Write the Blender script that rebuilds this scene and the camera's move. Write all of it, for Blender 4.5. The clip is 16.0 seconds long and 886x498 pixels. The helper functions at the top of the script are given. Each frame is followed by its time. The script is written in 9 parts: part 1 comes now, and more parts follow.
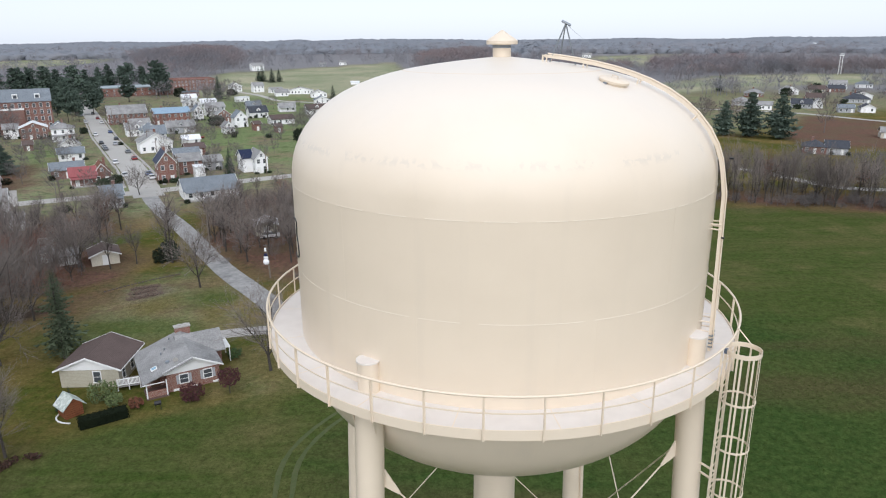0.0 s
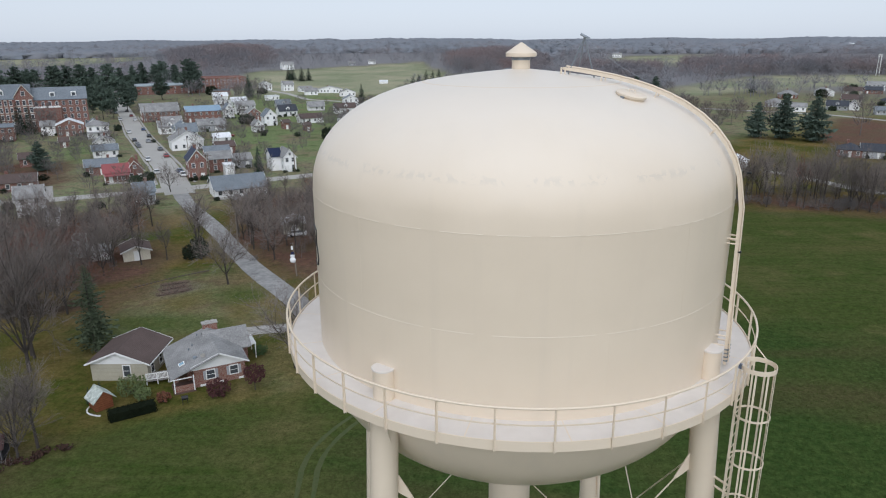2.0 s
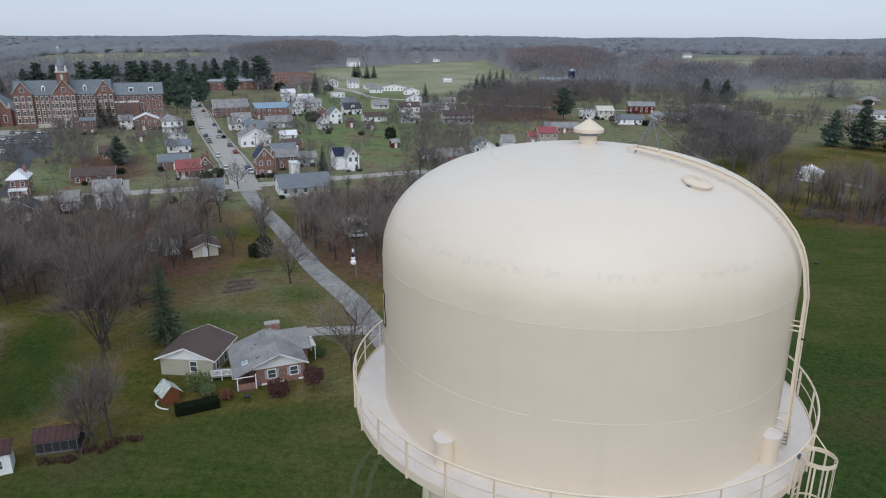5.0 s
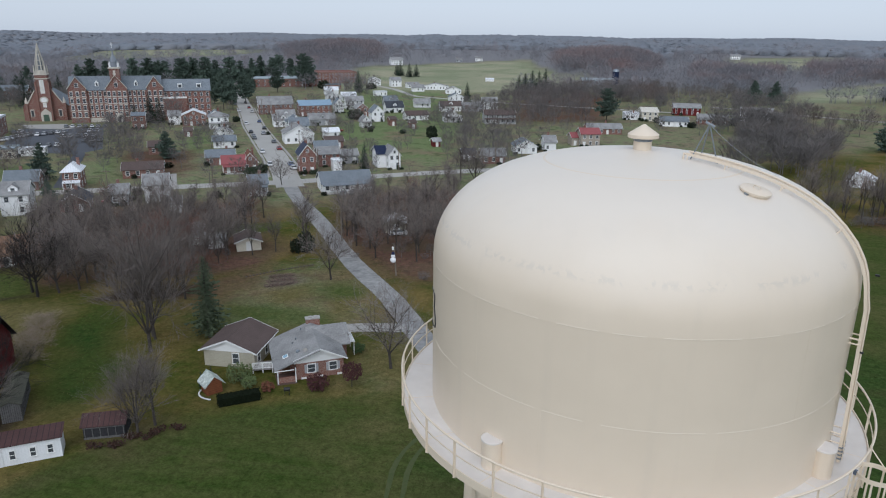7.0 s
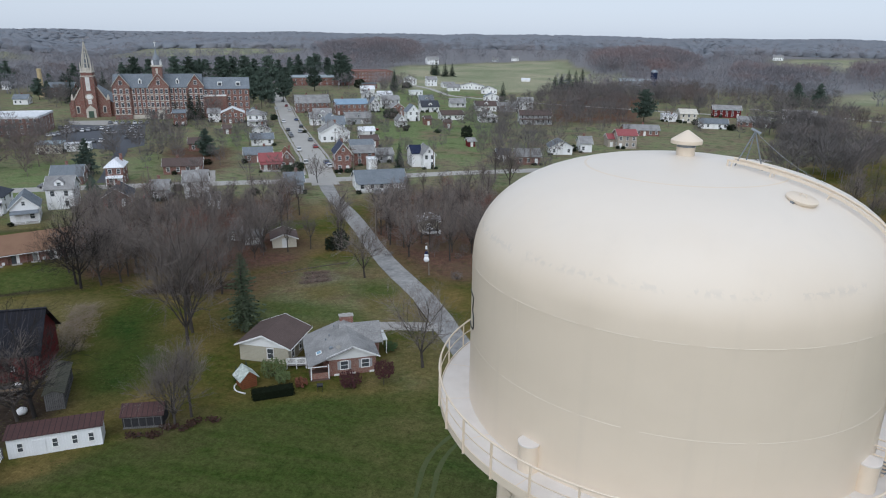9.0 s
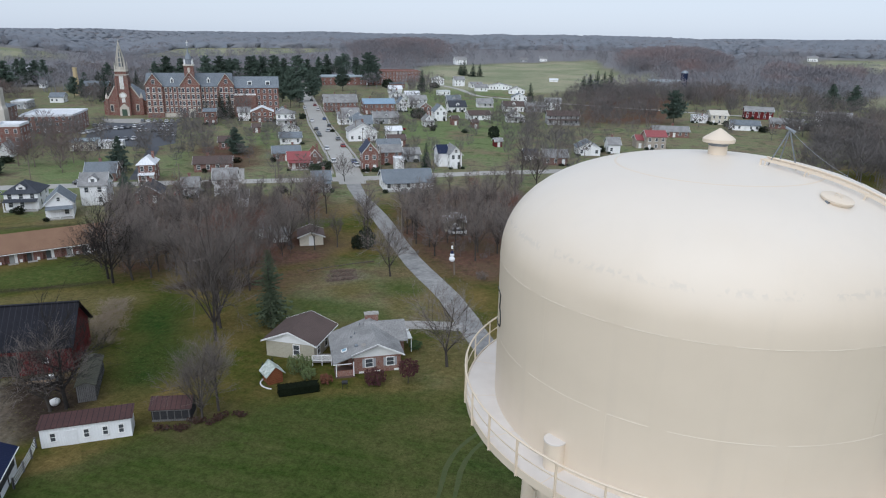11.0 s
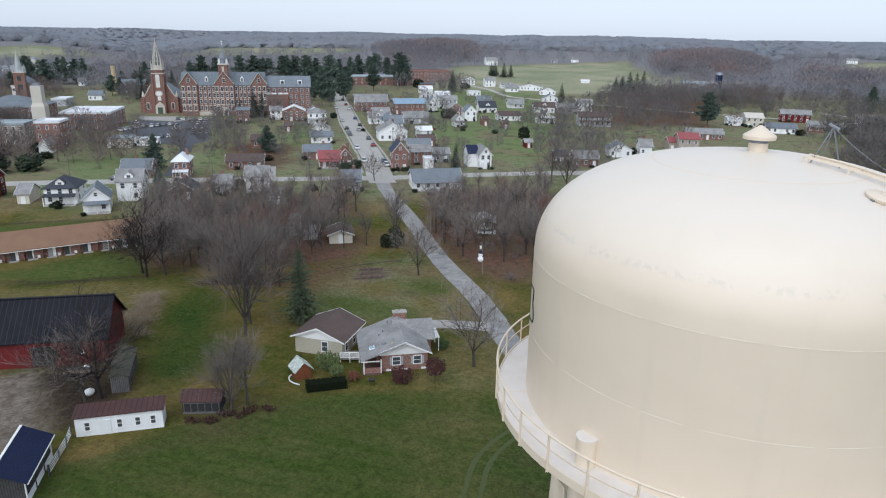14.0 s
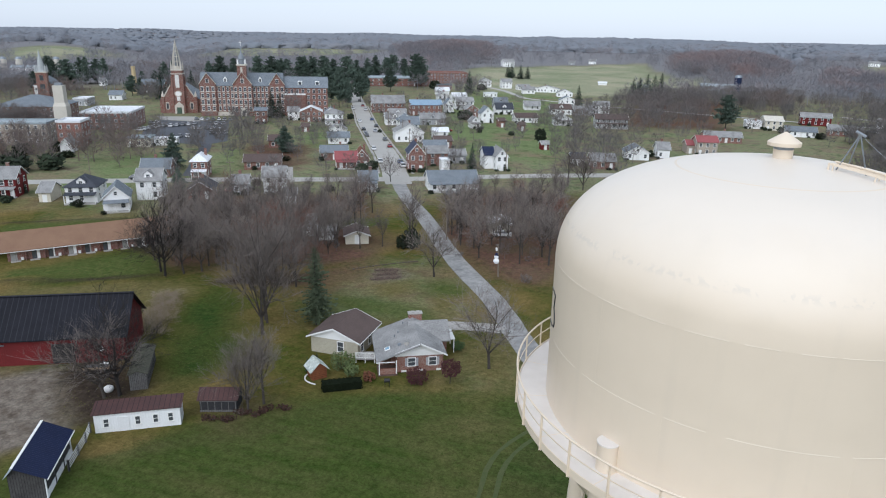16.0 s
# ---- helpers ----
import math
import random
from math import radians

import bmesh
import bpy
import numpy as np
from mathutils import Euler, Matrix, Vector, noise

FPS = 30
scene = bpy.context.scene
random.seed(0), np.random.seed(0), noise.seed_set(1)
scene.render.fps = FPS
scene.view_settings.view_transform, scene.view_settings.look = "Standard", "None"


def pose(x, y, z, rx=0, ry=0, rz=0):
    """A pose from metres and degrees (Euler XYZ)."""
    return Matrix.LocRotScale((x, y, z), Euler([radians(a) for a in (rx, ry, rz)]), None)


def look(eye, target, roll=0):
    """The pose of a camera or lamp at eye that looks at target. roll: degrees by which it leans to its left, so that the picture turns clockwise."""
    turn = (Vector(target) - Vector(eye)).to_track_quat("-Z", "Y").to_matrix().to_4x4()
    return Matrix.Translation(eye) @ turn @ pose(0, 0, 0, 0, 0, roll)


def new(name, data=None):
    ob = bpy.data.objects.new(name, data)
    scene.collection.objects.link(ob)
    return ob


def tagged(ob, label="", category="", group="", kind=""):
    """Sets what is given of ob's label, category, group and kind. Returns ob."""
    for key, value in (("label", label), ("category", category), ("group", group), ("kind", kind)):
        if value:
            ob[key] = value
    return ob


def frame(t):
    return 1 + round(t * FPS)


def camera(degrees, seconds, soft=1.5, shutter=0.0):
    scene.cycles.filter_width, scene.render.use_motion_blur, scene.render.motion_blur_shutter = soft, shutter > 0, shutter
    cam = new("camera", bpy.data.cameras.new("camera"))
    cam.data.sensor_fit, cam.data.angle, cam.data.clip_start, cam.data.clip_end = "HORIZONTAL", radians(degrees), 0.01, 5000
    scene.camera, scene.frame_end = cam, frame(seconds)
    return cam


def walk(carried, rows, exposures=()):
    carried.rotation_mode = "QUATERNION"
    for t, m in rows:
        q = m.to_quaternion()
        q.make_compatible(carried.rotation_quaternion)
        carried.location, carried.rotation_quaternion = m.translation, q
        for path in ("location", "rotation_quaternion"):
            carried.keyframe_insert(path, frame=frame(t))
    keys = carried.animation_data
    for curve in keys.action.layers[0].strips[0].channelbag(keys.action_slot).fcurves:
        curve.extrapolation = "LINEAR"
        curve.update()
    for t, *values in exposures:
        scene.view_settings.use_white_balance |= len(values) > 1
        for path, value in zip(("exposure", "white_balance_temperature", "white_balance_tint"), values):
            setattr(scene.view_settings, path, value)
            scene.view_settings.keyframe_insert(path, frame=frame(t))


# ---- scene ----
import itertools
cam = camera(65.68, 16.0, soft=1.12)
PATH = [
    (0.0, -1.643, -18.356, 43.707, 72.919, 0.381, -0.410),
    (0.5, -1.566, -18.401, 43.725, 72.909, 0.385, 0.031),
    (1.0, -1.487, -18.438, 43.740, 72.887, 0.398, 0.572),
    (1.5, -1.426, -18.477, 43.724, 72.852, 0.356, 1.217),
    (2.0, -1.401, -18.491, 44.025, 72.865, 0.262, 1.919),
    (2.5, -1.394, -18.514, 44.434, 72.815, 0.217, 2.717),
    (3.0, -1.379, -18.541, 44.830, 72.759, 0.158, 3.537),
    (3.5, -1.370, -18.564, 45.231, 72.722, 0.079, 4.419),
    (4.0, -1.410, -18.568, 45.615, 72.679, -0.029, 5.324),
    (6.5, -1.827, -18.683, 46.104, 72.551, -0.507, 9.700),
    (7.0, -1.898, -18.761, 46.115, 72.520, -0.578, 10.522),
    (7.5, -1.969, -18.808, 46.131, 72.512, -0.616, 11.303),
    (8.0, -2.012, -18.844, 46.171, 72.488, -0.685, 12.052),
    (8.5, -2.040, -18.878, 46.220, 72.474, -0.718, 12.751),
    (9.0, -2.065, -18.921, 46.233, 72.452, -0.753, 13.413),
    (11.5, -2.110, -19.028, 46.136, 72.415, -0.805, 16.121),
    (12.0, -2.092, -19.042, 46.117, 72.387, -0.797, 16.553),
    (12.5, -2.102, -19.050, 46.079, 72.394, -0.815, 16.959),
    (13.0, -2.128, -19.062, 46.032, 72.426, -0.890, 17.383),
    (13.5, -2.185, -19.088, 46.015, 72.433, -0.933, 17.757),
    (14.0, -2.239, -19.131, 46.007, 72.436, -0.974, 18.136),
    (14.5, -2.297, -19.175, 46.008, 72.441, -0.973, 18.502),
    (15.0, -2.351, -19.210, 46.015, 72.464, -1.005, 18.839),
    (15.5, -2.389, -19.240, 46.044, 72.485, -1.051, 19.168),
    (16.0, -2.400, -19.266, 46.098, 72.515, -1.127, 19.486),
]
EXPOSURES = [(t, stops, kelvin, tint) for t, stops, kelvin, tint in ((0.0, 0.47, 6230, 13), (0.5, 0.39, 6210, 13), (1.0, 0.30, 6150, 12.7), (1.5, 0.19, 6120, 12.2), (2.0, 0.09, 6080, 11.8), (3.5, -0.02, 5980, 11.2), (6.5, -0.05, 5900, 11), (9.0, 0.04, 5910, 11), (12.5, 0.19, 5930, 11), (16.0, 0.33, 5960, 11))]
walk(cam, [(r[0], pose(*r[1:])) for r in PATH], EXPOSURES)

# ---- world and sun: a bright overcast day ----
SUN_ELEV, SUN_TURN = radians(43), radians(182)
world = bpy.data.worlds.new("overcast_sky")
world.use_nodes = True
scene.world = world
wn, wl = world.node_tree.nodes, world.node_tree.links
bg = wn["Background"]
sky = wn.new("ShaderNodeTexSky")
sky.sky_type = "NISHITA"
sky.sun_disc = False
sky.sun_elevation, sky.sun_rotation = SUN_ELEV, SUN_TURN
sky.air_density, sky.dust_density, sky.ozone_density = 1.0, 0.6, 1.0
pale = wn.new("ShaderNodeHueSaturation")
pale.inputs["Saturation"].default_value = 0.34
wl.new(sky.outputs[0], pale.inputs["Color"])
cloud = wn.new("ShaderNodeMix")
cloud.data_type = "RGBA"
cloud.inputs["Factor"].default_value = 0.72
cloud.inputs["B"].default_value = (4.8, 5.33, 5.92, 1)
wl.new(pale.outputs[0], cloud.inputs["A"])
wl.new(cloud.outputs["Result"], bg.inputs["Color"])
bg.inputs["Strength"].default_value = 0.12

sun = new("sun", bpy.data.lights.new("sun", "SUN"))
sun.data.energy, sun.data.angle, sun.data.color = 2.0, radians(70), (1.0, 0.985, 0.96)
# the veiled sun stands behind the camera
sun_from = Vector((math.sin(SUN_TURN) * -1, math.cos(SUN_TURN), 0)) * math.cos(SUN_ELEV) + Vector((0, 0, math.sin(SUN_ELEV)))
sun.matrix_world = look(sun_from * 200, (0, 0, 0))


# ---- materials ----
MATS = {}


def material(name, a, b=None, rough=0.8, grain=4.0, patch=0.3, bump=0.15, metal=0.0, gloss=0.4, random_tint=0.0):
    """Two tones mixed by a fine and a coarse noise, in metres, with a fine relief."""
    if name in MATS:
        return MATS[name]
    m = bpy.data.materials.new(name)
    m.use_nodes = True
    n, l = m.node_tree.nodes, m.node_tree.links
    bsdf = n["Principled BSDF"]
    bsdf.inputs["Roughness"].default_value = rough
    bsdf.inputs["Metallic"].default_value = metal
    bsdf.inputs["Specular IOR Level"].default_value = gloss
    b = b or tuple(c * 0.8 for c in a)
    co = n.new("ShaderNodeTexCoord")
    fine, coarse = n.new("ShaderNodeTexNoise"), n.new("ShaderNodeTexNoise")
    fine.inputs["Scale"].default_value, coarse.inputs["Scale"].default_value = grain, patch
    fine.inputs["Detail"].default_value, coarse.inputs["Detail"].default_value = 4, 3
    add = n.new("ShaderNodeMath")
    add.operation = "MULTIPLY_ADD"
    add.inputs[1].default_value = 0.5
    ramp = n.new("ShaderNodeMapRange")
    ramp.inputs["From Min"].default_value, ramp.inputs["From Max"].default_value = 0.5, 1.0
    half = n.new("ShaderNodeMath")
    half.operation = "MULTIPLY_ADD"
    half.inputs[1].default_value, half.inputs[2].default_value = 0.5, 0.25
    mix = n.new("ShaderNodeMix")
    mix.data_type = "RGBA"
    mix.inputs["A"].default_value, mix.inputs["B"].default_value = (*a, 1), (*b, 1)
    l.new(co.outputs["Object"], fine.inputs["Vector"])
    l.new(co.outputs["Object"], coarse.inputs["Vector"])
    l.new(coarse.outputs["Fac"], half.inputs[0])
    l.new(fine.outputs["Fac"], add.inputs[0])
    l.new(half.outputs[0], add.inputs[2])
    l.new(add.outputs[0], ramp.inputs["Value"])
    l.new(ramp.outputs[0], mix.inputs["Factor"])
    colour = mix.outputs["Result"]
    if random_tint:
        info, hsv = n.new("ShaderNodeObjectInfo"), n.new("ShaderNodeHueSaturation")
        rng = n.new("ShaderNodeMapRange")
        rng.inputs["To Min"].default_value, rng.inputs["To Max"].default_value = 1 - random_tint, 1 + random_tint
        l.new(info.outputs["Random"], rng.inputs["Value"])
        l.new(rng.outputs[0], hsv.inputs["Value"])
        l.new(colour, hsv.inputs["Color"])
        colour = hsv.outputs[0]
    l.new(colour, bsdf.inputs["Base Color"])
    if bump:
        bp = n.new("ShaderNodeBump")
        bp.inputs["Strength"].default_value, bp.inputs["Distance"].default_value = bump, 0.03
        l.new(fine.outputs["Fac"], bp.inputs["Height"])
        l.new(bp.outputs[0], bsdf.inputs["Normal"])
    MATS[name] = m
    return m


def lined(name, a, b, line, pitch, axis="Z", rough=0.75, depth=0.4, metal=0.0):
    """Siding, ribs and courses: a two-tone surface with narrow grooves every `pitch` metres along one axis."""
    if name in MATS:
        return MATS[name]
    m = material(name, a, b, rough=rough, grain=5.0, patch=0.4, bump=0, metal=metal, gloss=0.12, random_tint=0.06)
    n, l = m.node_tree.nodes, m.node_tree.links
    bsdf = n["Principled BSDF"]
    for node in n:
        if node.type == "MAP_RANGE" and node.inputs["From Max"].default_value == 1.0 and node.inputs["From Min"].default_value == 0.5:
            node.inputs["From Min"].default_value, node.inputs["From Max"].default_value = 0.62, 0.88
    co, sep = n.new("ShaderNodeTexCoord"), n.new("ShaderNodeSeparateXYZ")
    l.new(co.outputs["Object"], sep.inputs[0])
    div, frac = n.new("ShaderNodeMath"), n.new("ShaderNodeMath")
    div.operation, div.inputs[1].default_value = "DIVIDE", pitch
    frac.operation = "FRACT"
    l.new(sep.outputs[axis], div.inputs[0])
    l.new(div.outputs[0], frac.inputs[0])
    cut = n.new("ShaderNodeMath")
    cut.operation, cut.inputs[1].default_value = "LESS_THAN", 0.14
    l.new(frac.outputs[0], cut.inputs[0])
    src = bsdf.inputs["Base Color"].links[0].from_socket
    mix = n.new("ShaderNodeMix")
    mix.data_type = "RGBA"
    mix.inputs["B"].default_value = (*line, 1)
    l.new(cut.outputs[0], mix.inputs["Factor"])
    l.new(src, mix.inputs["A"])
    l.new(mix.outputs["Result"], bsdf.inputs["Base Color"])
    bp = n.new("ShaderNodeBump")
    bp.inputs["Strength"].default_value, bp.inputs["Distance"].default_value = depth, 0.02
    l.new(frac.outputs[0], bp.inputs["Height"])
    l.new(bp.outputs[0], bsdf.inputs["Normal"])
    return m


def bricked(name, a, b, mortar, size=0.24, rough=0.85):
    if name in MATS:
        return MATS[name]
    m = material(name, a, b, rough=rough, grain=2.0, patch=0.3, bump=0, random_tint=0.08)
    n, l = m.node_tree.nodes, m.node_tree.links
    bsdf = n["Principled BSDF"]
    src = bsdf.inputs["Base Color"].links[0].from_socket
    co, geo = n.new("ShaderNodeTexCoord"), n.new("ShaderNodeSeparateXYZ")
    l.new(co.outputs["Object"], geo.inputs[0])
    along = n.new("ShaderNodeMath")
    along.operation = "ADD"
    l.new(geo.outputs["X"], along.inputs[0])
    l.new(geo.outputs["Y"], along.inputs[1])
    vec = n.new("ShaderNodeCombineXYZ")
    l.new(along.outputs[0], vec.inputs["X"])
    l.new(geo.outputs["Z"], vec.inputs["Y"])
    br = n.new("ShaderNodeTexBrick")
    br.inputs["Scale"].default_value = 1.0
    br.inputs["Brick Width"].default_value, br.inputs["Row Height"].default_value = size, size * 0.34
    br.inputs["Mortar Size"].default_value = 0.012
    br.inputs["Mortar"].default_value = (*mortar, 1)
    dark = n.new("ShaderNodeHueSaturation")
    dark.inputs["Value"].default_value = 0.75
    l.new(src, dark.inputs["Color"])
    l.new(vec.outputs[0], br.inputs["Vector"])
    l.new(src, br.inputs["Color1"])
    l.new(dark.outputs[0], br.inputs["Color2"])
    l.new(br.outputs["Color"], bsdf.inputs["Base Color"])
    return m


PAINT = material("cream_paint", (0.715, 0.61, 0.48), (0.675, 0.574, 0.45), rough=0.45, grain=1.2, patch=0.22, bump=0.02)
STEEL = material("weathered_steel", (0.28, 0.31, 0.34), (0.2, 0.22, 0.24), rough=0.5, metal=0.6, grain=12)
BLACK = material("black_paint", (0.015, 0.015, 0.016), rough=0.5)
CONCRETE = material("concrete", (0.42, 0.40, 0.37), (0.3, 0.29, 0.27), rough=0.9, grain=3)
# glass base lifted: curtains and sky reflection put into its colour
GLASS = material("window_glass", (0.05, 0.057, 0.065), (0.085, 0.092, 0.1), rough=0.08, bump=0, gloss=0.8)
TRIM = material("white_trim", (0.78, 0.78, 0.76), (0.68, 0.68, 0.66), rough=0.6, grain=2)
BARK = material("bark", (0.085, 0.074, 0.065), (0.042, 0.036, 0.032), gloss=0.1, rough=0.95, grain=6, random_tint=0.2)
TWIG = material("twigs", (0.225, 0.194, 0.175), (0.12, 0.102, 0.092), gloss=0.1, rough=0.95, grain=1.5, random_tint=0.25)
TWIG_RED = material("russet_twigs", (0.19, 0.088, 0.06), (0.12, 0.06, 0.045), rough=0.95, grain=1.5, random_tint=0.2)
NEEDLE = material("needles", (0.028, 0.054, 0.032), (0.014, 0.028, 0.018), rough=0.9, grain=1.2, random_tint=0.2)
LEAF = material("shrub_leaves", (0.06, 0.10, 0.03), (0.03, 0.055, 0.018), rough=0.85, grain=2, random_tint=0.2)
MAROON = material("maroon_leaves", (0.075, 0.022, 0.022), (0.04, 0.013, 0.014), rough=0.85, grain=2)

WALLS = {
    "white": lined("white_siding", (0.84, 0.84, 0.83), (0.79, 0.79, 0.78), (0.7, 0.7, 0.7), 0.2),
    "cream": lined("cream_siding", (0.62, 0.58, 0.48), (0.54, 0.5, 0.41), (0.4, 0.37, 0.3), 0.2),
    "gray": lined("gray_siding", (0.40, 0.41, 0.42), (0.33, 0.34, 0.35), (0.24, 0.25, 0.26), 0.2),
    "tan": lined("tan_siding", (0.46, 0.43, 0.34), (0.40, 0.37, 0.29), (0.3, 0.28, 0.22), 0.2),
    "red": lined("red_boards", (0.15, 0.022, 0.023), (0.105, 0.018, 0.018), (0.1, 0.02, 0.02), 0.3, axis="X"),
    "metal": lined("gray_sheet_wall", (0.36, 0.40, 0.42), (0.3, 0.33, 0.35), (0.2, 0.22, 0.24), 0.6, axis="X", metal=0.3),
    "brick": bricked("red_brick", (0.235, 0.082, 0.058), (0.165, 0.058, 0.043), (0.26, 0.21, 0.18)),
    "stone": bricked("pale_stone", (0.42, 0.37, 0.30), (0.34, 0.29, 0.24), (0.3, 0.27, 0.24), size=0.6),
}
ROOFS = {
    "gray": lined("gray_shingles", (0.33, 0.326, 0.318), (0.17, 0.168, 0.166), (0.2, 0.198, 0.195), 0.08, rough=0.9, depth=0.12),
    "slate": lined("slate_shingles", (0.195, 0.22, 0.242), (0.15, 0.168, 0.185), (0.09, 0.1, 0.115), 0.08, rough=0.85, depth=0.15),
    "dark": lined("charcoal_shingles", (0.066, 0.072, 0.085), (0.05, 0.054, 0.064), (0.03, 0.032, 0.04), 0.08, rough=0.85, depth=0.15),
    "navy": lined("navy_metal_roof", (0.018, 0.026, 0.06), (0.014, 0.02, 0.048), (0.03, 0.04, 0.075), 0.45, axis="X", rough=0.45),
    "brown": lined("brown_shingles", (0.115, 0.086, 0.078), (0.088, 0.066, 0.06), (0.075, 0.056, 0.05), 0.08, rough=0.9, depth=0.15),
    "redbrown": lined("rust_shingles", (0.2, 0.09, 0.06), (0.15, 0.07, 0.05), (0.13, 0.06, 0.04), 0.08, rough=0.9, depth=0.15),
    "red": lined("red_metal_roof", (0.29, 0.092, 0.095), (0.25, 0.078, 0.08), (0.2, 0.06, 0.06), 0.45, axis="X", rough=0.5),
    "blue": lined("blue_metal_roof", (0.25, 0.345, 0.43), (0.21, 0.29, 0.37), (0.16, 0.235, 0.31), 0.45, axis="X", rough=0.5),
    "white": lined("white_metal_roof", (0.72, 0.73, 0.74), (0.62, 0.63, 0.65), (0.5, 0.51, 0.53), 0.45, axis="X", rough=0.5),
    "cream": lined("cream_metal_roof", (0.62, 0.58, 0.5), (0.55, 0.51, 0.44), (0.42, 0.4, 0.34), 0.45, axis="X", rough=0.5),
    "metal": lined("gray_metal_roof", (0.33, 0.38, 0.4), (0.27, 0.31, 0.33), (0.2, 0.23, 0.25), 0.45, axis="X", rough=0.5),
    "tanroof": lined("tan_shingles", (0.25, 0.155, 0.10), (0.20, 0.12, 0.08), (0.17, 0.10, 0.07), 0.08, rough=0.9, depth=0.15),
    "brick": WALLS["brick"],
}


# ---- mesh building ----
class Shape:
    """Vertices and faces of one mesh."""

    def __init__(self):
        self.v, self.f = [], []

    def add(self, verts, faces):
        k = len(self.v)
        self.v += [tuple(p) for p in verts]
        self.f += [tuple(k + i for i in f) for f in faces]
        return self

    def box(self, x0, x1, y0, y1, z0, z1, m=None):
        p = [Vector((x, y, z)) for z in (z0, z1) for y in (y0, y1) for x in (x0, x1)]
        if m is not None:
            p = [m @ q for q in p]
        return self.add(p, [(0, 2, 3, 1), (4, 5, 7, 6), (0, 1, 5, 4), (2, 6, 7, 3), (0, 4, 6, 2), (1, 3, 7, 5)])

    def tube(self, path, radii, sides=6, cap=True):
        path = [Vector(p) for p in path]
        if not hasattr(radii, "__len__"):
            radii = [radii] * len(path)
        rings, k = [], len(self.v)
        side = None
        for i, p in enumerate(path):
            way = (path[min(i + 1, len(path) - 1)] - path[max(i - 1, 0)]).normalized()
            if side is None:
                side = way.orthogonal().normalized()
            side = (side - way * side.dot(way)).normalized()
            other = way.cross(side)
            for j in range(sides):
                a = 2 * math.pi * j / sides
                self.v.append(tuple(p + (side * math.cos(a) + other * math.sin(a)) * radii[i]))
        for i in range(len(path) - 1):
            for j in range(sides):
                a, b = k + i * sides + j, k + i * sides + (j + 1) % sides
                self.f.append((a, b, b + sides, a + sides))
        if cap:
            self.f.append(tuple(k + j for j in range(sides))[::-1])
            self.f.append(tuple(k + (len(path) - 1) * sides + j for j in range(sides)))
        return self

    def spin(self, profile, n=96, a0=0.0, a1=2 * math.pi, at=(0, 0)):
        """Turns (radius, height) pairs about the upright axis; the outer side is to the right of the profile's way up."""
        full = abs(a1 - a0 - 2 * math.pi) < 1e-6
        cols = n if full else n + 1
        k = len(self.v)
        for j in range(cols):
            a = a0 + (a1 - a0) * j / n
            for r, z in profile:
                self.v.append((at[0] + r * math.cos(a), at[1] + r * math.sin(a), z))
        q = len(profile)
        for j in range(n):
            jn = (j + 1) % cols
            for i in range(q - 1):
                self.f.append((k + j * q + i, k + jn * q + i, k + jn * q + i + 1, k + j * q + i + 1))
        return self

    def mesh(self, name, mat, smooth=False):
        me = bpy.data.meshes.new(name)
        me.from_pydata(self.v, [], self.f)
        me.materials.append(mat)
        if smooth:
            me.polygons.foreach_set("use_smooth", [True] * len(me.polygons))
        me.update()
        return me


def part(name, shape, mat, parent, label="", smooth=False):
    me = shape.mesh(name, mat, smooth) if isinstance(shape, Shape) else shape
    ob = new(name, me)
    if parent is not None:
        ob.parent = parent
    return tagged(ob, label)


def thing(name, label, category, m=None, group="", kind=""):
    ob = new(name)
    ob.empty_display_size = 0.2
    if m is not None:
        ob.matrix_world = m
    return tagged(ob, label, category, group, kind)


def smooth_edges(ob, angle=30):
    """Smooth shading with sharp creases kept, for round things with rims."""
    me = ob.data
    bm = bmesh.new()
    bm.from_mesh(me)
    bmesh.ops.recalc_face_normals(bm, faces=bm.faces)
    for f in bm.faces:
        f.smooth = True
    for e in bm.edges:
        e.smooth = len(e.link_faces) == 2 and e.calc_face_angle(0) < radians(angle)
    bm.to_mesh(me)
    bm.free()
    return ob


# ---- ground ----
def inside(px, py, poly):
    hit = np.zeros(px.shape, bool)
    j = len(poly) - 1
    for i in range(len(poly)):
        (xi, yi), (xj, yj) = poly[i], poly[j]
        if yi != yj:
            hit ^= ((yi > py) != (yj > py)) & (px < (xj - xi) * (py - yi) / (yj - yi) + xi)
        j = i
    return hit


def softly(px, py, poly, blur):
    rng = np.random.default_rng(5)
    total = np.zeros(px.shape)
    for _ in range(10):
        dx, dy = rng.normal(0, blur, 2)
        total += inside(px + dx + blur * np.sin(py * 0.31 + dx), py + dy + blur * np.sin(px * 0.27 + dy), poly)
    return total / 10


SKYLINE = ((52, -0.1), (49.2, -0.17), (47.5, -0.4), (44, -0.61), (42.5, -0.86), (40.7, -1.12), (39.2, -0.93), (38.3, -0.72), (36.3, -0.56), (34.6, -0.4), (31.2, -0.21), (27, -0.2), (22.4, -0.13), (16.5, -0.05), (13.5, -0.11), (11.2, 0.01), (9.8, -0.13), (6.4, 0.02), (1.4, -0.03), (-1.5, -0.06), (-3.8, -0.17), (-5.3, -0.5), (-6.6, -0.8), (-7.6, -0.4), (-8.8, -0.1), (-14.8, -0.17), (-22.3, -0.15), (-25.1, -0.03), (-31.5, -0.1))
HILLS = ((-3, 930, 11, 4.2, 190), (19, 1060, 11, 4.5, 190), (48.5, 1150, 9, 4, 250))


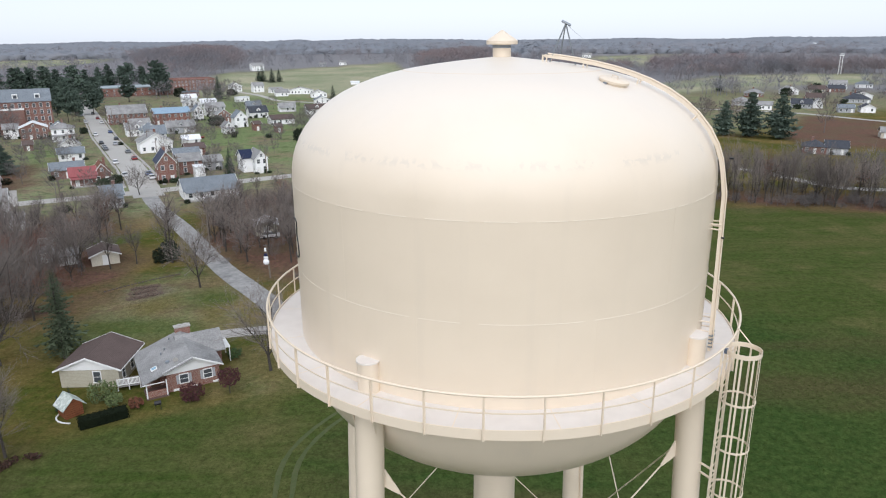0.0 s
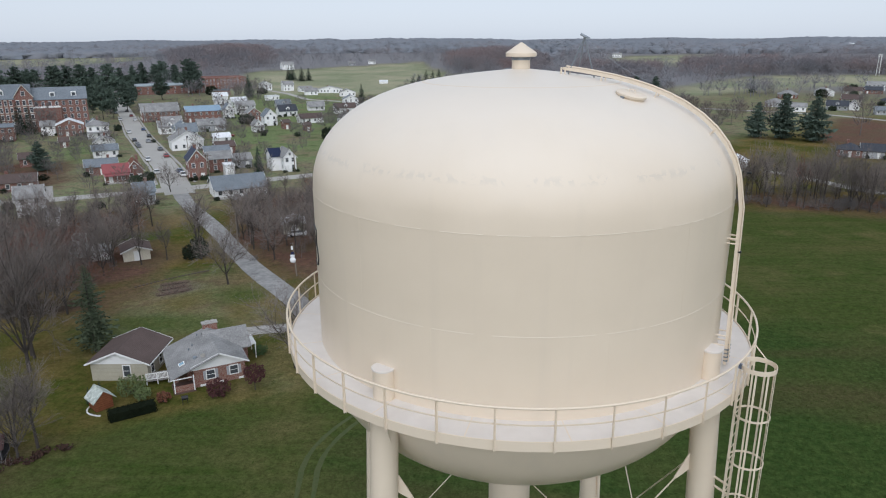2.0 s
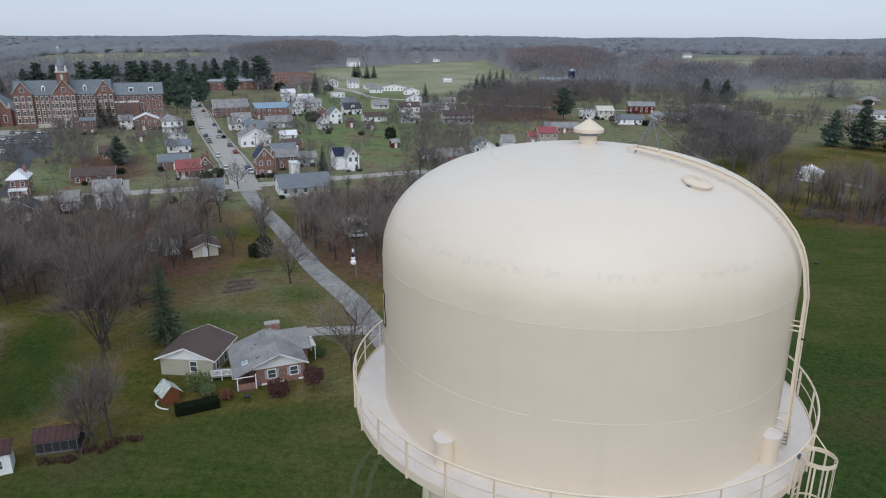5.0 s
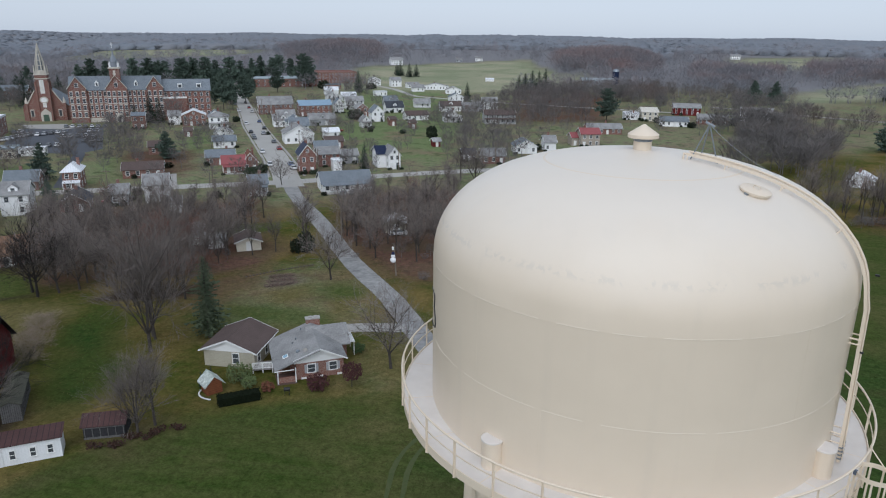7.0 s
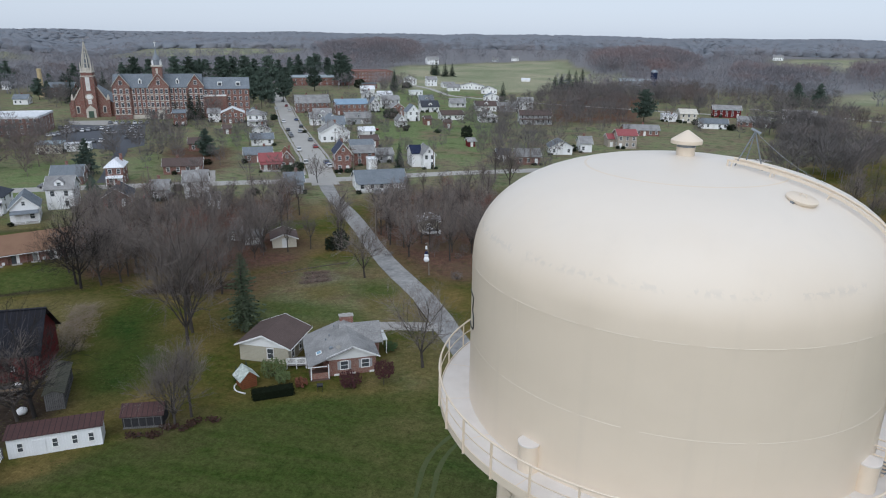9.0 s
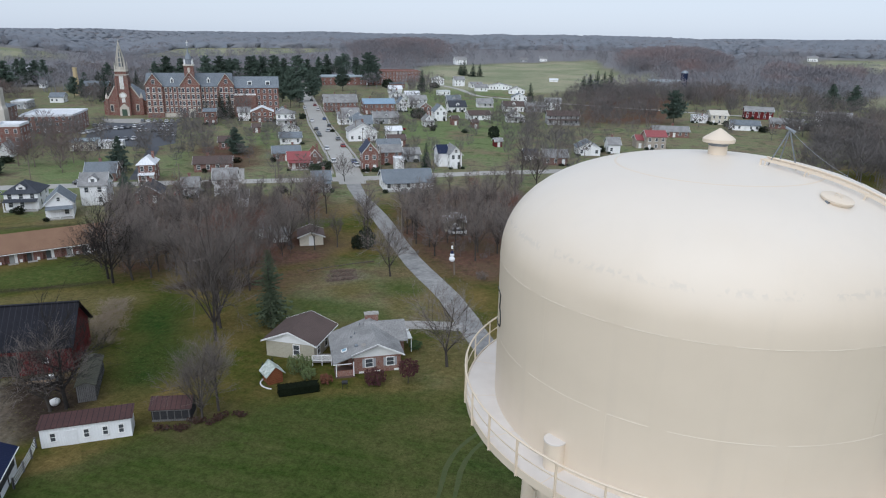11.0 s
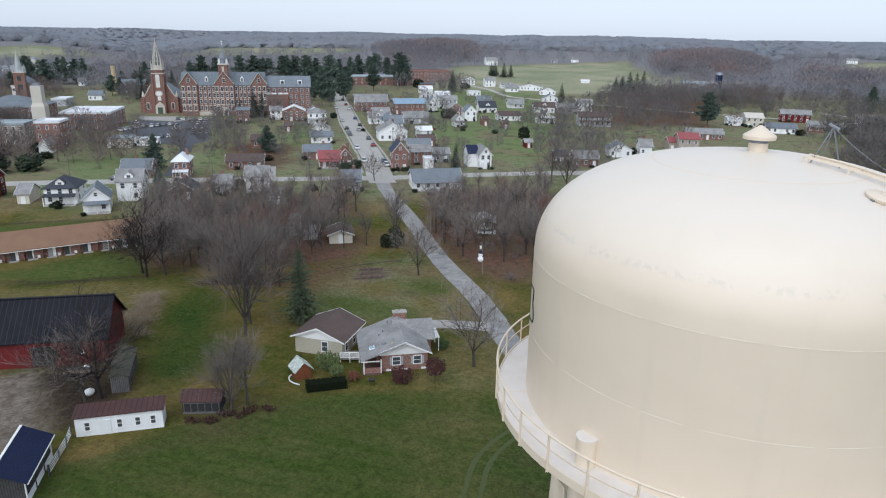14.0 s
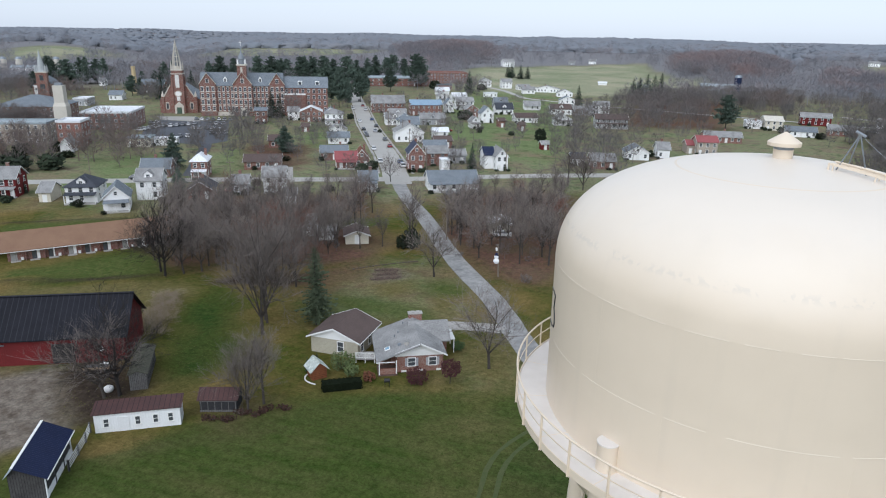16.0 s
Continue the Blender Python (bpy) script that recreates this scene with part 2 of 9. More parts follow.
def ease(v):
    v = np.clip(v, 0, 1)
    return v * v * (3 - 2 * v)


def rise(x, y):
    """Height of the land: level near the tower and in the town, then a long wooded ridge with gaps, and a farther one."""
    d, az = np.hypot(x, y), np.degrees(np.arctan2(-x, y))
    ridge = 33 + 1950 * np.tan(np.radians(np.interp(az, [a for a, _ in SKYLINE][::-1], [e for _, e in SKYLINE][::-1])))
    far = 33 + 3900 * np.tan(np.radians(-0.14 + 0.05 * np.sin(az / 3.1) + 0.03 * np.sin(az / 1.3 + 1)))
    dip, back = np.minimum(ridge - 14, 8), ease((d - 1950) / 600)
    h = ridge * ease((d - 560) / 1390) * (1 - back) + dip * back + (far - dip) * ease((d - 2700) / 1200)
    for turn, away, up, wide, deep in HILLS:
        h = h + up * np.exp(-(((az - turn) / wide) ** 2) - ((d - away) / deep) ** 2)
    return h


FIELD = [(-70, 24), (-61, 30), (-57, 37.5), (-50, 46), (-43, 52), (-36, 56.5), (-24, 58.5), (0, 82), (40, 138), (72, 161), (114, 150), (320, 60), (320, -300), (-90, -300)]
CROP = [(-15.6, 36), (-16.8, 43), (-16.6, 47), (-14.6, 52), (-8, 60), (0, 70), (30, 90), (90, 70), (200, -40), (60, -200), (-14, -100)]
LITTER = [
    [(-100, 84), (-62, 101), (-62, 112), (-90, 160), (-140, 137)],
    [(-53, 121), (-40.5, 107.5), (-36, 103), (-23, 103), (-20, 150), (-37, 188), (-69, 174)],
    [(74, 163), (112, 152), (180, 140), (176, 160), (120, 172), (80, 182)],
    [(-67, 82), (-59, 87), (-60, 98), (-74, 90)],
    [(-75.5, 39.5), (-80.0, 46.5), (-72.8, 49.9), (-67.1, 43.1), (-69.3, 37.4), (-70.4, 35.5)],
    [(-56.4, 40.0), (-56.6, 42.7), (-48.6, 46.5), (-47.8, 45.3), (-51.5, 41.6), (-55.3, 39.1)],
    [(-178, 226), (-150, 190), (-140, 180), (-128, 188), (-150, 232)],
    [(150, 262), (195, 250), (210, 300), (160, 310)],
    [(-35, 360), (16, 372), (30, 560), (-40, 520)],
    [(155, 288), (191, 277), (236, 348), (206, 377)],
]
DIRT = [
    [(-72, 20), (-67.8, 33.9), (-71.8, 36.5), (-75.8, 41.5), (-80.5, 46.4), (-88, 41), (-96, 36), (-90, 20)],
    [(-57, 94), (-51, 96), (-54, 102), (-59, 100)],
]
LAWN = [
    [(-65, 44.2), (-73.6, 55), (-77, 65.4), (-86, 78.2), (-79.1, 79.6), (-67.8, 65.7), (-59.8, 53.1), (-57.8, 48.8), (-60.1, 47.1)],
    [(-121.7, 78.7), (-106.7, 91.7), (-101.1, 82.6), (-101.2, 77.7), (-111.5, 69.6)],
    [(-143.7, 98.5), (-128.5, 113.2), (-123.5, 108.6), (-138, 93.4)],
    [(-114, 295), (-191, 622), (-105, 566), (-60, 335), (-50, 240), (-78, 232)],
    [(-150, 225), (-195, 301), (-166, 279), (-140, 235)],
    [(-176, 209), (-168, 212), (-137, 162), (-144, 160)],
    [(-204, 167), (-189, 195), (-160, 165), (-177, 142)],
    [(-236, 130), (-190, 150), (-130, 180), (-150, 140), (-200, 110)],
    [(-103, 271), (-50, 235), (-60, 330), (-107, 506), (-180, 585), (-175, 491)],
    [(-56, 78), (-44, 76), (-46, 84), (-58, 86)],
]
PASTURE = [
    [(-255, 793), (-221, 857), (-166, 940), (-108, 991), (-68, 1024), (-49, 875), (-16, 756), (-15, 736), (-61, 729), (-108, 710), (-152, 684), (-189, 616), (-221, 661)],
    [(229, 1138), (323, 1196), (415, 1205), (295, 952), (205, 880), (194, 953)],
    [(166, 570), (239, 679), (319, 749), (387, 751), (484, 730), (408, 612), (320, 623), (207, 556), (146, 498)],
    [(-856, 1140), (-653, 1108), (-552, 1161), (-513, 1066), (-547, 980), (-610, 916), (-736, 920)],
    [(-829, 627), (-856, 718), (-842, 792), (-826, 816), (-730, 714), (-711, 597), (-747, 563)],
    [(700, 1900), (1000, 1800), (1200, 2300), (800, 2400)],
    [(-205, 540), (-230, 700), (-100, 720), (10, 760), (10, 690), (-60, 550)],
]


def spread(lo, hi, step, end, grow):
    c = list(np.arange(lo, hi + step / 2, step))
    s = step
    while c[-1] < end:
        s *= grow
        c.append(c[-1] + s)
    s = step
    while c[0] > -end:
        s *= grow
        c.insert(0, c[0] - s)
    return np.array(c)


gx, gy = spread(-150, 110, 1.6, 4600, 1.05), spread(-10, 170, 1.6, 4600, 1.05)
X, Y = np.meshgrid(gx, gy)
Z = rise(X, Y)
near = np.hypot(X, Y) < 500
Z = Z - 0.25 * softly(X, Y, DIRT[0], 3) * near
verts = np.stack([X.ravel(), Y.ravel(), Z.ravel()], 1)
nx, ny = len(gx), len(gy)
idx = np.arange(nx * ny).reshape(ny, nx)
quads = np.stack([idx[:-1, :-1], idx[:-1, 1:], idx[1:, 1:], idx[1:, :-1]], -1).reshape(-1, 4)
ground_mesh = bpy.data.meshes.new("ground")
ground_mesh.from_pydata(verts.tolist(), [], quads.tolist())
ground_mesh.polygons.foreach_set("use_smooth", [True] * len(ground_mesh.polygons))
cover = np.ones((nx * ny, 4))
lots = ground_mesh.color_attributes.new("cover", "FLOAT_COLOR", "POINT")
cover[:, 0] = softly(X, Y, FIELD, 1.2).ravel()
cover[:, 1] = np.clip(sum(softly(X, Y, p, 3) for p in LITTER), 0, 1).ravel()
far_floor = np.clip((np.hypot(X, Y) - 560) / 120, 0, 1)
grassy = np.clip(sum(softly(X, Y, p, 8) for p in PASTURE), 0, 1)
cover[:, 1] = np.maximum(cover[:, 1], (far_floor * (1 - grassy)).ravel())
cover[:, 2] = np.clip(sum(softly(X, Y, p, 1.2) for p in DIRT), 0, 1).ravel()
lots.data.foreach_set("color", cover.ravel())
cover2 = np.ones((nx * ny, 4))
lots2 = ground_mesh.color_attributes.new("sward", "FLOAT_COLOR", "POINT")
cover2[:, 0] = np.clip(sum(softly(X, Y, p, 2.5) for p in LAWN), 0, 1).ravel()
cover2[:, 1] = grassy.ravel()
cover2[:, 2] = softly(X, Y, CROP, 2.6).ravel()
lots2.data.foreach_set("color", cover2.ravel())
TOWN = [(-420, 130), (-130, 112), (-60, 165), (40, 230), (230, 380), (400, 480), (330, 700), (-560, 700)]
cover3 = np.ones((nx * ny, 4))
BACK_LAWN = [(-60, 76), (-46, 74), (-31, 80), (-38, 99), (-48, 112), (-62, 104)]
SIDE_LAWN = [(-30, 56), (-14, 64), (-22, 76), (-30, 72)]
# first channel: town grass paled for haze, and the lighter lawns by the ranch
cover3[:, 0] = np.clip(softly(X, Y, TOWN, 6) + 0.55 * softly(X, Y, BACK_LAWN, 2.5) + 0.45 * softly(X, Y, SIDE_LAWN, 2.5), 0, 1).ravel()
# second channel grows with distance: haze for the colour of the far floor
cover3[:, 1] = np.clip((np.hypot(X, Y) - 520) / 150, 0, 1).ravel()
lots3 = ground_mesh.color_attributes.new("town", "FLOAT_COLOR", "POINT")
lots3.data.foreach_set("color", cover3.ravel())

MEADOW = [
    [(-116.1, 64.0), (-104.4, 71.7), (-88.4, 80.3), (-84.4, 77.7), (-83.4, 72.7), (-87.0, 67.0), (-108.8, 58.1)],
    [(-155.3, 111.1), (-152.7, 114.9), (-145.5, 111.6), (-147.0, 106.0)],
    [(-42.5, 92.5), (-39.1, 95.5), (-36.2, 85.0), (-38.4, 82.7)],
    [(-32.6, 73.1), (-25.0, 78.4), (-18.8, 63.3), (-24.5, 61.1)],
    [(-56, 92), (-50, 96), (-46, 90), (-50, 86)],
]
GREENS = [
    [(-125.4, 71.5), (-107.2, 90.9), (-100.9, 88.7), (-95.6, 81.8), (-112.3, 72.7), (-120.9, 67.8)],
    [(-147.8, 89.7), (-155.1, 95.5), (-140.3, 103.1), (-126.3, 113.9), (-124.6, 109.4), (-135.5, 98.6)],
    [(-59.8, 85.4), (-53.2, 83.6), (-38.0, 82.9), (-40.3, 78.1), (-50.4, 77.8), (-56.6, 79.4)],
    [(-48, 97), (-40, 99), (-38, 93), (-44, 91)],
    [(-20, 95), (-14, 100), (-10, 86), (-16, 82)],
    [(-84, 134), (-70, 138), (-72, 128), (-84, 124)],
]
MIRE = [
    [(-80.1, 44.3), (-79.2, 48.3), (-67.6, 46.1), (-65.5, 43.3), (-67.5, 37.3), (-66.9, 34.1), (-71.9, 36.3)],
    [(-119.8, 66.2), (-111.3, 71.0), (-102.6, 76.0), (-94.3, 80.2), (-94.0, 81.8), (-102.6, 77.6), (-111.3, 72.6), (-119.8, 67.8)],
    [(-156.9, 96.4), (-141.9, 104.1), (-127.6, 115.1), (-127.2, 116.4), (-141.9, 105.5), (-156.9, 97.8)],
    [(-84, 81), (-70, 84), (-66, 92), (-80, 92)],
]
cover4 = np.ones((nx * ny, 4))
for channel, polys, blur in ((0, MEADOW, 1.1), (1, GREENS, 1.3), (2, MIRE, 0.7)):
    cover4[:, channel] = np.clip(sum(softly(X, Y, p, blur) for p in polys), 0, 1).ravel()
lots4 = ground_mesh.color_attributes.new("patches", "FLOAT_COLOR", "POINT")
lots4.data.foreach_set("color", cover4.ravel())


def ground_material():
    m = bpy.data.materials.new("grassland")
    m.use_nodes = True
    n, l = m.node_tree.nodes, m.node_tree.links
    bsdf = n["Principled BSDF"]
    bsdf.inputs["Roughness"].default_value = 1.0
    bsdf.inputs["Specular IOR Level"].default_value = 0.02
    co = n.new("ShaderNodeTexCoord")

    def tex(scale, detail=5, rough=0.6, stretch=None):
        t = n.new("ShaderNodeTexNoise")
        t.inputs["Scale"].default_value, t.inputs["Detail"].default_value, t.inputs["Roughness"].default_value = scale, detail, rough
        if stretch:
            mp = n.new("ShaderNodeMapping")
            mp.inputs["Scale"].default_value, mp.inputs["Rotation"].default_value = stretch, (0, 0, radians(-25))
            l.new(co.outputs["Object"], mp.inputs["Vector"])
            l.new(mp.outputs[0], t.inputs["Vector"])
        else:
            l.new(co.outputs["Object"], t.inputs["Vector"])
        return t.outputs["Fac"]

    def span(v, lo, hi, a=0.0, b=1.0):
        r = n.new("ShaderNodeMapRange")
        for key, value in (("From Min", lo), ("From Max", hi), ("To Min", a), ("To Max", b)):
            r.inputs[key].default_value = value
        l.new(v, r.inputs["Value"])
        return r.outputs[0]

    def mixed(fac, a, b):
        x = n.new("ShaderNodeMix")
        x.data_type = "RGBA"
        for key, value in (("Factor", fac), ("A", a), ("B", b)):
            if isinstance(value, tuple):
                x.inputs[key].default_value = (*value, 1)
            elif isinstance(value, float):
                x.inputs[key].default_value = value
            else:
                l.new(value, x.inputs[key])
        return x.outputs["Result"]

    def chan(name):
        a, s = n.new("ShaderNodeAttribute"), n.new("ShaderNodeSeparateColor")
        a.attribute_name = name
        l.new(a.outputs["Color"], s.inputs[0])
        return s.outputs

    fine, mid, big, rows = tex(3.2, 6, 0.75), tex(0.6), tex(0.07, 3), tex(0.5, 4, 0.6, (0.15, 1.6, 1))
    lawn = mixed(span(mid, 0.35, 0.65), (0.094, 0.083, 0.024), (0.053, 0.068, 0.013))
    lawn = mixed(span(big, 0.42, 0.64), lawn, (0.15, 0.11, 0.041))
    # town grass: the near lawn made paler, distance haze put into the colour
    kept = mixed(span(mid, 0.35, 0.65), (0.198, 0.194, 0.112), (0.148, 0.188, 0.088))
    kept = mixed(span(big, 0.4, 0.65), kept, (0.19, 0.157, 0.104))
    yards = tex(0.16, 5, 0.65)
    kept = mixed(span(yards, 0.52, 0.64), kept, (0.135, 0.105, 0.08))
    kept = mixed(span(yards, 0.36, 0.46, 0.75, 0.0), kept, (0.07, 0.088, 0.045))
    field = mixed(span(mid, 0.3, 0.7), (0.032, 0.055, 0.011), (0.054, 0.073, 0.018))
    field = mixed(span(rows, 0.35, 0.7, 0.0, 0.55), field, (0.078, 0.083, 0.03))
    field = mixed(span(big, 0.5, 0.72, 0.0, 0.8), field, (0.104, 0.094, 0.038))
    # brown bands over field and crop: shading of low undulations put into the colour
    swell_shade = tex(0.06, 3, 0.5, (0.35, 1.5, 1))
    litter = mixed(span(mid, 0.3, 0.7), (0.155, 0.086, 0.06), (0.085, 0.055, 0.042))
    crop = mixed(span(tex(1.1, 5, 0.7), 0.35, 0.65), (0.026, 0.05, 0.012), (0.048, 0.074, 0.02))
    crop = mixed(span(big, 0.45, 0.7, 0.0, 0.6), crop, (0.066, 0.074, 0.024))
    crop = mixed(span(swell_shade, 0.5, 0.68, 0.0, 0.65), crop, (0.07, 0.058, 0.027))
    field = mixed(span(swell_shade, 0.5, 0.68, 0.0, 0.4), field, (0.1, 0.085, 0.036))
    litter = mixed(span(big, 0.45, 0.6), litter, (0.112, 0.08, 0.052))
    green = mixed(span(mid, 0.3, 0.7), (0.024, 0.052, 0.011), (0.042, 0.063, 0.016))
    # green lawns of the town, lightened and grayed by painted-in haze
    pale_green = mixed(span(mid, 0.3, 0.7), (0.118, 0.168, 0.066), (0.178, 0.2, 0.1))
    pale_green = mixed(span(tex(0.045, 4), 0.5, 0.66), pale_green, (0.185, 0.155, 0.098))
    pale_green = mixed(span(yards, 0.36, 0.47, 0.7, 0.0), pale_green, (0.068, 0.092, 0.04))
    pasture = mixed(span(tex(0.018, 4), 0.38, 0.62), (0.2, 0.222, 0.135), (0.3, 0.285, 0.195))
    dirt = mixed(span(mid, 0.3, 0.7), (0.105, 0.085, 0.067), (0.2, 0.172, 0.142))
    c1, c2 = chan("cover"), chan("sward")
    c3 = chan("town")
    colour = mixed(c2[0], mixed(c3[0], lawn, kept), mixed(c3[0], green, pale_green))
    colour = mixed(c1[0], colour, mixed(c2[2], field, crop))
    # far litter fades to pale blue-gray, distance haze put into its colour
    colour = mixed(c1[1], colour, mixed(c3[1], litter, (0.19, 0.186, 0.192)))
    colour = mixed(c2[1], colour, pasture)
    colour = mixed(c1[2], colour, dirt)
    c4 = chan("patches")
    colour = mixed(c4[0], colour, mixed(span(mid, 0.3, 0.7), (0.15, 0.122, 0.052), (0.098, 0.092, 0.034)))
    colour = mixed(c4[1], colour, mixed(span(mid, 0.3, 0.7), (0.052, 0.078, 0.02), (0.09, 0.1, 0.032)))
    colour = mixed(c4[2], colour, mixed(span(mid, 0.3, 0.7), (0.03, 0.023, 0.018), (0.062, 0.047, 0.036)))
    hsv = n.new("ShaderNodeHueSaturation")
    clods = tex(1.15, 4, 0.7)
    grain_ = n.new("ShaderNodeMath")
    grain_.operation = "MULTIPLY"
    l.new(span(fine, 0.3, 0.7, 0.66, 1.34), grain_.inputs[0])
    l.new(span(clods, 0.32, 0.68, 0.74, 1.24), grain_.inputs[1])
    l.new(grain_.outputs[0], hsv.inputs["Value"])
    l.new(colour, hsv.inputs["Color"])
    l.new(hsv.outputs[0], bsdf.inputs["Base Color"])
    bp = n.new("ShaderNodeBump")
    bp.inputs["Strength"].default_value, bp.inputs["Distance"].default_value = 0.6, 0.12
    l.new(fine, bp.inputs["Height"])
    l.new(bp.outputs[0], bsdf.inputs["Normal"])
    return m


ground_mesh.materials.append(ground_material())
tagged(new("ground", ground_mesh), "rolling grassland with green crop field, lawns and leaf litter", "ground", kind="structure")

ASPHALT = material("worn_asphalt", (0.4, 0.384, 0.352), (0.31, 0.297, 0.272), rough=0.9, grain=1.5, patch=0.12)
PATCHED = material("patched_asphalt", (0.37, 0.36, 0.342), (0.13, 0.13, 0.13), rough=0.9, grain=1.1, patch=0.35)
TARMAC = material("dark_tarmac", (0.085, 0.09, 0.105), (0.065, 0.07, 0.08), rough=0.85, grain=1.5, patch=0.1)
PAVING = material("concrete_paving", (0.36, 0.345, 0.32), (0.29, 0.275, 0.255), rough=0.9, grain=1.0)


def strip(name, line, width, mat, label, z=0.05, thick=0.05):
    """A road along a line of points, with a slightly uneven edge and a cambered top."""
    s = Shape()
    pts = [Vector((x, y, 0)) for x, y in line]
    dense = []
    for a, b in zip(pts, pts[1:]):
        k = max(2, int((b - a).length / 4))
        dense += [a.lerp(b, i / k) for i in range(k)]
    dense.append(pts[-1])
    for _ in range(6):
        dense = [dense[0]] + [(dense[i - 1] + dense[i] * 2 + dense[i + 1]) / 4 for i in range(1, len(dense) - 1)] + [dense[-1]]
    rng = random.Random(len(line) + int(width * 10))
    for i, p in enumerate(dense):
        way = (dense[min(i + 1, len(dense) - 1)] - dense[max(i - 1, 0)]).normalized()
        out = Vector((way.y, -way.x, 0))
        wl_, wr_ = width / 2 + rng.uniform(-0.12, 0.12), width / 2 + rng.uniform(-0.12, 0.12)
        base = float(rise(np.float64(p.x), np.float64(p.y)))
        for off, up in ((-wl_, z - thick), (-wl_, z), (0, z + 0.04), (wr_, z), (wr_, z - thick)):
            s.v.append((p.x + out.x * off, p.y + out.y * off, base + up))
    for i in range(len(dense) - 1):
        for j in range(4):
            a = i * 5 + j
            s.f.append((a, a + 1, a + 6, a + 5))
    return tagged(part(name, s, mat, None), label, "road", kind="structure")


strip("road", [(-15, 66), (-24.6, 80.4), (-29, 90.5), (-43.7, 109.5), (-63, 141.6), (-79, 165), (-89.5, 184.5)], 4.3, PATCHED, "narrow patched gray asphalt lane past the field")
strip("road_main", [(-86, 178), (-89.5, 184.5), (-108.5, 221), (-159.5, 308), (-203, 388.6), (-262.3, 496), (-272, 520)], 8.7, ASPHALT, "pale gray asphalt main street through the town", z=0.06)
strip("road_cross", [(-330, 40), (-189, 134.5), (-142, 160), (-89, 185), (-54, 207.5), (10, 240), (60, 270)], 6.5, ASPHALT, "pale gray asphalt cross street", z=0.05)
strip("road_hill", [(100, 216), (106, 213), (117, 181), (140, 178), (175, 190)], 4.5, ASPHALT, "narrow asphalt lane behind bare trees", z=0.05)
strip("road_east", [(90, 480), (150, 430), (210, 393), (233, 348), (280, 300)], 5.0, PAVING, "pale concrete road below the houses", z=0.05)
strip("road_north", [(-190, 610), (-150, 560), (-120, 500), (-60, 470), (40, 440), (120, 420)], 5.0, ASPHALT, "asphalt road along the hillside houses", z=0.05)
strip("driveway", [(-25, 82), (-35.5, 81), (-40, 78)], 3.2, PAVING, "gravel driveway to the ranch house", z=0.03)
strip("pavement_east", [(-88.2, 195.3), (-103.8, 223.3), (-154.8, 310.3), (-198.2, 390.3)], 0.9, PAVING, "pale concrete pavement beside the main street", z=0.08)
strip("pavement_west", [(-98.8, 190.7), (-113.2, 218.7), (-164.2, 305.7), (-207.8, 386.7)], 0.9, PAVING, "pale concrete pavement beside the main street", z=0.08)
strip("driveway_gravel", [(-121, 168), (-128, 180), (-133, 188)], 4.0, PAVING, "pale driveway beside the brown-roofed house", z=0.03)


def slab(name, poly, mat, label, category, z=0.05):
    s = Shape()
    k = len(poly)
    s.add([(x, y, 0) for x, y in poly] + [(x, y, z) for x, y in poly], [tuple(range(k, 2 * k))] + [(i, (i + 1) % k, k + (i + 1) % k, k + i) for i in range(k)])
    return tagged(part(name, s, mat, None), label, category, kind="structure")


WORN = material("worn_grass", (0.072, 0.078, 0.028), (0.040, 0.062, 0.015), rough=1.0, grain=2.5, patch=0.6)
for off in (0.0, 1.7):
    strip("wheel_track", [(-17.6 + off, 34), (-18.3 + off, 40), (-19.2 + off, 44), (-19.0 + off, 48), (-17.4 + off, 52.5), (-14.0 + off, 57.5), (-8 + off, 64)], 0.55, WORN, "worn wheel track through the field", z=0.012, thick=0.05)
slab("parking_lot", [(-222, 216), (-189, 214), (-187, 228), (-229, 287), (-243, 274), (-262, 272), (-236, 232)], TARMAC, "dark tarmac parking lot before the church", "parking lot", 0.06)
slab("pavement", [(-262, 274), (-258, 273), (-240, 276), (-238, 281), (-254, 292), (-272, 283)], PAVING, "pale concrete walk before the church", "pavement", 0.09)
strip("lot_drive", [(-153, 161), (-189, 217)], 4.2, TARMAC, "dark tarmac drive to the parking lot", z=0.05)


# ---- water tower ----
R = 5.5
Z_SEAM, DOME = 40.28, 2.98
FLOOR_Z, RAIL_R, RAIL_Z = 36.18, 6.36, 36.98


def dome_z(r):
    """A shallow cone rounded over into the shell."""
    return Z_SEAM + (DOME - 0.1 * r) * max(0.0, 1 - (r / R) ** 3.7) ** (1 / 2.2)


def polar(r, degrees, z):
    return Vector((r * math.cos(radians(degrees)), r * math.sin(radians(degrees)), z))


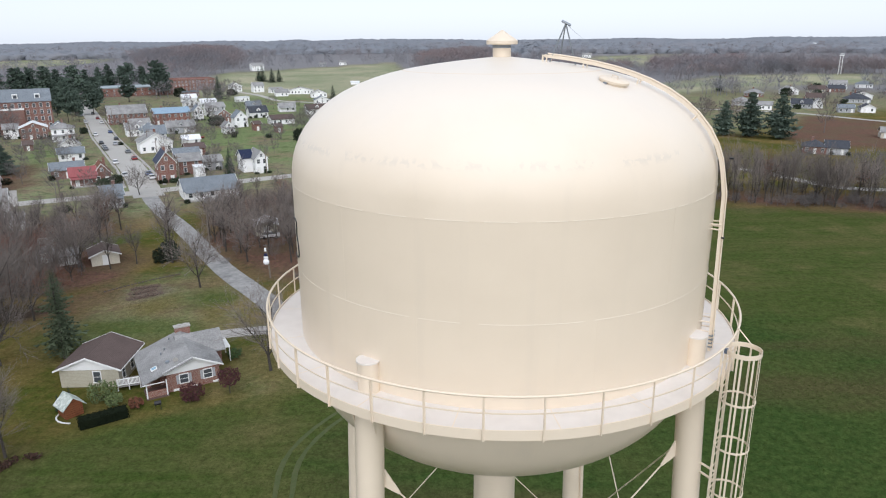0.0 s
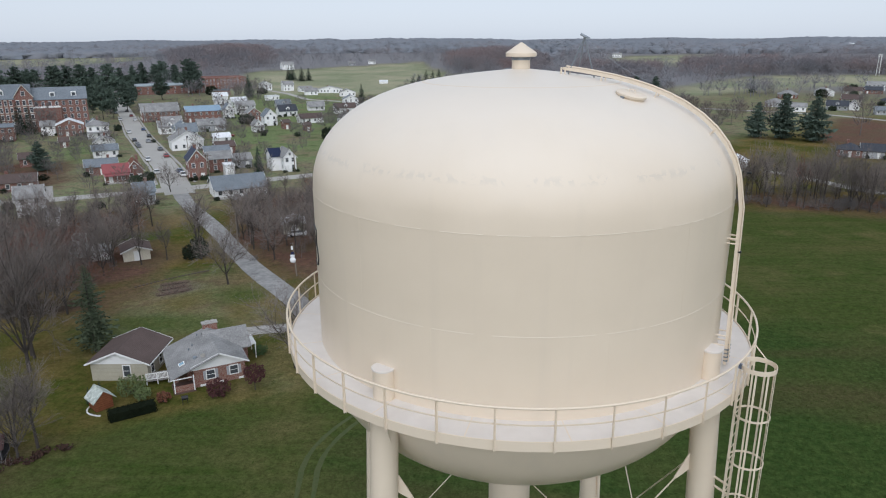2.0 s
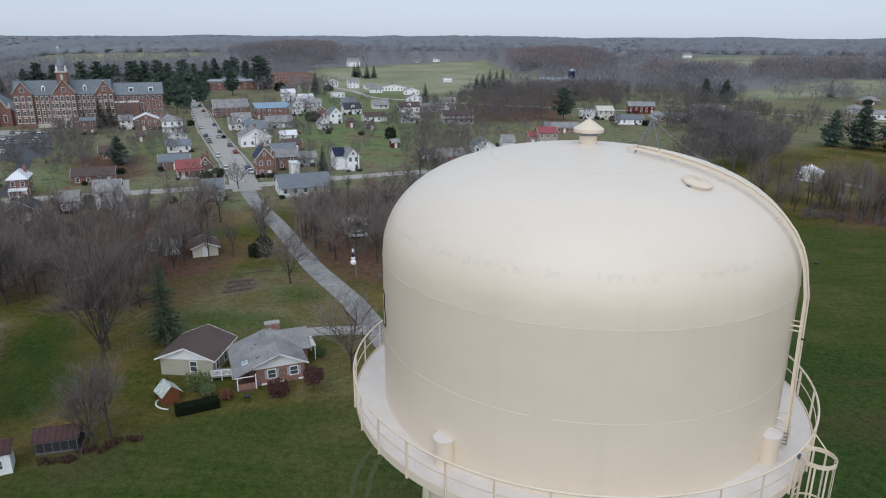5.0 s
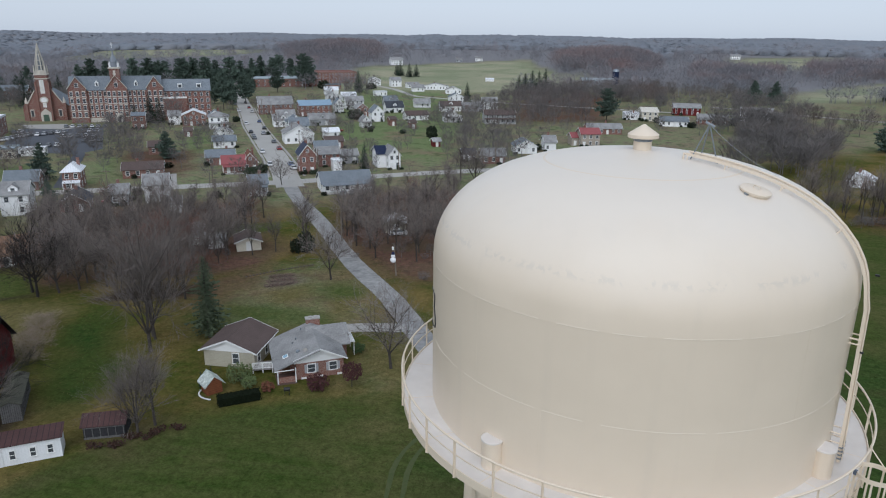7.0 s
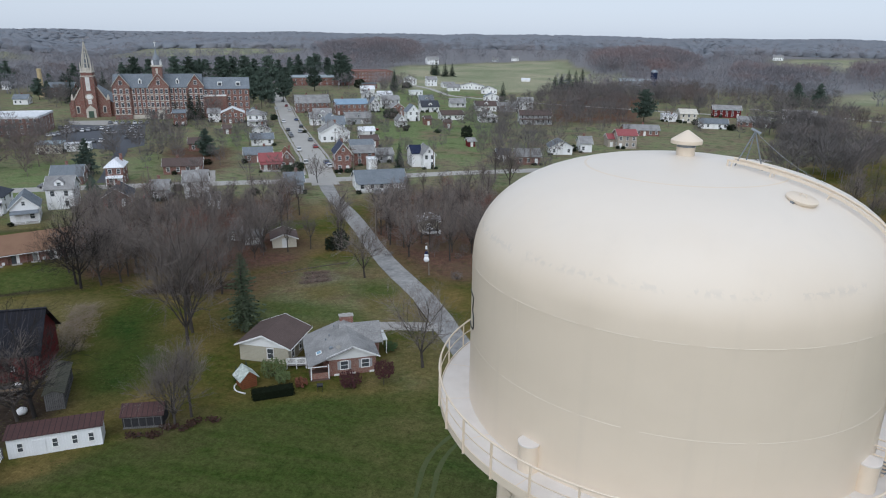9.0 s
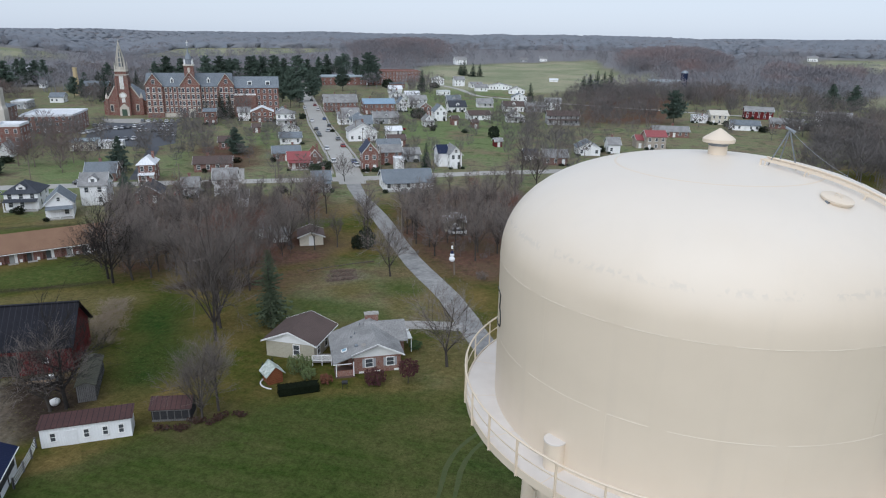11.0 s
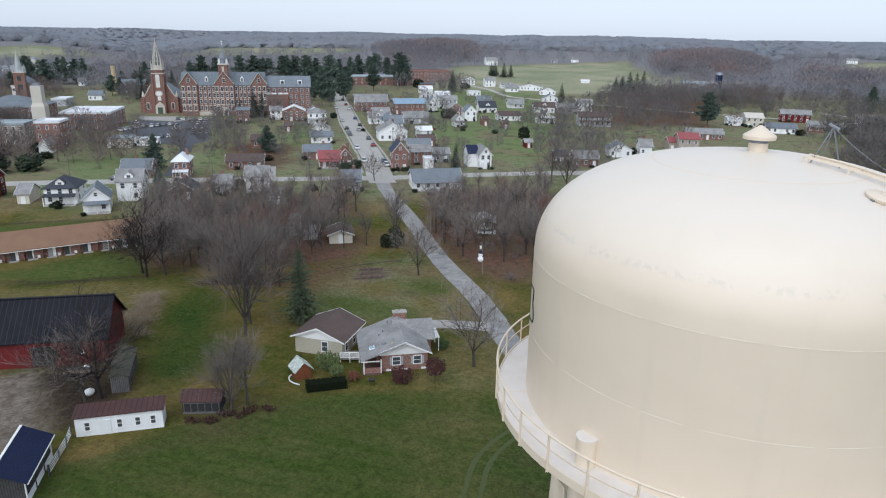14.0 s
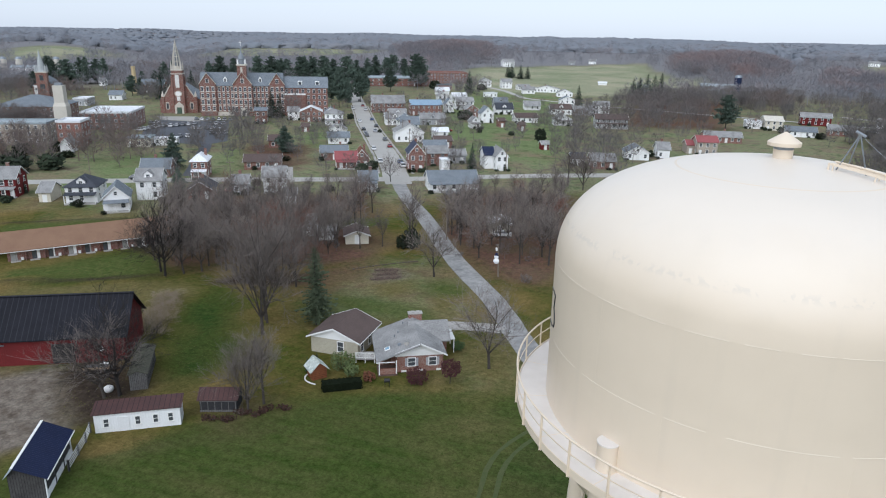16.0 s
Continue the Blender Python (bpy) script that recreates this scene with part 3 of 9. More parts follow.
def tank_paint():
    """Cream enamel, with a broken band of grime round the shoulder and faint runs below it."""
    m = PAINT.copy()
    m.name = "cream_tank_paint"
    n, l = m.node_tree.nodes, m.node_tree.links
    bsdf = n["Principled BSDF"]
    bsdf.inputs["Roughness"].default_value, bsdf.inputs["Specular IOR Level"].default_value = 0.38, 0.4
    src = bsdf.inputs["Base Color"].links[0].from_socket
    co, sep = n.new("ShaderNodeTexCoord"), n.new("ShaderNodeSeparateXYZ")
    l.new(co.outputs["Object"], sep.inputs[0])

    def maths(op, a, b=0.0, c=0.0):
        x = n.new("ShaderNodeMath")
        x.operation = op
        for i, v in enumerate((a, b, c)):
            if isinstance(v, (int, float)):
                x.inputs[i].default_value = v
            else:
                l.new(v, x.inputs[i])
        return x.outputs[0]

    def tex(scale, detail, stretch=(1, 1, 1)):
        mp, t = n.new("ShaderNodeMapping"), n.new("ShaderNodeTexNoise")
        mp.inputs["Scale"].default_value = stretch
        t.inputs["Scale"].default_value, t.inputs["Detail"].default_value = scale, detail
        l.new(co.outputs["Object"], mp.inputs["Vector"])
        l.new(mp.outputs[0], t.inputs["Vector"])
        return t.outputs["Fac"]

    blot, patch, runs = tex(6.5, 6), tex(0.55, 2), tex(2.2, 4, (1, 1, 0.06))
    # grime left along one height of the shoulder, broken into blots
    band = maths("MAXIMUM", 0.0, maths("SUBTRACT", 1.0, maths("ABSOLUTE", maths("DIVIDE", maths("SUBTRACT", sep.outputs["Z"], 41.33), 0.12))))
    blots = maths("MULTIPLY", maths("GREATER_THAN", blot, 0.515), maths("MULTIPLY", maths("GREATER_THAN", patch, 0.4), band))
    run = maths("MULTIPLY", maths("MAXIMUM", 0.0, maths("SUBTRACT", runs, 0.55)), 0.35)
    fac = maths("MINIMUM", 1.0, maths("ADD", maths("MULTIPLY", blots, 0.24), run))
    mix = n.new("ShaderNodeMix")
    mix.data_type = "RGBA"
    mix.inputs["B"].default_value = (0.38, 0.355, 0.325, 1)
    l.new(fac, mix.inputs["Factor"])
    l.new(src, mix.inputs["A"])
    l.new(mix.outputs["Result"], bsdf.inputs["Base Color"])
    # plates: the shell is very slightly out of true
    dent, bp = tex(0.45, 2), n.new("ShaderNodeBump")
    bp.inputs["Strength"].default_value, bp.inputs["Distance"].default_value = 0.6, 0.13
    l.new(dent, bp.inputs["Height"])
    l.new(bp.outputs[0], bsdf.inputs["Normal"])
    return m


def holder(name, parent, label):
    ob = new(name)
    ob.parent, ob.empty_display_size = parent, 0.2
    return tagged(ob, label)


def dome_paint():
    """The tank's paint whitened upward, bright top light put into the colour, with an uneven lower edge at the
    shoulder.
    """
    m = TANK.copy()
    m.name = "chalked_dome_paint"
    n, l = m.node_tree.nodes, m.node_tree.links
    bsdf = n["Principled BSDF"]
    src = bsdf.inputs["Base Color"].links[0].from_socket
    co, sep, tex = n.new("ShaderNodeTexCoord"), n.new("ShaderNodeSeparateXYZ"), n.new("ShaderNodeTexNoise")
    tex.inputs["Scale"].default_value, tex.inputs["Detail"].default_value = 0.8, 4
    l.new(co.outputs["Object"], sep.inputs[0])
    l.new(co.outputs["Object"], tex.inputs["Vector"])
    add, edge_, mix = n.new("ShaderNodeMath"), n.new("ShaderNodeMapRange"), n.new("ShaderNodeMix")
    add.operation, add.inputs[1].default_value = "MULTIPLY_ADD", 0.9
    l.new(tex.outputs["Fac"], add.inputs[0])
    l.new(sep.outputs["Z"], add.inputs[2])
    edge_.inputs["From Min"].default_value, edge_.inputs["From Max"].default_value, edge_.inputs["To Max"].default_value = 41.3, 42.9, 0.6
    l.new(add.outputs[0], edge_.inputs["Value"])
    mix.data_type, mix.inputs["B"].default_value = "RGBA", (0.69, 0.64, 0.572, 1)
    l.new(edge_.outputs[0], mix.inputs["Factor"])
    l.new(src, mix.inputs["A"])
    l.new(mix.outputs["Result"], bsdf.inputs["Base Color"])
    return m


TANK = tank_paint()
DECK = material("deck_paint", (0.72, 0.67, 0.62), (0.60, 0.55, 0.50), rough=0.6, grain=2.5, patch=0.8)
tower = thing("water_tower", "cream-painted steel water tower with a round tank on four legs", "water tower")

prof = [(R * s, dome_z(R * s)) for s in (0.0, 0.06, 0.12, 0.2, 0.28, 0.36, 0.44, 0.52, 0.6, 0.68, 0.75, 0.81, 0.86, 0.9, 0.93, 0.955, 0.975, 0.988, 0.996, 1.0)][::-1]
part("dome_roof", Shape().spin(prof, 160), dome_paint(), tower, "pale domed roof", smooth=True)
part("shell", Shape().spin([(R, FLOOR_Z - 0.3), (R, 37.2), (R, 38.12), (R, 39.2), (R, Z_SEAM)], 160), TANK, tower, smooth=True)
bowl = [(R * math.sin(a), FLOOR_Z - 0.3 - 3.5 * math.cos(a)) for a in np.linspace(0.08, math.pi / 2, 26)]
part("bottom_bowl", Shape().spin(bowl, 160), TANK, tower, "cream-painted rounded underside of the tank", smooth=True)
BEAD = material("bare_weld_bead", (0.76, 0.67, 0.55), (0.7, 0.61, 0.49), rough=0.6, grain=3)
seams = random.Random(6)
for z, r, kept_ in ((38.12, R, 26), (Z_SEAM, R, 11)):
    # the bead shows in runs, where the paint has filled the rest
    at = 0.0
    bead = [(r + 0.0005 + 0.005 * math.cos(a), z + 0.009 * math.sin(a)) for a in np.linspace(-math.pi / 2, math.pi / 2, 7)]
    while at < 356:
        run = seams.uniform(0.3, 1.0) * kept_
        part("weld_seam", Shape().spin(bead, max(4, int(run / 2)), radians(at), radians(min(at + run, 359))), BEAD, tower, smooth=True)
        at += run + seams.uniform(0.8, 5.0)
rr = 2.55
part("weld_seam", Shape().spin([(rr + 0.03, dome_z(rr + 0.03) - 0.002), (rr, dome_z(rr) + 0.004), (rr - 0.03, dome_z(rr - 0.03) - 0.002)], 120), PAINT, tower, smooth=True)
# upright plate joints of the shell
for k in range(9):
    for z0, z1, shift in ((36.24, 38.1, 0), (38.14, Z_SEAM, 20)):
        a = -90 + 17 + 40 * k + shift
        s = Shape()
        s.box(R - 0.01, R + 0.001, -0.007, 0.007, z0, z1, Matrix.Rotation(radians(a), 4, "Z"))
        part("weld_joint", s, PAINT, tower)
part("riser_pipe", Shape().spin([(0.64, 0.5), (0.64, 32.6)], 40), PAINT, tower, smooth=True)
smooth_edges(part("riser_base", Shape().spin([(0, 0), (1.3, 0), (1.3, 0.6), (0.7, 0.75), (0.0, 0.75)], 32), CONCRETE, tower))

# balcony
smooth_edges(part("balcony_floor", Shape().spin([(R - 0.02, FLOOR_Z - 0.03), (RAIL_R - 0.03, FLOOR_Z - 0.03), (RAIL_R - 0.03, FLOOR_Z), (R - 0.02, FLOOR_Z)], 128), DECK, tower, "pale worn steel balcony floor"))
girder = [(RAIL_R - 0.12, 35.98), (RAIL_R, 35.98), (RAIL_R, 36.21), (RAIL_R - 0.025, 36.21), (RAIL_R - 0.025, 36.0), (RAIL_R - 0.12, 36.0), (RAIL_R - 0.12, 35.98)]
smooth_edges(part("balcony_girder", Shape().spin(girder, 128), PAINT, tower))
for k in range(18):
    s = Shape().box(R, RAIL_R - 0.03, -0.012, 0.012, FLOOR_Z - 0.03, FLOOR_Z - 0.028 + 0.03, Matrix.Rotation(radians(-83 + 20 * k), 4, "Z"))
    part("floor_joint", s, PAINT, tower)


def ring(r, z, tube, n=128, sides=8):
    return Shape().spin([(r + tube * math.cos(a), z + tube * math.sin(a)) for a in np.linspace(-math.pi, math.pi, sides + 1)], n)


part("top_rail", ring(RAIL_R + 0.02, RAIL_Z, 0.028), PAINT, tower, smooth=True)
part("middle_rail", Shape().spin([(RAIL_R + 0.004, 36.58), (RAIL_R + 0.018, 36.58), (RAIL_R + 0.018, 36.615), (RAIL_R + 0.004, 36.615), (RAIL_R + 0.004, 36.58)], 128), PAINT, tower)
post_shape = Shape()
post_shape.box(RAIL_R + 0.003, RAIL_R + 0.013, -0.024, 0.024, 35.95, RAIL_Z)
post_shape.box(RAIL_R + 0.013, RAIL_R + 0.05, -0.024, -0.016, 35.95, RAIL_Z)
post_mesh = post_shape.mesh("rail_post", PAINT)
for k in range(33):
    part("rail_post", post_mesh, PAINT, tower).matrix_local = Matrix.Rotation(radians(-86.3 + 360 / 33 * k), 4, "Z")

# legs, their caps, struts and tie rods
LEGS = (-125.7, -36.8, 54.3, 143.2)


def leg_r(z):
    return 5.6 + 0.045 * max(0.0, 35.5 - z)


for a in LEGS:
    leg = part("leg", Shape().tube([polar(leg_r(0.4), a, 0.4), polar(leg_r(20), a, 20), polar(5.6, a, 35.5), polar(5.6, a, 36.1)], 0.335, 32), PAINT, tower)
    smooth_edges(leg)
    smooth_edges(part("leg_stub", Shape().tube([polar(5.57, a, 36.0), polar(5.57, a, 36.9)], 0.255, 32), PAINT, leg))
    cap = Shape().spin([(0, 36.93), (0.27, 36.925), (0.275, 36.91), (0.275, 36.89), (0, 36.88)][::-1], 32)
    cap_ob = part("leg_cap", cap, DECK, leg, smooth=False)
    cap_ob.matrix_local = Matrix.Translation((5.57 * math.cos(radians(a)), 5.57 * math.sin(radians(a)), 0))
    smooth_edges(cap_ob)
    foot = Shape().spin([(0, 0), (0.9, 0), (0.9, 0.45), (0.5, 0.5), (0, 0.5)], 24, at=(leg_r(0) * math.cos(radians(a)), leg_r(0) * math.sin(radians(a))))
    smooth_edges(part("footing", foot, CONCRETE, leg))
    # saddle plates below the balcony
    for side in (-1, 1):
        s = Shape()
        p = [(5.52, 35.95), (5.95, 35.95), (5.75, 35.2), (5.52, 34.6)]
        s.add([(r, side * 0.3 + t, z) for t in (-0.015, 0.015) for r, z in p], [(0, 1, 2, 3), (7, 6, 5, 4), (0, 4, 5, 1), (1, 5, 6, 2), (2, 6, 7, 3), (3, 7, 4, 0)])
        ob = part("saddle_plate", s, PAINT, leg)
        ob.matrix_local = Matrix.Rotation(radians(a), 4, "Z")
PANELS = ((34.2, 24.6), (24.2, 13.0), (12.6, 1.2))
for i, a in enumerate(LEGS):
    b = LEGS[(i + 1) % 4]
    for top, low in PANELS:
        for u, w in ((a, b), (b, a)):
            p, q = polar(leg_r(top), u, top), polar(leg_r(low), w, low)
            way = (q - p).normalized()
            rod = part("tie_rod", Shape().tube([p + way * 0.95, q - way * 0.95], 0.02, 8), PAINT, tower)
            for end, d in ((p, way), (q, -way)):
                up = Vector((0, 0, 1))
                out = d.cross(up).normalized()
                nrm = out.cross(d).normalized()
                t = out * 0.012
                c = [end + d * 0.3 + nrm * 0.2, end + d * 0.75 + nrm * 0.1, end + d * 1.02 + nrm * 0.035, end + d * 1.02 - nrm * 0.035, end + d * 0.75 - nrm * 0.1, end + d * 0.3 - nrm * 0.2]
                s = Shape().add([x + t for x in c] + [x - t for x in c], [(0, 1, 2, 3, 4, 5), (11, 10, 9, 8, 7, 6)] + [(k, k + 6, (k + 1) % 6 + 6, (k + 1) % 6) for k in range(6)])
                part("gusset_plate", s, PAINT, rod)
    for z in (24.4, 12.8):
        part("strut", Shape().tube([polar(leg_r(z), a, z), polar(leg_r(z), b, z)], 0.16, 16), PAINT, tower, smooth=True)

# overflow pipe down beside one leg
overflow = [polar(leg_r(z) + 0.05, 50.6, z) for z in (35.6, 30.0, 20.0, 10.0, 0.6)]
part("overflow_pipe", Shape().tube(overflow, 0.075, 12), PAINT, tower, "thin cream overflow pipe", smooth=True)
for z in (32.0, 26.0, 18.0, 8.0):
    part("pipe_bracket", Shape().tube([polar(leg_r(z), 54.3, z), polar(leg_r(z) + 0.05, 50.6, z)], 0.03, 6), PAINT, tower)

# roof vent
vent = part("vent_neck", Shape().spin([(0.235, dome_z(0.235) - 0.05), (0.235, 43.60)], 40), PAINT, tower, "short round vent pipe", smooth=True)
smooth_edges(part("vent_cap", Shape().spin([(0, 43.60), (0.24, 43.56), (0.395, 43.545), (0.4, 43.56), (0.4, 43.635), (0.385, 43.65), (0.03, 43.89), (0, 43.895)], 48), PAINT, vent))
smooth_edges(part("vent_screen", Shape().spin([(0.238, 43.46), (0.243, 43.46), (0.243, 43.53), (0.238, 43.53), (0.238, 43.46)], 40), STEEL, vent))

# roof hatch
hp = polar(3.33, -46.0, 0)
hatch_frame = Matrix.Translation((hp.x, hp.y, dome_z(3.33) - 0.10)) @ Matrix.Rotation(radians(-44.5), 4, "Z") @ Matrix.Rotation(radians(14), 4, "Y") @ Matrix.Scale(0.86, 4)
hatch = part("hatch_curb", Shape().spin([(0.33, -0.15), (0.37, -0.15), (0.37, 0.15), (0.35, 0.15)], 40), PAINT, tower)
smooth_edges(hatch)
hatch.matrix_local = hatch_frame
smooth_edges(part("hatch_lid", Shape().spin([(0, 0.15), (0.405, 0.13), (0.41, 0.185), (0.385, 0.2), (0, 0.215)], 40), PAINT, hatch))
part("hatch_handle", Shape().tube([(-0.09, 0, 0.2), (-0.09, 0, 0.29), (0.09, 0, 0.29), (0.09, 0, 0.2)], 0.012, 6), PAINT, hatch)
part("hatch_drain", Shape().tube([(-0.02, -0.4, -0.02), (-0.02, -0.34, -0.02)], 0.035, 10), BLACK, hatch)
part("hatch_latch", Shape().box(-0.05, 0.05, -0.44, -0.36, 0.08, 0.14), STEEL, hatch)

# ladder up the tank and over the dome
LAD = -28.0
LAD_TURN = Matrix.Rotation(radians(LAD), 4, "Z")
line = [(5.77 - 0.02 * (z - 36.25), z) for z in np.linspace(36.25, 40.2, 9)]
for s_ in (0.995, 0.985, 0.965, 0.93, 0.88, 0.82, 0.75, 0.68, 0.6, 0.52, 0.44, 0.36, 0.3, 0.22):
    r, r2 = R * s_, R * s_ - 0.02
    nrm = Vector((dome_z(r2) - dome_z(r), 0.02)).normalized()
    line.append((r + nrm.x * 0.14, dome_z(r) + nrm.y * 0.14))
ladder = holder("roof_ladder", tower, "cream steel ladder up the shell and over the dome")
for side in (-0.17, 0.17):
    s, q = Shape(), len(line)
    for i, (r0, z0) in enumerate(line):
        (ra, za), (rb, zb) = line[max(i - 1, 0)], line[min(i + 1, q - 1)]
        nrm = Vector((zb - za, 0, ra - rb)).normalized() * 0.035
        th, p = Vector((0, 0.008, 0)), Vector((r0, side, z0))
        s.v += [tuple(e) for e in (p - nrm - th, p + nrm - th, p + nrm + th, p - nrm + th)]
    s.f = [(4 * i + k, 4 * i + (k + 1) % 4, 4 * i + 4 + (k + 1) % 4, 4 * i + 4 + k) for i in range(q - 1) for k in range(4)] + [(3, 2, 1, 0), (4 * q - 4, 4 * q - 3, 4 * q - 2, 4 * q - 1)]
    part("ladder_rail", s, PAINT, ladder).matrix_local = LAD_TURN
lengths = np.cumsum([0] + [math.hypot(b[0] - a[0], b[1] - a[1]) for a, b in zip(line, line[1:])])
rung_mesh = Shape().tube([(0, -0.17, 0), (0, 0.17, 0)], 0.012, 8).mesh("rung", PAINT, True)
for d in np.arange(0.2, lengths[-1], 0.305):
    part("rung", rung_mesh, PAINT, ladder).matrix_local = LAD_TURN @ Matrix.Translation((float(np.interp(d, lengths, [p[0] for p in line])), 0, float(np.interp(d, lengths, [p[1] for p in line]))))
# climbing rail beside the rungs
part("safety_rail", Shape().tube([LAD_TURN @ Vector((r + (0.05 if z < 40.3 else 0.02), 0, z + (0 if z < 40.3 else 0.05))) for r, z in line], 0.022, 6), PAINT, ladder)
brackets = [(R - 0.02, 37.0, 5.74, 37.0), (R - 0.02, 39.35, 5.74, 39.35), (R - 0.02, 39.47, 5.74, 39.47), (R - 0.02, 36.75, 5.74, 36.75)]
for s_ in (0.88, 0.64, 0.4, 0.23):
    r = R * s_
    n2 = Vector((dome_z(r - 0.02) - dome_z(r), 0.02)).normalized()
    brackets.append((r, dome_z(r) - 0.02, r + n2.x * 0.16, dome_z(r) + n2.y * 0.16))
for r0, z0, r1, z1 in brackets:
    for side in (-0.17, 0.17):
        part("ladder_bracket", Shape().tube([(r0, side, z0), (r1, side, z1)], 0.02, 6), PAINT, ladder).matrix_local = LAD_TURN
r, z = line[-1]
part("ladder_end", Shape().tube([(r, -0.17, z), (r - 0.05, -0.17, z + 0.02), (r - 0.06, -0.17, z - 0.25)], 0.025, 8), PAINT, ladder).matrix_local = LAD_TURN
for r, z in ((5.72, 41.0), (5.72, 39.1)):
    part("cable_clamp", Shape().box(r, r + 0.09, -0.03, 0.03, z, z + 0.04), BLACK, ladder).matrix_local = LAD_TURN
for z in (36.34, 36.44, 36.54, 36.64):
    part("foot_clamp", Shape().box(5.73, 5.83, -0.2, -0.13, z, z + 0.03).box(5.73, 5.83, 0.13, 0.2, z, z + 0.03), STEEL, ladder).matrix_local = LAD_TURN

# antenna tripod beside the dome ladder
apex = Vector((1.47, -0.82, 44.03))
tripod = tagged(new("antenna_tripod"), "gray galvanized steel tripod standing on the dome", "tripod")
for foot in ((1.8, -0.62), (1.14, -0.6), (1.45, -0.2)):
    f_ = Vector((foot[0], foot[1], dome_z(math.hypot(*foot)) - 0.02))
    part("tripod_leg", Shape().tube([f_, apex], 0.017, 8), STEEL, tripod)
part("tripod_head", Shape().tube([apex + Vector((-0.10, 0, 0.06)), apex + Vector((0.12, -0.02, -0.05))], [0.032, 0.032], 10), STEEL, tripod)
w0, w1 = apex, Vector((3.05, -1.5, dome_z(3.4) + 0.25))
part("guy_wire", Shape().tube([w0.lerp(w1, t) - Vector((0, 0, 0.12 * 4 * t * (1 - t))) for t in np.linspace(0, 1, 9)], 0.0045, 5), STEEL, tripod)

# caged ladder outside the balcony
CG = Vector((6.73 * math.cos(radians(-39.2)), 6.73 * math.sin(radians(-39.2)), 0))
CAGE_TURN = Matrix.Translation(CG) @ Matrix.Rotation(radians(-38.5), 4, "Z")
cage = holder("ladder_cage", tower, "round cream steel safety cage round the ladder")
CR = 0.385
top_z = 36.9
zs_ = [top_z] + [top_z - 1.22 * k for k in range(1, 28)]
for i, z in enumerate(zs_):
    hgt = 0.055 if i == 0 else 0.025
    ob = part("cage_hoop", Shape().spin([(CR - 0.006, z - hgt), (CR + 0.006, z - hgt), (CR + 0.006, z + hgt), (CR - 0.006, z + hgt), (CR - 0.006, z - hgt)], 40), PAINT, cage)
    ob.matrix_local = CAGE_TURN
for a in (-120, -80, -40, 0, 40, 80, 120):
    s = Shape().box(CR - 0.016, CR - 0.007, -0.022, 0.022, zs_[-1], top_z, Matrix.Rotation(radians(a), 4, "Z"))
    part("cage_bar", s, PAINT, cage).matrix_local = CAGE_TURN
climb = holder("caged_ladder", tower, "straight steel ladder down the leg")
for side in (-0.2, 0.2):
    part("ladder_rail", Shape().box(-0.36, -0.30, side - 0.006, side + 0.006, 1.0, top_z + 0.05), PAINT, climb).matrix_local = CAGE_TURN
step = Shape().tube([(-0.33, -0.2, 0), (-0.33, 0.2, 0)], 0.012, 8).mesh("rung", PAINT, True)
for z in np.arange(3, top_z, 0.305):
    part("rung", step, PAINT, climb).matrix_local = CAGE_TURN @ Matrix.Translation((0, 0, float(z)))
for z in (33.55, 33.3, 28.6, 28.35, 20.0, 19.75):
    q = polar(leg_r(z) + 0.3, -36.8, z)
    part("ladder_bracket", Shape().tube([q, CAGE_TURN @ Vector((-0.33, 0.1, z))], 0.03, 6), PAINT, climb)
part("gate_lock", Shape().box(-0.36, -0.28, -0.26, -0.21, 36.84, 36.96), material("blue_steel", (0.16, 0.2, 0.28), rough=0.4, metal=0.5), climb).matrix_local = CAGE_TURN
part("grab_rail", Shape().tube([CAGE_TURN @ Vector((0.1, 0.37, top_z)), CAGE_TURN @ Vector((-0.25, 0.45, 37.2)), polar(RAIL_R, -30, RAIL_Z)], 0.014, 6), PAINT, climb)

# outline of painted lettering, seen end-on at the edge of the tank
stroke = [(-169.0, 39.30), (-163.5, 39.38), (-160.4, 39.36), (-160.9, 39.16), (-161.4, 39.0), (-160.2, 38.88), (-159.6, 38.75), (-159.3, 38.6), (-160.0, 38.47), (-163.5, 38.38), (-169.0, 38.34)]
s = Shape().tube([polar(R + 0.002, a, z) for a, z in stroke], 0.026, 6)
part("painted_outline", s, BLACK, tower, "black painted outline on the tank wall")


# ---- houses ----
def window_mesh(w, h, cache={}):
    """Frame with sill and glazing bar, and its pane; the wall's face is at y = 0, outside is -y."""
    key = (round(w, 2), round(h, 2))
    if key not in cache:
        b = 0.1
        f = Shape()
        f.box(-w / 2 - b, -w / 2, -0.06, 0.02, 0, h).box(w / 2, w / 2 + b, -0.06, 0.02, 0, h)
        f.box(-w / 2 - b, w / 2 + b, -0.06, 0.02, h, h + b * 1.4).box(-w / 2 - b * 1.4, w / 2 + b * 1.4, -0.11, 0.02, -b, 0)
        f.box(-w / 2, w / 2, -0.045, 0.01, h / 2 - 0.03, h / 2 + 0.03)
        p = Shape().box(-w / 2, w / 2, -0.025, 0.005, 0, h)
        cache[key] = (f.mesh("window", TRIM), p.mesh("pane", GLASS))
    return cache[key]


def add_window(parent, m, w=0.95, h=1.35):
    f, p = window_mesh(w, h)
    ob = part("window", f, TRIM, parent)
    ob.matrix_local = m
    part("pane", p, GLASS, ob, "dark glass pane")
    return ob


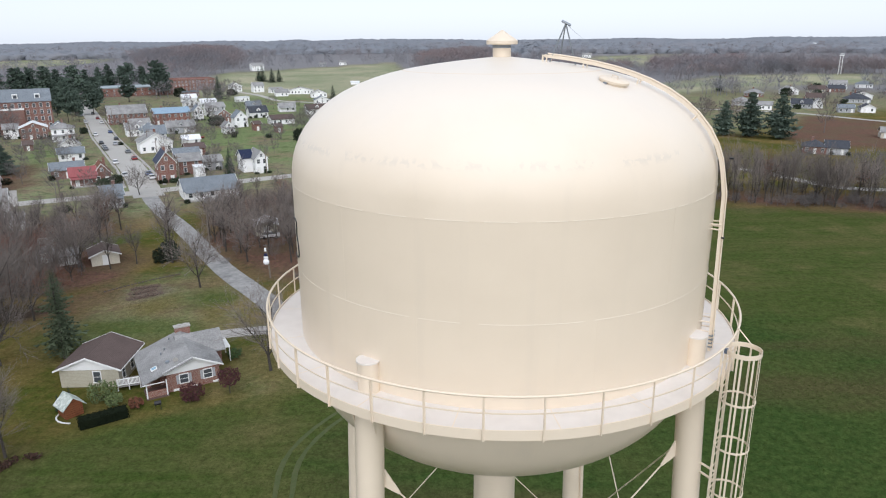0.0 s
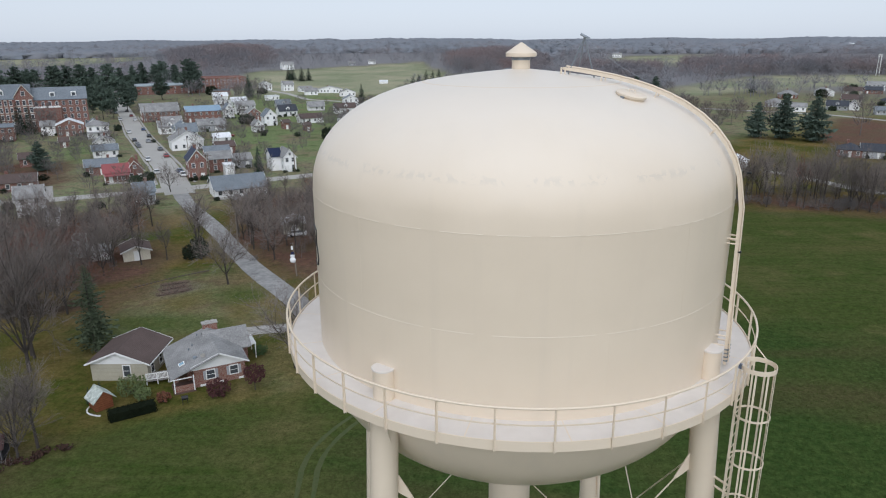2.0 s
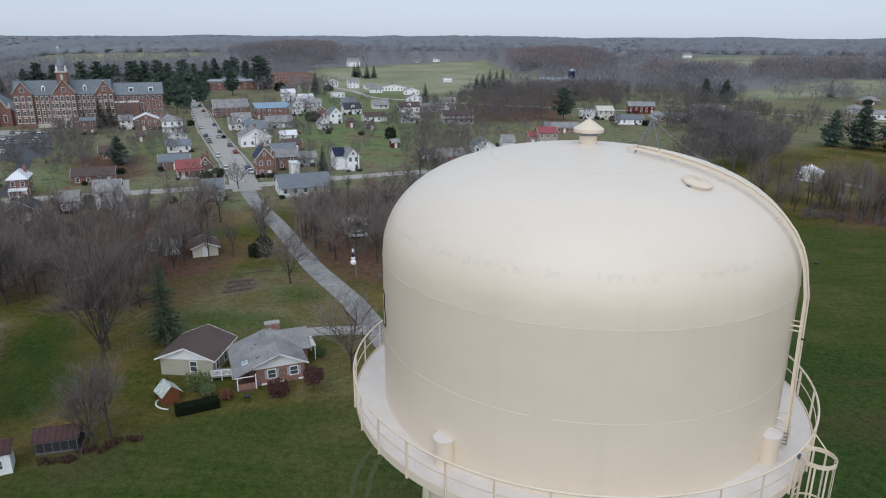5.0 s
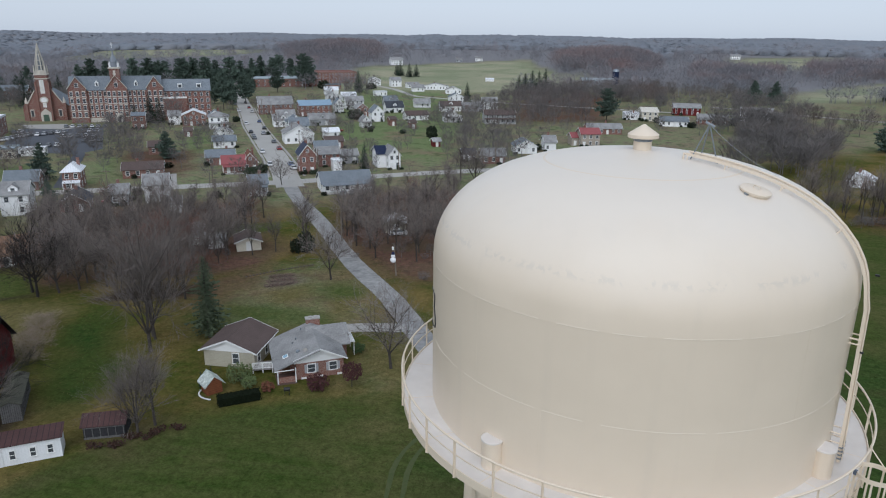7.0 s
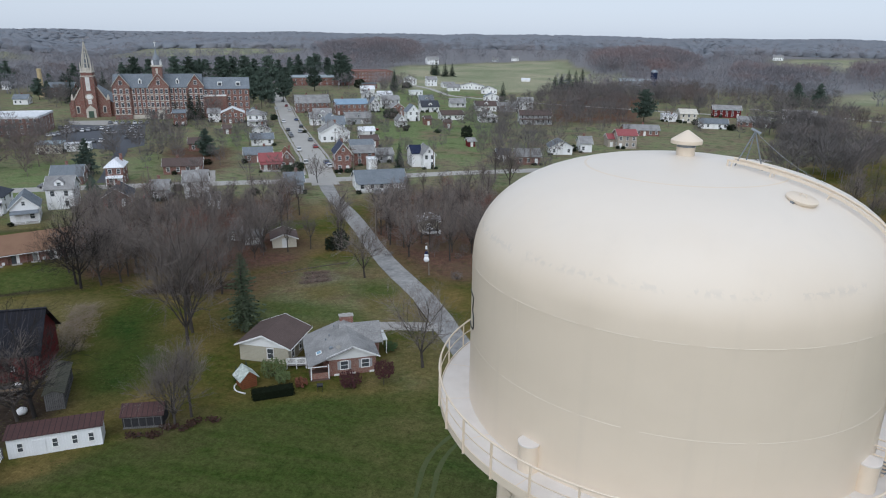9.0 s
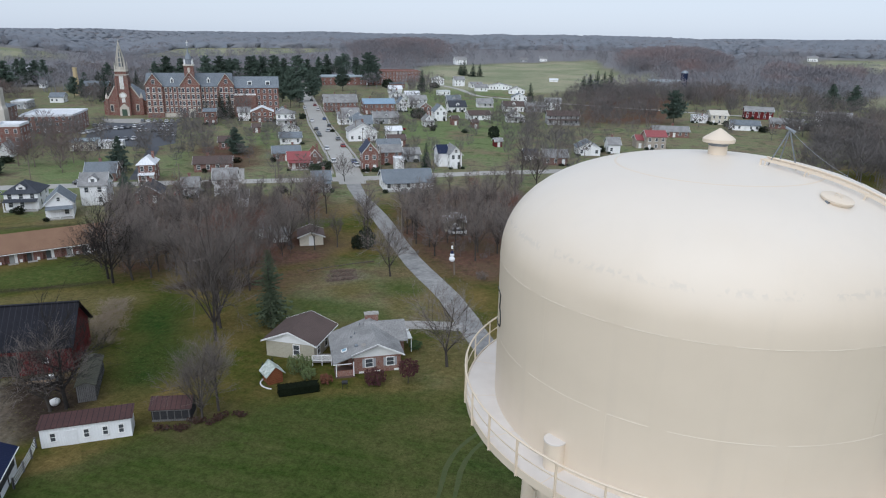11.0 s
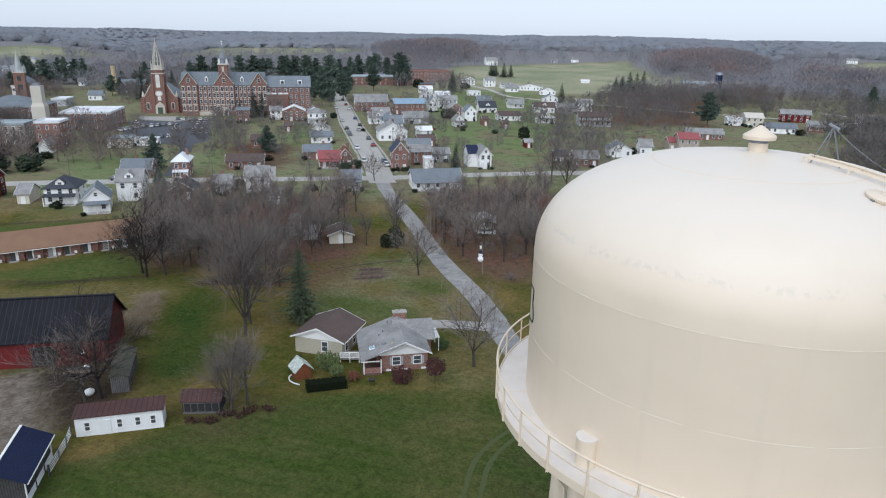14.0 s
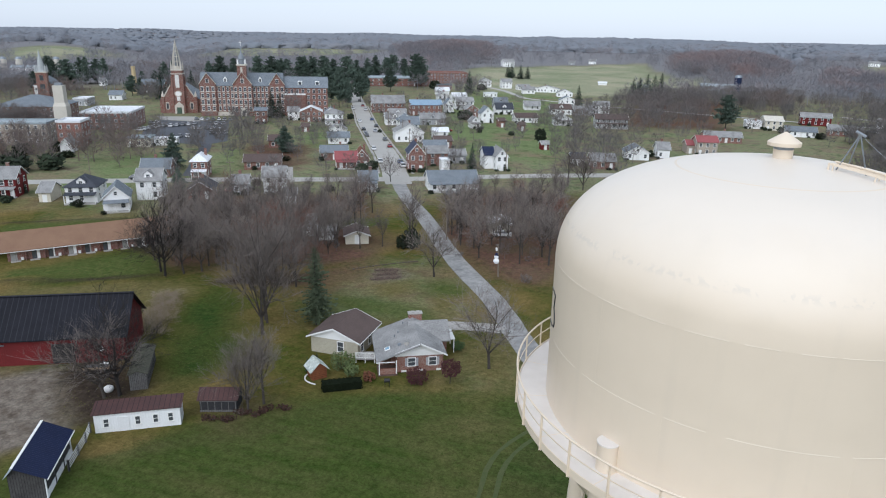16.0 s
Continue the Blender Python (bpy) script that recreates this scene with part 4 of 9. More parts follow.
def add_door(parent, m, mat=None, w=0.95, h=2.05, cache={}):
    mat = mat or TRIM
    key = (mat.name, w, h)
    if key not in cache:
        d = Shape().box(-w / 2, w / 2, -0.05, 0.01, 0, h)
        for i in (0, 1):
            for x in (-0.24, 0.24):
                d.box(w * x - w * 0.17, w * x + w * 0.17, -0.062, -0.05, 0.2 + i * 0.9, 0.95 + i * 0.9)
        d.box(-w / 2 - 0.1, -w / 2, -0.07, 0.01, 0, h + 0.1).box(w / 2, w / 2 + 0.1, -0.07, 0.01, 0, h + 0.1).box(-w / 2, w / 2, -0.07, 0.01, h, h + 0.1)
        cache[key] = d.mesh("door", mat)
    ob = part("door", cache[key], mat, parent)
    ob.matrix_local = m
    return ob


def gable_roof(w, d, eave, up, axis, over=0.45, thick=0.16):
    """Two slopes with thickness; the ridge lies along `axis` ("x" or "y")."""
    s = Shape()
    half, length = (d / 2, w / 2) if axis == "x" else (w / 2, d / 2)
    slope = up / half
    o, L = half + over, length + over
    zo = eave - over * slope
    for side in (-1, 1):
        a = [(-L, side * o, zo), (L, side * o, zo), (L, 0, eave + up), (-L, 0, eave + up)]
        b = [(x, y, z + thick) for x, y, z in a]
        p = a + b
        if axis == "y":
            p = [(y, x, z) for x, y, z in p]
        s.add(p, [(0, 1, 2, 3), (7, 6, 5, 4), (0, 4, 5, 1), (1, 5, 6, 2), (3, 2, 6, 7), (0, 3, 7, 4)])
    return s


def hip_roof(w, d, eave, up, over=0.5, thick=0.14):
    s = Shape()
    a, b = w / 2 + over, d / 2 + over
    k = min(a, b)
    rx, ry = a - k, b - k
    z0, z1 = eave - 0.1, eave + up
    p = [(-a, -b, z0), (a, -b, z0), (a, b, z0), (-a, b, z0), (-a, -b, z0 + thick), (a, -b, z0 + thick), (a, b, z0 + thick), (-a, b, z0 + thick)]
    top = [(-rx, -ry, z1), (rx, ry, z1)]
    s.add(p + top, [(3, 2, 1, 0), (0, 1, 5, 4), (1, 2, 6, 5), (2, 3, 7, 6), (3, 0, 4, 7)])
    if a >= b:
        s.f += [(4, 5, 9, 8), (5, 6, 9), (6, 7, 8, 9), (7, 4, 8)]
    else:
        s.f += [(4, 5, 8), (5, 6, 9, 8), (6, 7, 9), (7, 4, 8, 9)]
    return s


def body_shape(w, d, eave, up, axis):
    s = Shape().box(-w / 2, w / 2, -d / 2, d / 2, -0.3, eave)
    if axis == "y":
        s.add([(-w / 2, -d / 2, eave), (w / 2, -d / 2, eave), (0, -d / 2, eave + up), (-w / 2, d / 2, eave), (w / 2, d / 2, eave), (0, d / 2, eave + up)], [(0, 1, 2), (5, 4, 3), (0, 2, 5, 3), (1, 4, 5, 2)])
    elif axis == "x":
        s.add([(-w / 2, -d / 2, eave), (-w / 2, d / 2, eave), (-w / 2, 0, eave + up), (w / 2, -d / 2, eave), (w / 2, d / 2, eave), (w / 2, 0, eave + up)], [(0, 2, 1), (3, 4, 5), (0, 3, 5, 2), (1, 2, 5, 4)])
    return s


WORDS = {"white": "white clapboard", "cream": "cream-sided", "gray": "gray-sided", "tan": "tan-sided", "red": "red board-clad", "metal": "gray sheet-metal", "brick": "red-brick", "stone": "pale stone"}
COVER = {"gray": "gray roof", "slate": "slate-gray roof", "dark": "charcoal roof", "navy": "dark navy roof", "brown": "brown roof", "redbrown": "rust-brown roof", "red": "bright red metal roof", "blue": "light blue metal roof", "white": "white metal roof", "cream": "cream metal roof", "metal": "gray metal roof", "tanroof": "tan shingle roof", "brick": "flat roof behind a parapet"}


FOOTPRINTS, YARD = [], []


def house(x, y, yaw, w, d, eave, up, wall, roof, axis, opts=""):
    FOOTPRINTS.append((x, y, max(w, d) * 0.62))
    ground = float(rise(np.float64(x), np.float64(y)))
    storeys = "two-storey " if eave > 4.4 else ""
    extra = " and porch" if "p" in opts else " and dormer" if "d" in opts else " and chimney" if "c" in opts else ""
    if w * d < 34:
        name, cat = "shed", "shed"
    elif w > 24 or d > 24:
        name, cat = "town_building", "building"
    else:
        name, cat = "house", "house"
    flat = axis == "f"
    label = f"{storeys}{WORDS[wall]} {cat} with a {'flat ' if flat and roof != 'brick' else ''}{COVER[roof]}{extra}"
    h = thing(name, label, cat, pose(x, y, ground, 0, 0, yaw), group="houses of the town" if cat == "house" else "")
    part("wall", body_shape(w, d, eave, up, axis), WALLS[wall], h)
    if flat:
        s = Shape().box(-w / 2 - 0.15, w / 2 + 0.15, -d / 2 - 0.15, d / 2 + 0.15, eave, eave + 0.18)
        for x0, x1, y0, y1 in ((-w / 2 - 0.15, w / 2 + 0.15, -d / 2 - 0.15, -d / 2 + 0.1), (-w / 2 - 0.15, w / 2 + 0.15, d / 2 - 0.1, d / 2 + 0.15), (-w / 2 - 0.15, -w / 2 + 0.1, -d / 2 + 0.1, d / 2 - 0.1), (w / 2 - 0.1, w / 2 + 0.15, -d / 2 + 0.1, d / 2 - 0.1)):
            s.box(x0, x1, y0, y1, eave + 0.18, eave + up)
        part("roof", s, ROOFS[roof], h)
    elif axis == "h":
        part("roof", hip_roof(w, d, eave, up), ROOFS[roof], h)
    else:
        r = part("roof", gable_roof(w, d, eave, up, axis), ROOFS[roof], h)
        half, length = (d / 2, w / 2) if axis == "x" else (w / 2, d / 2)
        for end in (-1, 1):
            s = Shape()
            for side in (-1, 1):
                o = half + 0.47
                p0, p1 = (end * (length + 0.46), side * o, eave - 0.47 * up / half - 0.06), (end * (length + 0.46), 0, eave + up - 0.06)
                c = [p0, p1, (p1[0], p1[1], p1[2] + 0.26), (p0[0], p0[1], p0[2] + 0.26)]
                c = c + [(x_ + end * 0.04, y_, z_) for x_, y_, z_ in c]
                if axis == "y":
                    c = [(y_, x_, z_) for x_, y_, z_ in c]
                s.add(c, [(0, 1, 2, 3), (7, 6, 5, 4), (0, 4, 5, 1), (1, 5, 6, 2), (2, 6, 7, 3), (3, 7, 4, 0)])
            part("bargeboard", s, TRIM, r)
    rng = random.Random(int(x * 7 + y * 13))
    levels = 3 if eave > 7.4 else 2 if eave > 4.4 else 1
    if name == "shed":
        add_door(h, pose(0, -d / 2, 0))
    else:
        n = max(2, min(12, int(w / 2.6)))
        door_at = rng.randrange(n)
        for lev in range(levels):
            z = 0.95 + lev * (eave - 0.2) / levels
            for i in range(n):
                xx = -w / 2 + w * (i + 0.5) / n
                if lev == 0 and i == door_at:
                    add_door(h, pose(xx, -d / 2, 0.12))
                else:
                    add_window(h, pose(xx, -d / 2, z))
            k = max(1, min(5, int(d / 3.2)))
            for i in range(k):
                yy = -d / 2 + d * (i + 0.5) / k
                add_window(h, pose(w / 2, yy, z, 0, 0, 90))
                add_window(h, pose(-w / 2, yy, z, 0, 0, -90))
        if axis == "y" and up > 2.3:
            add_window(h, pose(0, -d / 2, eave + up * 0.2), 0.7, 0.9)
        if axis == "x" and up > 2.3:
            add_window(h, pose(w / 2, 0, eave + up * 0.2, 0, 0, 90), 0.7, 0.9)
    if name == "house" and math.hypot(x, y) < 430:
        for u in (-0.5, -0.22, 0.24, 0.52):
            if rng.random() < 0.5:
                p = h.matrix_world @ Vector((w * u, -d / 2 - (2.6 if "p" in opts else 0.9), 0))
                YARD.append((p.x, p.y, rng.uniform(0.6, 1.15), rng.uniform(0.8, 1.7)))
    if "p" in opts:
        dp = 1.9
        part("porch_roof", Shape().add([(-w / 2, -d / 2, 3.0), (w / 2, -d / 2, 3.0), (w / 2, -d / 2 - dp, 2.5), (-w / 2, -d / 2 - dp, 2.5), (-w / 2, -d / 2, 3.12), (w / 2, -d / 2, 3.12), (w / 2, -d / 2 - dp, 2.64), (-w / 2, -d / 2 - dp, 2.64)], [(0, 3, 2, 1), (4, 5, 6, 7), (3, 7, 6, 2), (0, 4, 7, 3), (1, 2, 6, 5)]), ROOFS[roof], h)
        part("porch_floor", Shape().box(-w / 2, w / 2, -d / 2 - dp, -d / 2, 0, 0.25), CONCRETE, h)
        k = max(3, int(w / 2.2))
        for i in range(k):
            xx = -w / 2 + 0.15 + (w - 0.3) * i / (k - 1)
            part("porch_post", Shape().box(xx - 0.09, xx + 0.09, -d / 2 - dp + 0.1, -d / 2 - dp + 0.28, 0.25, 2.55), TRIM, h)
        part("porch_railing", Shape().box(-w / 2, w / 2 * 0.2, -d / 2 - dp + 0.15, -d / 2 - dp + 0.2, 0.95, 1.03).box(-w / 2, w / 2 * 0.2, -d / 2 - dp + 0.15, -d / 2 - dp + 0.2, 0.4, 0.46), TRIM, h)
    if "c" in opts or rng.random() < 0.3 and cat == "house":
        cx, cy = w * rng.uniform(-0.3, 0.3), d * rng.uniform(0.05, 0.2)
        ztop = eave + up + 0.9
        part("chimney", Shape().box(cx - 0.4, cx + 0.4, cy - 0.3, cy + 0.3, eave, ztop).box(cx - 0.47, cx + 0.47, cy - 0.37, cy + 0.37, ztop, ztop + 0.15), WALLS["brick"], h)
    if "d" in opts:
        s = Shape().box(-1.1, 1.1, -d / 2 + 0.8, -d / 2 + 3.2, eave, eave + 1.6)
        s.add([(-1.1, -d / 2 + 0.8, eave + 1.6), (1.1, -d / 2 + 0.8, eave + 1.6), (0, -d / 2 + 0.8, eave + 2.5)], [(0, 1, 2)])
        dm = part("dormer", s, WALLS[wall], h)
        rf = gable_roof(2.2, 2.6, eave + 1.6, 0.9, "y", 0.25, 0.1)
        rf.v = [(a, b - d / 2 + 2.1, c) for a, b, c in rf.v]
        part("dormer_roof", rf, ROOFS[roof], dm)
        add_window(h, pose(0, -d / 2 + 0.79, eave + 0.45), 0.9, 1.0)
    return h


house(-149.2, 162.9, 29, 4.8, 9.0, 5.6, 2.2, "brick", "white", "h", "pc")
house(-162.9, 158.5, 29, 8.8, 8.0, 2.9, 2.6, "brick", "slate", "x", "")
house(-142.9, 133.3, 29, 6.5, 8.0, 5.6, 2.6, "white", "gray", "x", "d")
house(-142.4, 119.9, 40, 6.2, 9.0, 3.8, 2.8, "white", "slate", "y", "p")
house(-156.6, 123.4, 29, 8.0, 9.0, 4.5, 2.8, "white", "dark", "h", "dp")
house(-166.2, 120.0, 29, 3.0, 8.0, 2.8, 2.0, "cream", "gray", "x", "")
house(-179.6, 120.0, 29, 4.6, 8.0, 5.4, 2.6, "red", "gray", "x", "p")
house(-130.9, 139.9, 29, 6.8, 9.0, 2.8, 2.2, "brick", "dark", "y", "")
house(-124.2, 149.1, 29, 4.4, 8.0, 3.2, 2.0, "gray", "gray", "x", "")
house(-116.1, 154.4, 29, 6.4, 8.0, 5.0, 2.4, "white", "gray", "x", "")
house(-140.0, 184.3, 29, 12.2, 9.0, 2.8, 1.8, "brick", "brown", "x", "c")
house(-92.7, 169.2, 29, 5.2, 8.0, 3.4, 2.0, "gray", "slate", "x", "p")
house(-114.5, 197.1, 29, 7.3, 7.0, 3.4, 2.2, "brick", "red", "x", "p")
house(-111.0, 202.2, 29, 4.9, 9.0, 3.4, 3.0, "brick", "redbrown", "y", "")
house(-126.3, 210.4, 29, 9.9, 8.0, 3.0, 2.0, "brick", "slate", "x", "")
house(-143.2, 245.9, 29, 8.9, 8.0, 2.8, 1.8, "white", "slate", "x", "")
house(-154.8, 267.6, 29, 7.9, 7.0, 2.8, 2.4, "white", "gray", "y", "")
house(-173.9, 299.4, 29, 9.3, 9.0, 5.8, 2.2, "white", "gray", "h", "p")
house(-190.8, 306.0, 29, 11.2, 9.0, 5.4, 2.4, "brick", "white", "y", "")
house(-202.1, 306.9, 29, 5.9, 7.0, 4.6, 2.2, "white", "gray", "x", "")
house(-173.1, 269.5, 29, 3.5, 5.0, 2.6, 1.4, "brick", "brown", "x", "")
house(-209.4, 287.5, 29, 5.8, 8.0, 6.5, 1.2, "brick", "slate", "x", "")
house(-90.5, 203.0, 29, 5.3, 9.0, 6.6, 3.2, "brick", "navy", "y", "c")
house(-87.8, 216.8, 29, 7.4, 8.0, 4.6, 2.0, "brick", "gray", "x", "")
house(-80.8, 206.4, 29, 3.0, 5.0, 3.6, 0.6, "white", "white", "f", "")
house(-69.2, 179.6, 29, 14.9, 10.0, 3.0, 2.6, "white", "slate", "x", "p")
house(-119.1, 266.3, 29, 12.5, 12.0, 4.2, 3.4, "white", "gray", "y", "")
house(-127.3, 287.6, 29, 8.6, 9.0, 4.6, 3.2, "white", "slate", "x", "")
house(-146.6, 314.5, 29, 9.7, 9.0, 3.4, 2.6, "white", "gray", "x", "d")
house(-129.3, 324.3, 29, 12.9, 9.0, 3.2, 2.6, "gray", "gray", "x", "d")
house(-99.5, 256.4, 29, 7.3, 8.0, 2.8, 1.6, "brick", "brown", "x", "")
house(-82.2, 223.8, 29, 5.9, 7.0, 3.0, 1.8, "gray", "gray", "x", "")
house(-69.0, 219.4, 29, 3.5, 8.0, 5.0, 2.2, "white", "navy", "x", "")
house(-64.1, 217.7, 29, 4.2, 9.0, 5.2, 2.4, "white", "gray", "y", "")
house(-174.1, 367.6, 29, 19.3, 14.0, 5.6, 4.0, "brick", "gray", "x", "")
house(-148.6, 364.7, 29, 18.2, 12.0, 6.0, 2.4, "brick", "blue", "x", "c")
house(-139.3, 380.0, 29, 5.1, 8.0, 5.4, 3.0, "white", "slate", "y", "")
house(-137.2, 404.0, 29, 10.9, 9.0, 5.0, 2.6, "white", "gray", "x", "p")
house(-121.2, 367.5, 29, 6.9, 8.0, 4.6, 2.6, "brick", "gray", "y", "")
house(-106.3, 347.0, 29, 6.7, 9.0, 5.0, 3.4, "white", "slate", "y", "")
house(-104.8, 320.7, 29, 4.9, 7.0, 3.2, 2.6, "white", "gray", "y", "p")
house(-108.4, 392.0, 29, 10.6, 9.0, 3.2, 3.2, "white", "dark", "x", "d")
house(-87.0, 358.4, 29, 12.4, 9.0, 2.8, 2.0, "white", "brown", "x", "")
house(-93.4, 330.9, 29, 3.3, 6.0, 3.4, 1.2, "brick", "brown", "x", "")
house(-80.7, 322.7, 29, 3.0, 5.0, 3.0, 1.2, "brick", "brown", "x", "")
house(-57.9, 268.1, 29, 3.0, 4.0, 2.4, 1.2, "red", "gray", "x", "")
house(-157.6, 455.5, 29, 10.1, 9.0, 3.4, 2.4, "white", "white", "x", "")
house(-146.0, 497.3, 35, 9.2, 6.0, 2.8, 0.8, "white", "white", "f", "")
house(-158.0, 591.1, 29, 9.0, 9.0, 5.6, 2.6, "white", "gray", "x", "")
house(-140.5, 582.4, 29, 10.5, 9.0, 3.0, 1.6, "white", "gray", "x", "")
house(-116.9, 570.1, 10, 21.0, 9.0, 2.8, 2.4, "white", "gray", "y", "")
house(-227.4, 866.7, 29, 14.8, 12.0, 6.0, 3.4, "white", "gray", "x", "")
house(-202.1, 549.2, 29, 13.1, 9.0, 3.4, 1.2, "brick", "slate", "f", "")
house(-76.3, 407.6, 20, 12.5, 9.0, 3.4, 2.6, "white", "brown", "x", "d")
house(-63.5, 411.2, 20, 11.3, 9.0, 3.2, 2.0, "gray", "gray", "x", "")
house(-53.4, 420.1, 20, 9.0, 8.0, 5.6, 2.2, "white", "gray", "x", "")
house(-65.9, 355.4, 20, 9.5, 9.0, 3.2, 2.8, "white", "gray", "y", "p")
house(-40.4, 355.8, 15, 16.6, 10.0, 4.8, 2.2, "gray", "brown", "x", "p")
house(-20.0, 262.3, 15, 8.8, 9.0, 3.0, 2.4, "white", "slate", "y", "")
house(-10.5, 270.9, 15, 4.7, 8.0, 3.6, 2.4, "white", "gray", "x", "")
house(5.9, 286.1, 15, 8.2, 8.0, 5.6, 2.0, "stone", "red", "x", "")
house(-0.4, 288.1, 15, 3.0, 7.0, 3.6, 1.6, "stone", "red", "x", "")
house(13.7, 328.0, 10, 16.5, 9.0, 2.8, 2.0, "brick", "gray", "x", "")
house(-30.2, 236.7, 15, 8.7, 9.0, 3.0, 2.2, "brick", "gray", "x", "")
house(-39.5, 239.1, 15, 5.0, 7.0, 2.8, 1.6, "white", "dark", "x", "")
house(31.6, 392.1, 5, 8.0, 8.0, 3.0, 1.0, "white", "white", "f", "")
house(40.9, 391.3, 5, 8.7, 14.0, 5.0, 2.0, "cream", "cream", "x", "")
house(52.0, 367.7, 0, 13.9, 9.0, 2.8, 2.0, "white", "slate", "x", "")
house(66.4, 424.3, 0, 15.5, 9.0, 4.6, 2.2, "red", "gray", "x", "")
house(74.1, 381.6, -5, 15.3, 10.0, 2.8, 2.4, "brick", "gray", "x", "")
house(101.8, 404.4, -10, 16.6, 9.0, 5.0, 2.2, "white", "gray", "x", "")
house(19.0, 632.5, 5, 26.1, 16.0, 6.0, 1.6, "metal", "metal", "x", "")
house(299.2, 539.5, -20, 12.0, 10.0, 3.0, 2.6, "tan", "brown", "x", "c")
house(334.7, 572.6, -20, 12.5, 10.0, 4.8, 2.6, "white", "gray", "x", "p")
house(364.2, 584.4, -25, 12.5, 10.0, 3.0, 2.8, "white", "slate", "h", "c")
house(271.4, 527.1, -5, 11.0, 10.0, 3.2, 2.8, "white", "gray", "y", "c")
house(236.2, 509.3, -20, 13.0, 11.0, 2.8, 3.0, "brick", "gray", "h", "")
house(228.4, 423.0, -25, 11.6, 10.0, 2.8, 2.8, "gray", "dark", "x", "d")
house(238.4, 422.1, -25, 5.7, 9.0, 3.0, 2.8, "white", "gray", "y", "")
house(282.3, 454.8, -20, 15.0, 11.0, 2.8, 3.0, "gray", "dark", "h", "c")
house(252.8, 394.1, -20, 7.7, 9.0, 2.8, 2.0, "white", "dark", "y", "")
house(240.4, 394.6, -20, 8.5, 8.0, 2.8, 1.8, "gray", "slate", "x", "")
house(198.8, 287.6, -25, 6.7, 9.0, 2.8, 1.8, "cream", "gray", "x", "")
house(145.0, 248.6, -25, 8.2, 9.0, 2.8, 2.2, "brick", "dark", "h", "")
house(151.9, 245.6, -25, 7.6, 9.0, 2.8, 2.2, "gray", "dark", "x", "")
house(199.1, 443.8, -25, 11.0, 10.0, 2.8, 2.6, "gray", "gray", "h", "")
house(200.2, 413.8, -25, 9.5, 8.0, 3.0, 2.0, "white", "gray", "x", "")
house(91.9, 221.4, -25, 7.6, 8.0, 2.6, 1.8, "white", "white", "y", "")
house(-71.0, 117.5, 29, 5.2, 6.0, 2.1, 1.0, "cream", "brown", "y", "")
house(-78.5, 117.1, 29, 4.0, 5.0, 2.0, 0.9, "white", "gray", "x", "")
house(-84.5, 119.3, 29, 3.1, 7.0, 2.8, 1.6, "gray", "gray", "x", "")
house(-104.4, 143.9, 29, 3.0, 6.0, 2.6, 1.4, "white", "gray", "x", "")
house(-42.6, 138.4, 16, 5.0, 5.5, 2.5, 0.9, "tan", "white", "y", "")
house(-262.0, 243.0, 29, 22.0, 26.0, 7.5, 0.9, "brick", "white", "f", "")
house(-307.0, 240.0, 29, 30.0, 26.0, 8.5, 4.6, "brick", "slate", "h", "")
house(-257.6, 189.0, 29, 24.0, 13.0, 8.0, 0.8, "stone", "metal", "f", "")
house(-234.0, 193.0, 29, 9.0, 11.0, 9.5, 0.9, "brick", "white", "f", "")
house(-223.7, 180.3, 29, 4.0, 7.0, 3.0, 2.4, "white", "gray", "y", "")
house(-210.0, 203.0, 29, 9.0, 9.0, 3.4, 0.5, "cream", "metal", "f", "")
house(-203.0, 209.5, 29, 9.0, 5.0, 2.6, 0.4, "white", "white", "f", "")
house(-414.3, 337.8, 29, 6.1, 14.0, 7.0, 0.8, "white", "white", "f", "")
house(-349.3, 309.1, 29, 8.2, 14.0, 4.0, 0.6, "gray", "white", "f", "")
house(-357.6, 344.5, 29, 8.0, 10.0, 3.4, 2.4, "white", "slate", "x", "")
house(-258.4, 568.4, 29, 63.2, 30.0, 6.5, 0.8, "brick", "metal", "f", "")
house(-226.1, 625.5, 29, 35.9, 30.0, 9.0, 0.8, "brick", "brick", "f", "")
house(-376.0, 399.5, 29, 16.1, 12.0, 6.0, 3.0, "brick", "slate", "x", "")
house(-565.9, 519.6, 29, 11.1, 14.0, 6.0, 2.4, "white", "white", "x", "")
house(-586.1, 470.0, 29, 18.6, 16.0, 6.0, 2.0, "white", "metal", "x", "")
house(-450.1, 426.3, 29, 4.2, 9.0, 4.0, 2.0, "white", "gray", "x", "")
house(-163.7, 981.1, 10, 9.0, 8.0, 3.2, 2.5, "gray", "gray", "x", "")
house(-138.2, 1001.0, 10, 10.0, 8.0, 4.0, 2.5, "white", "gray", "x", "")
house(241.4, 1144.9, -10, 14.0, 12.0, 5.0, 2.5, "white", "gray", "x", "")
house(-83.7, 677.4, 10, 8.0, 4.0, 2.0, 1.2, "white", "white", "x", "")
house(684.9, 1314.0, -20, 28.2, 20.0, 5.0, 3.0, "white", "white", "x", "")
house(708.4, 1308.4, -20, 15.8, 20.0, 5.0, 3.0, "white", "white", "x", "")
house(-134.0, 300.0, 29, 8.5, 9.0, 4.6, 2.6, "white", "slate", "y", "p")
house(-152.0, 331.0, 29, 9.0, 9.0, 3.4, 2.8, "white", "gray", "x", "d")
house(-110.0, 283.0, 29, 7.0, 6.0, 2.6, 1.6, "white", "white", "x", "")
house(-97.0, 240.0, 29, 9.0, 7.0, 3.2, 1.8, "brick", "slate", "x", "p")
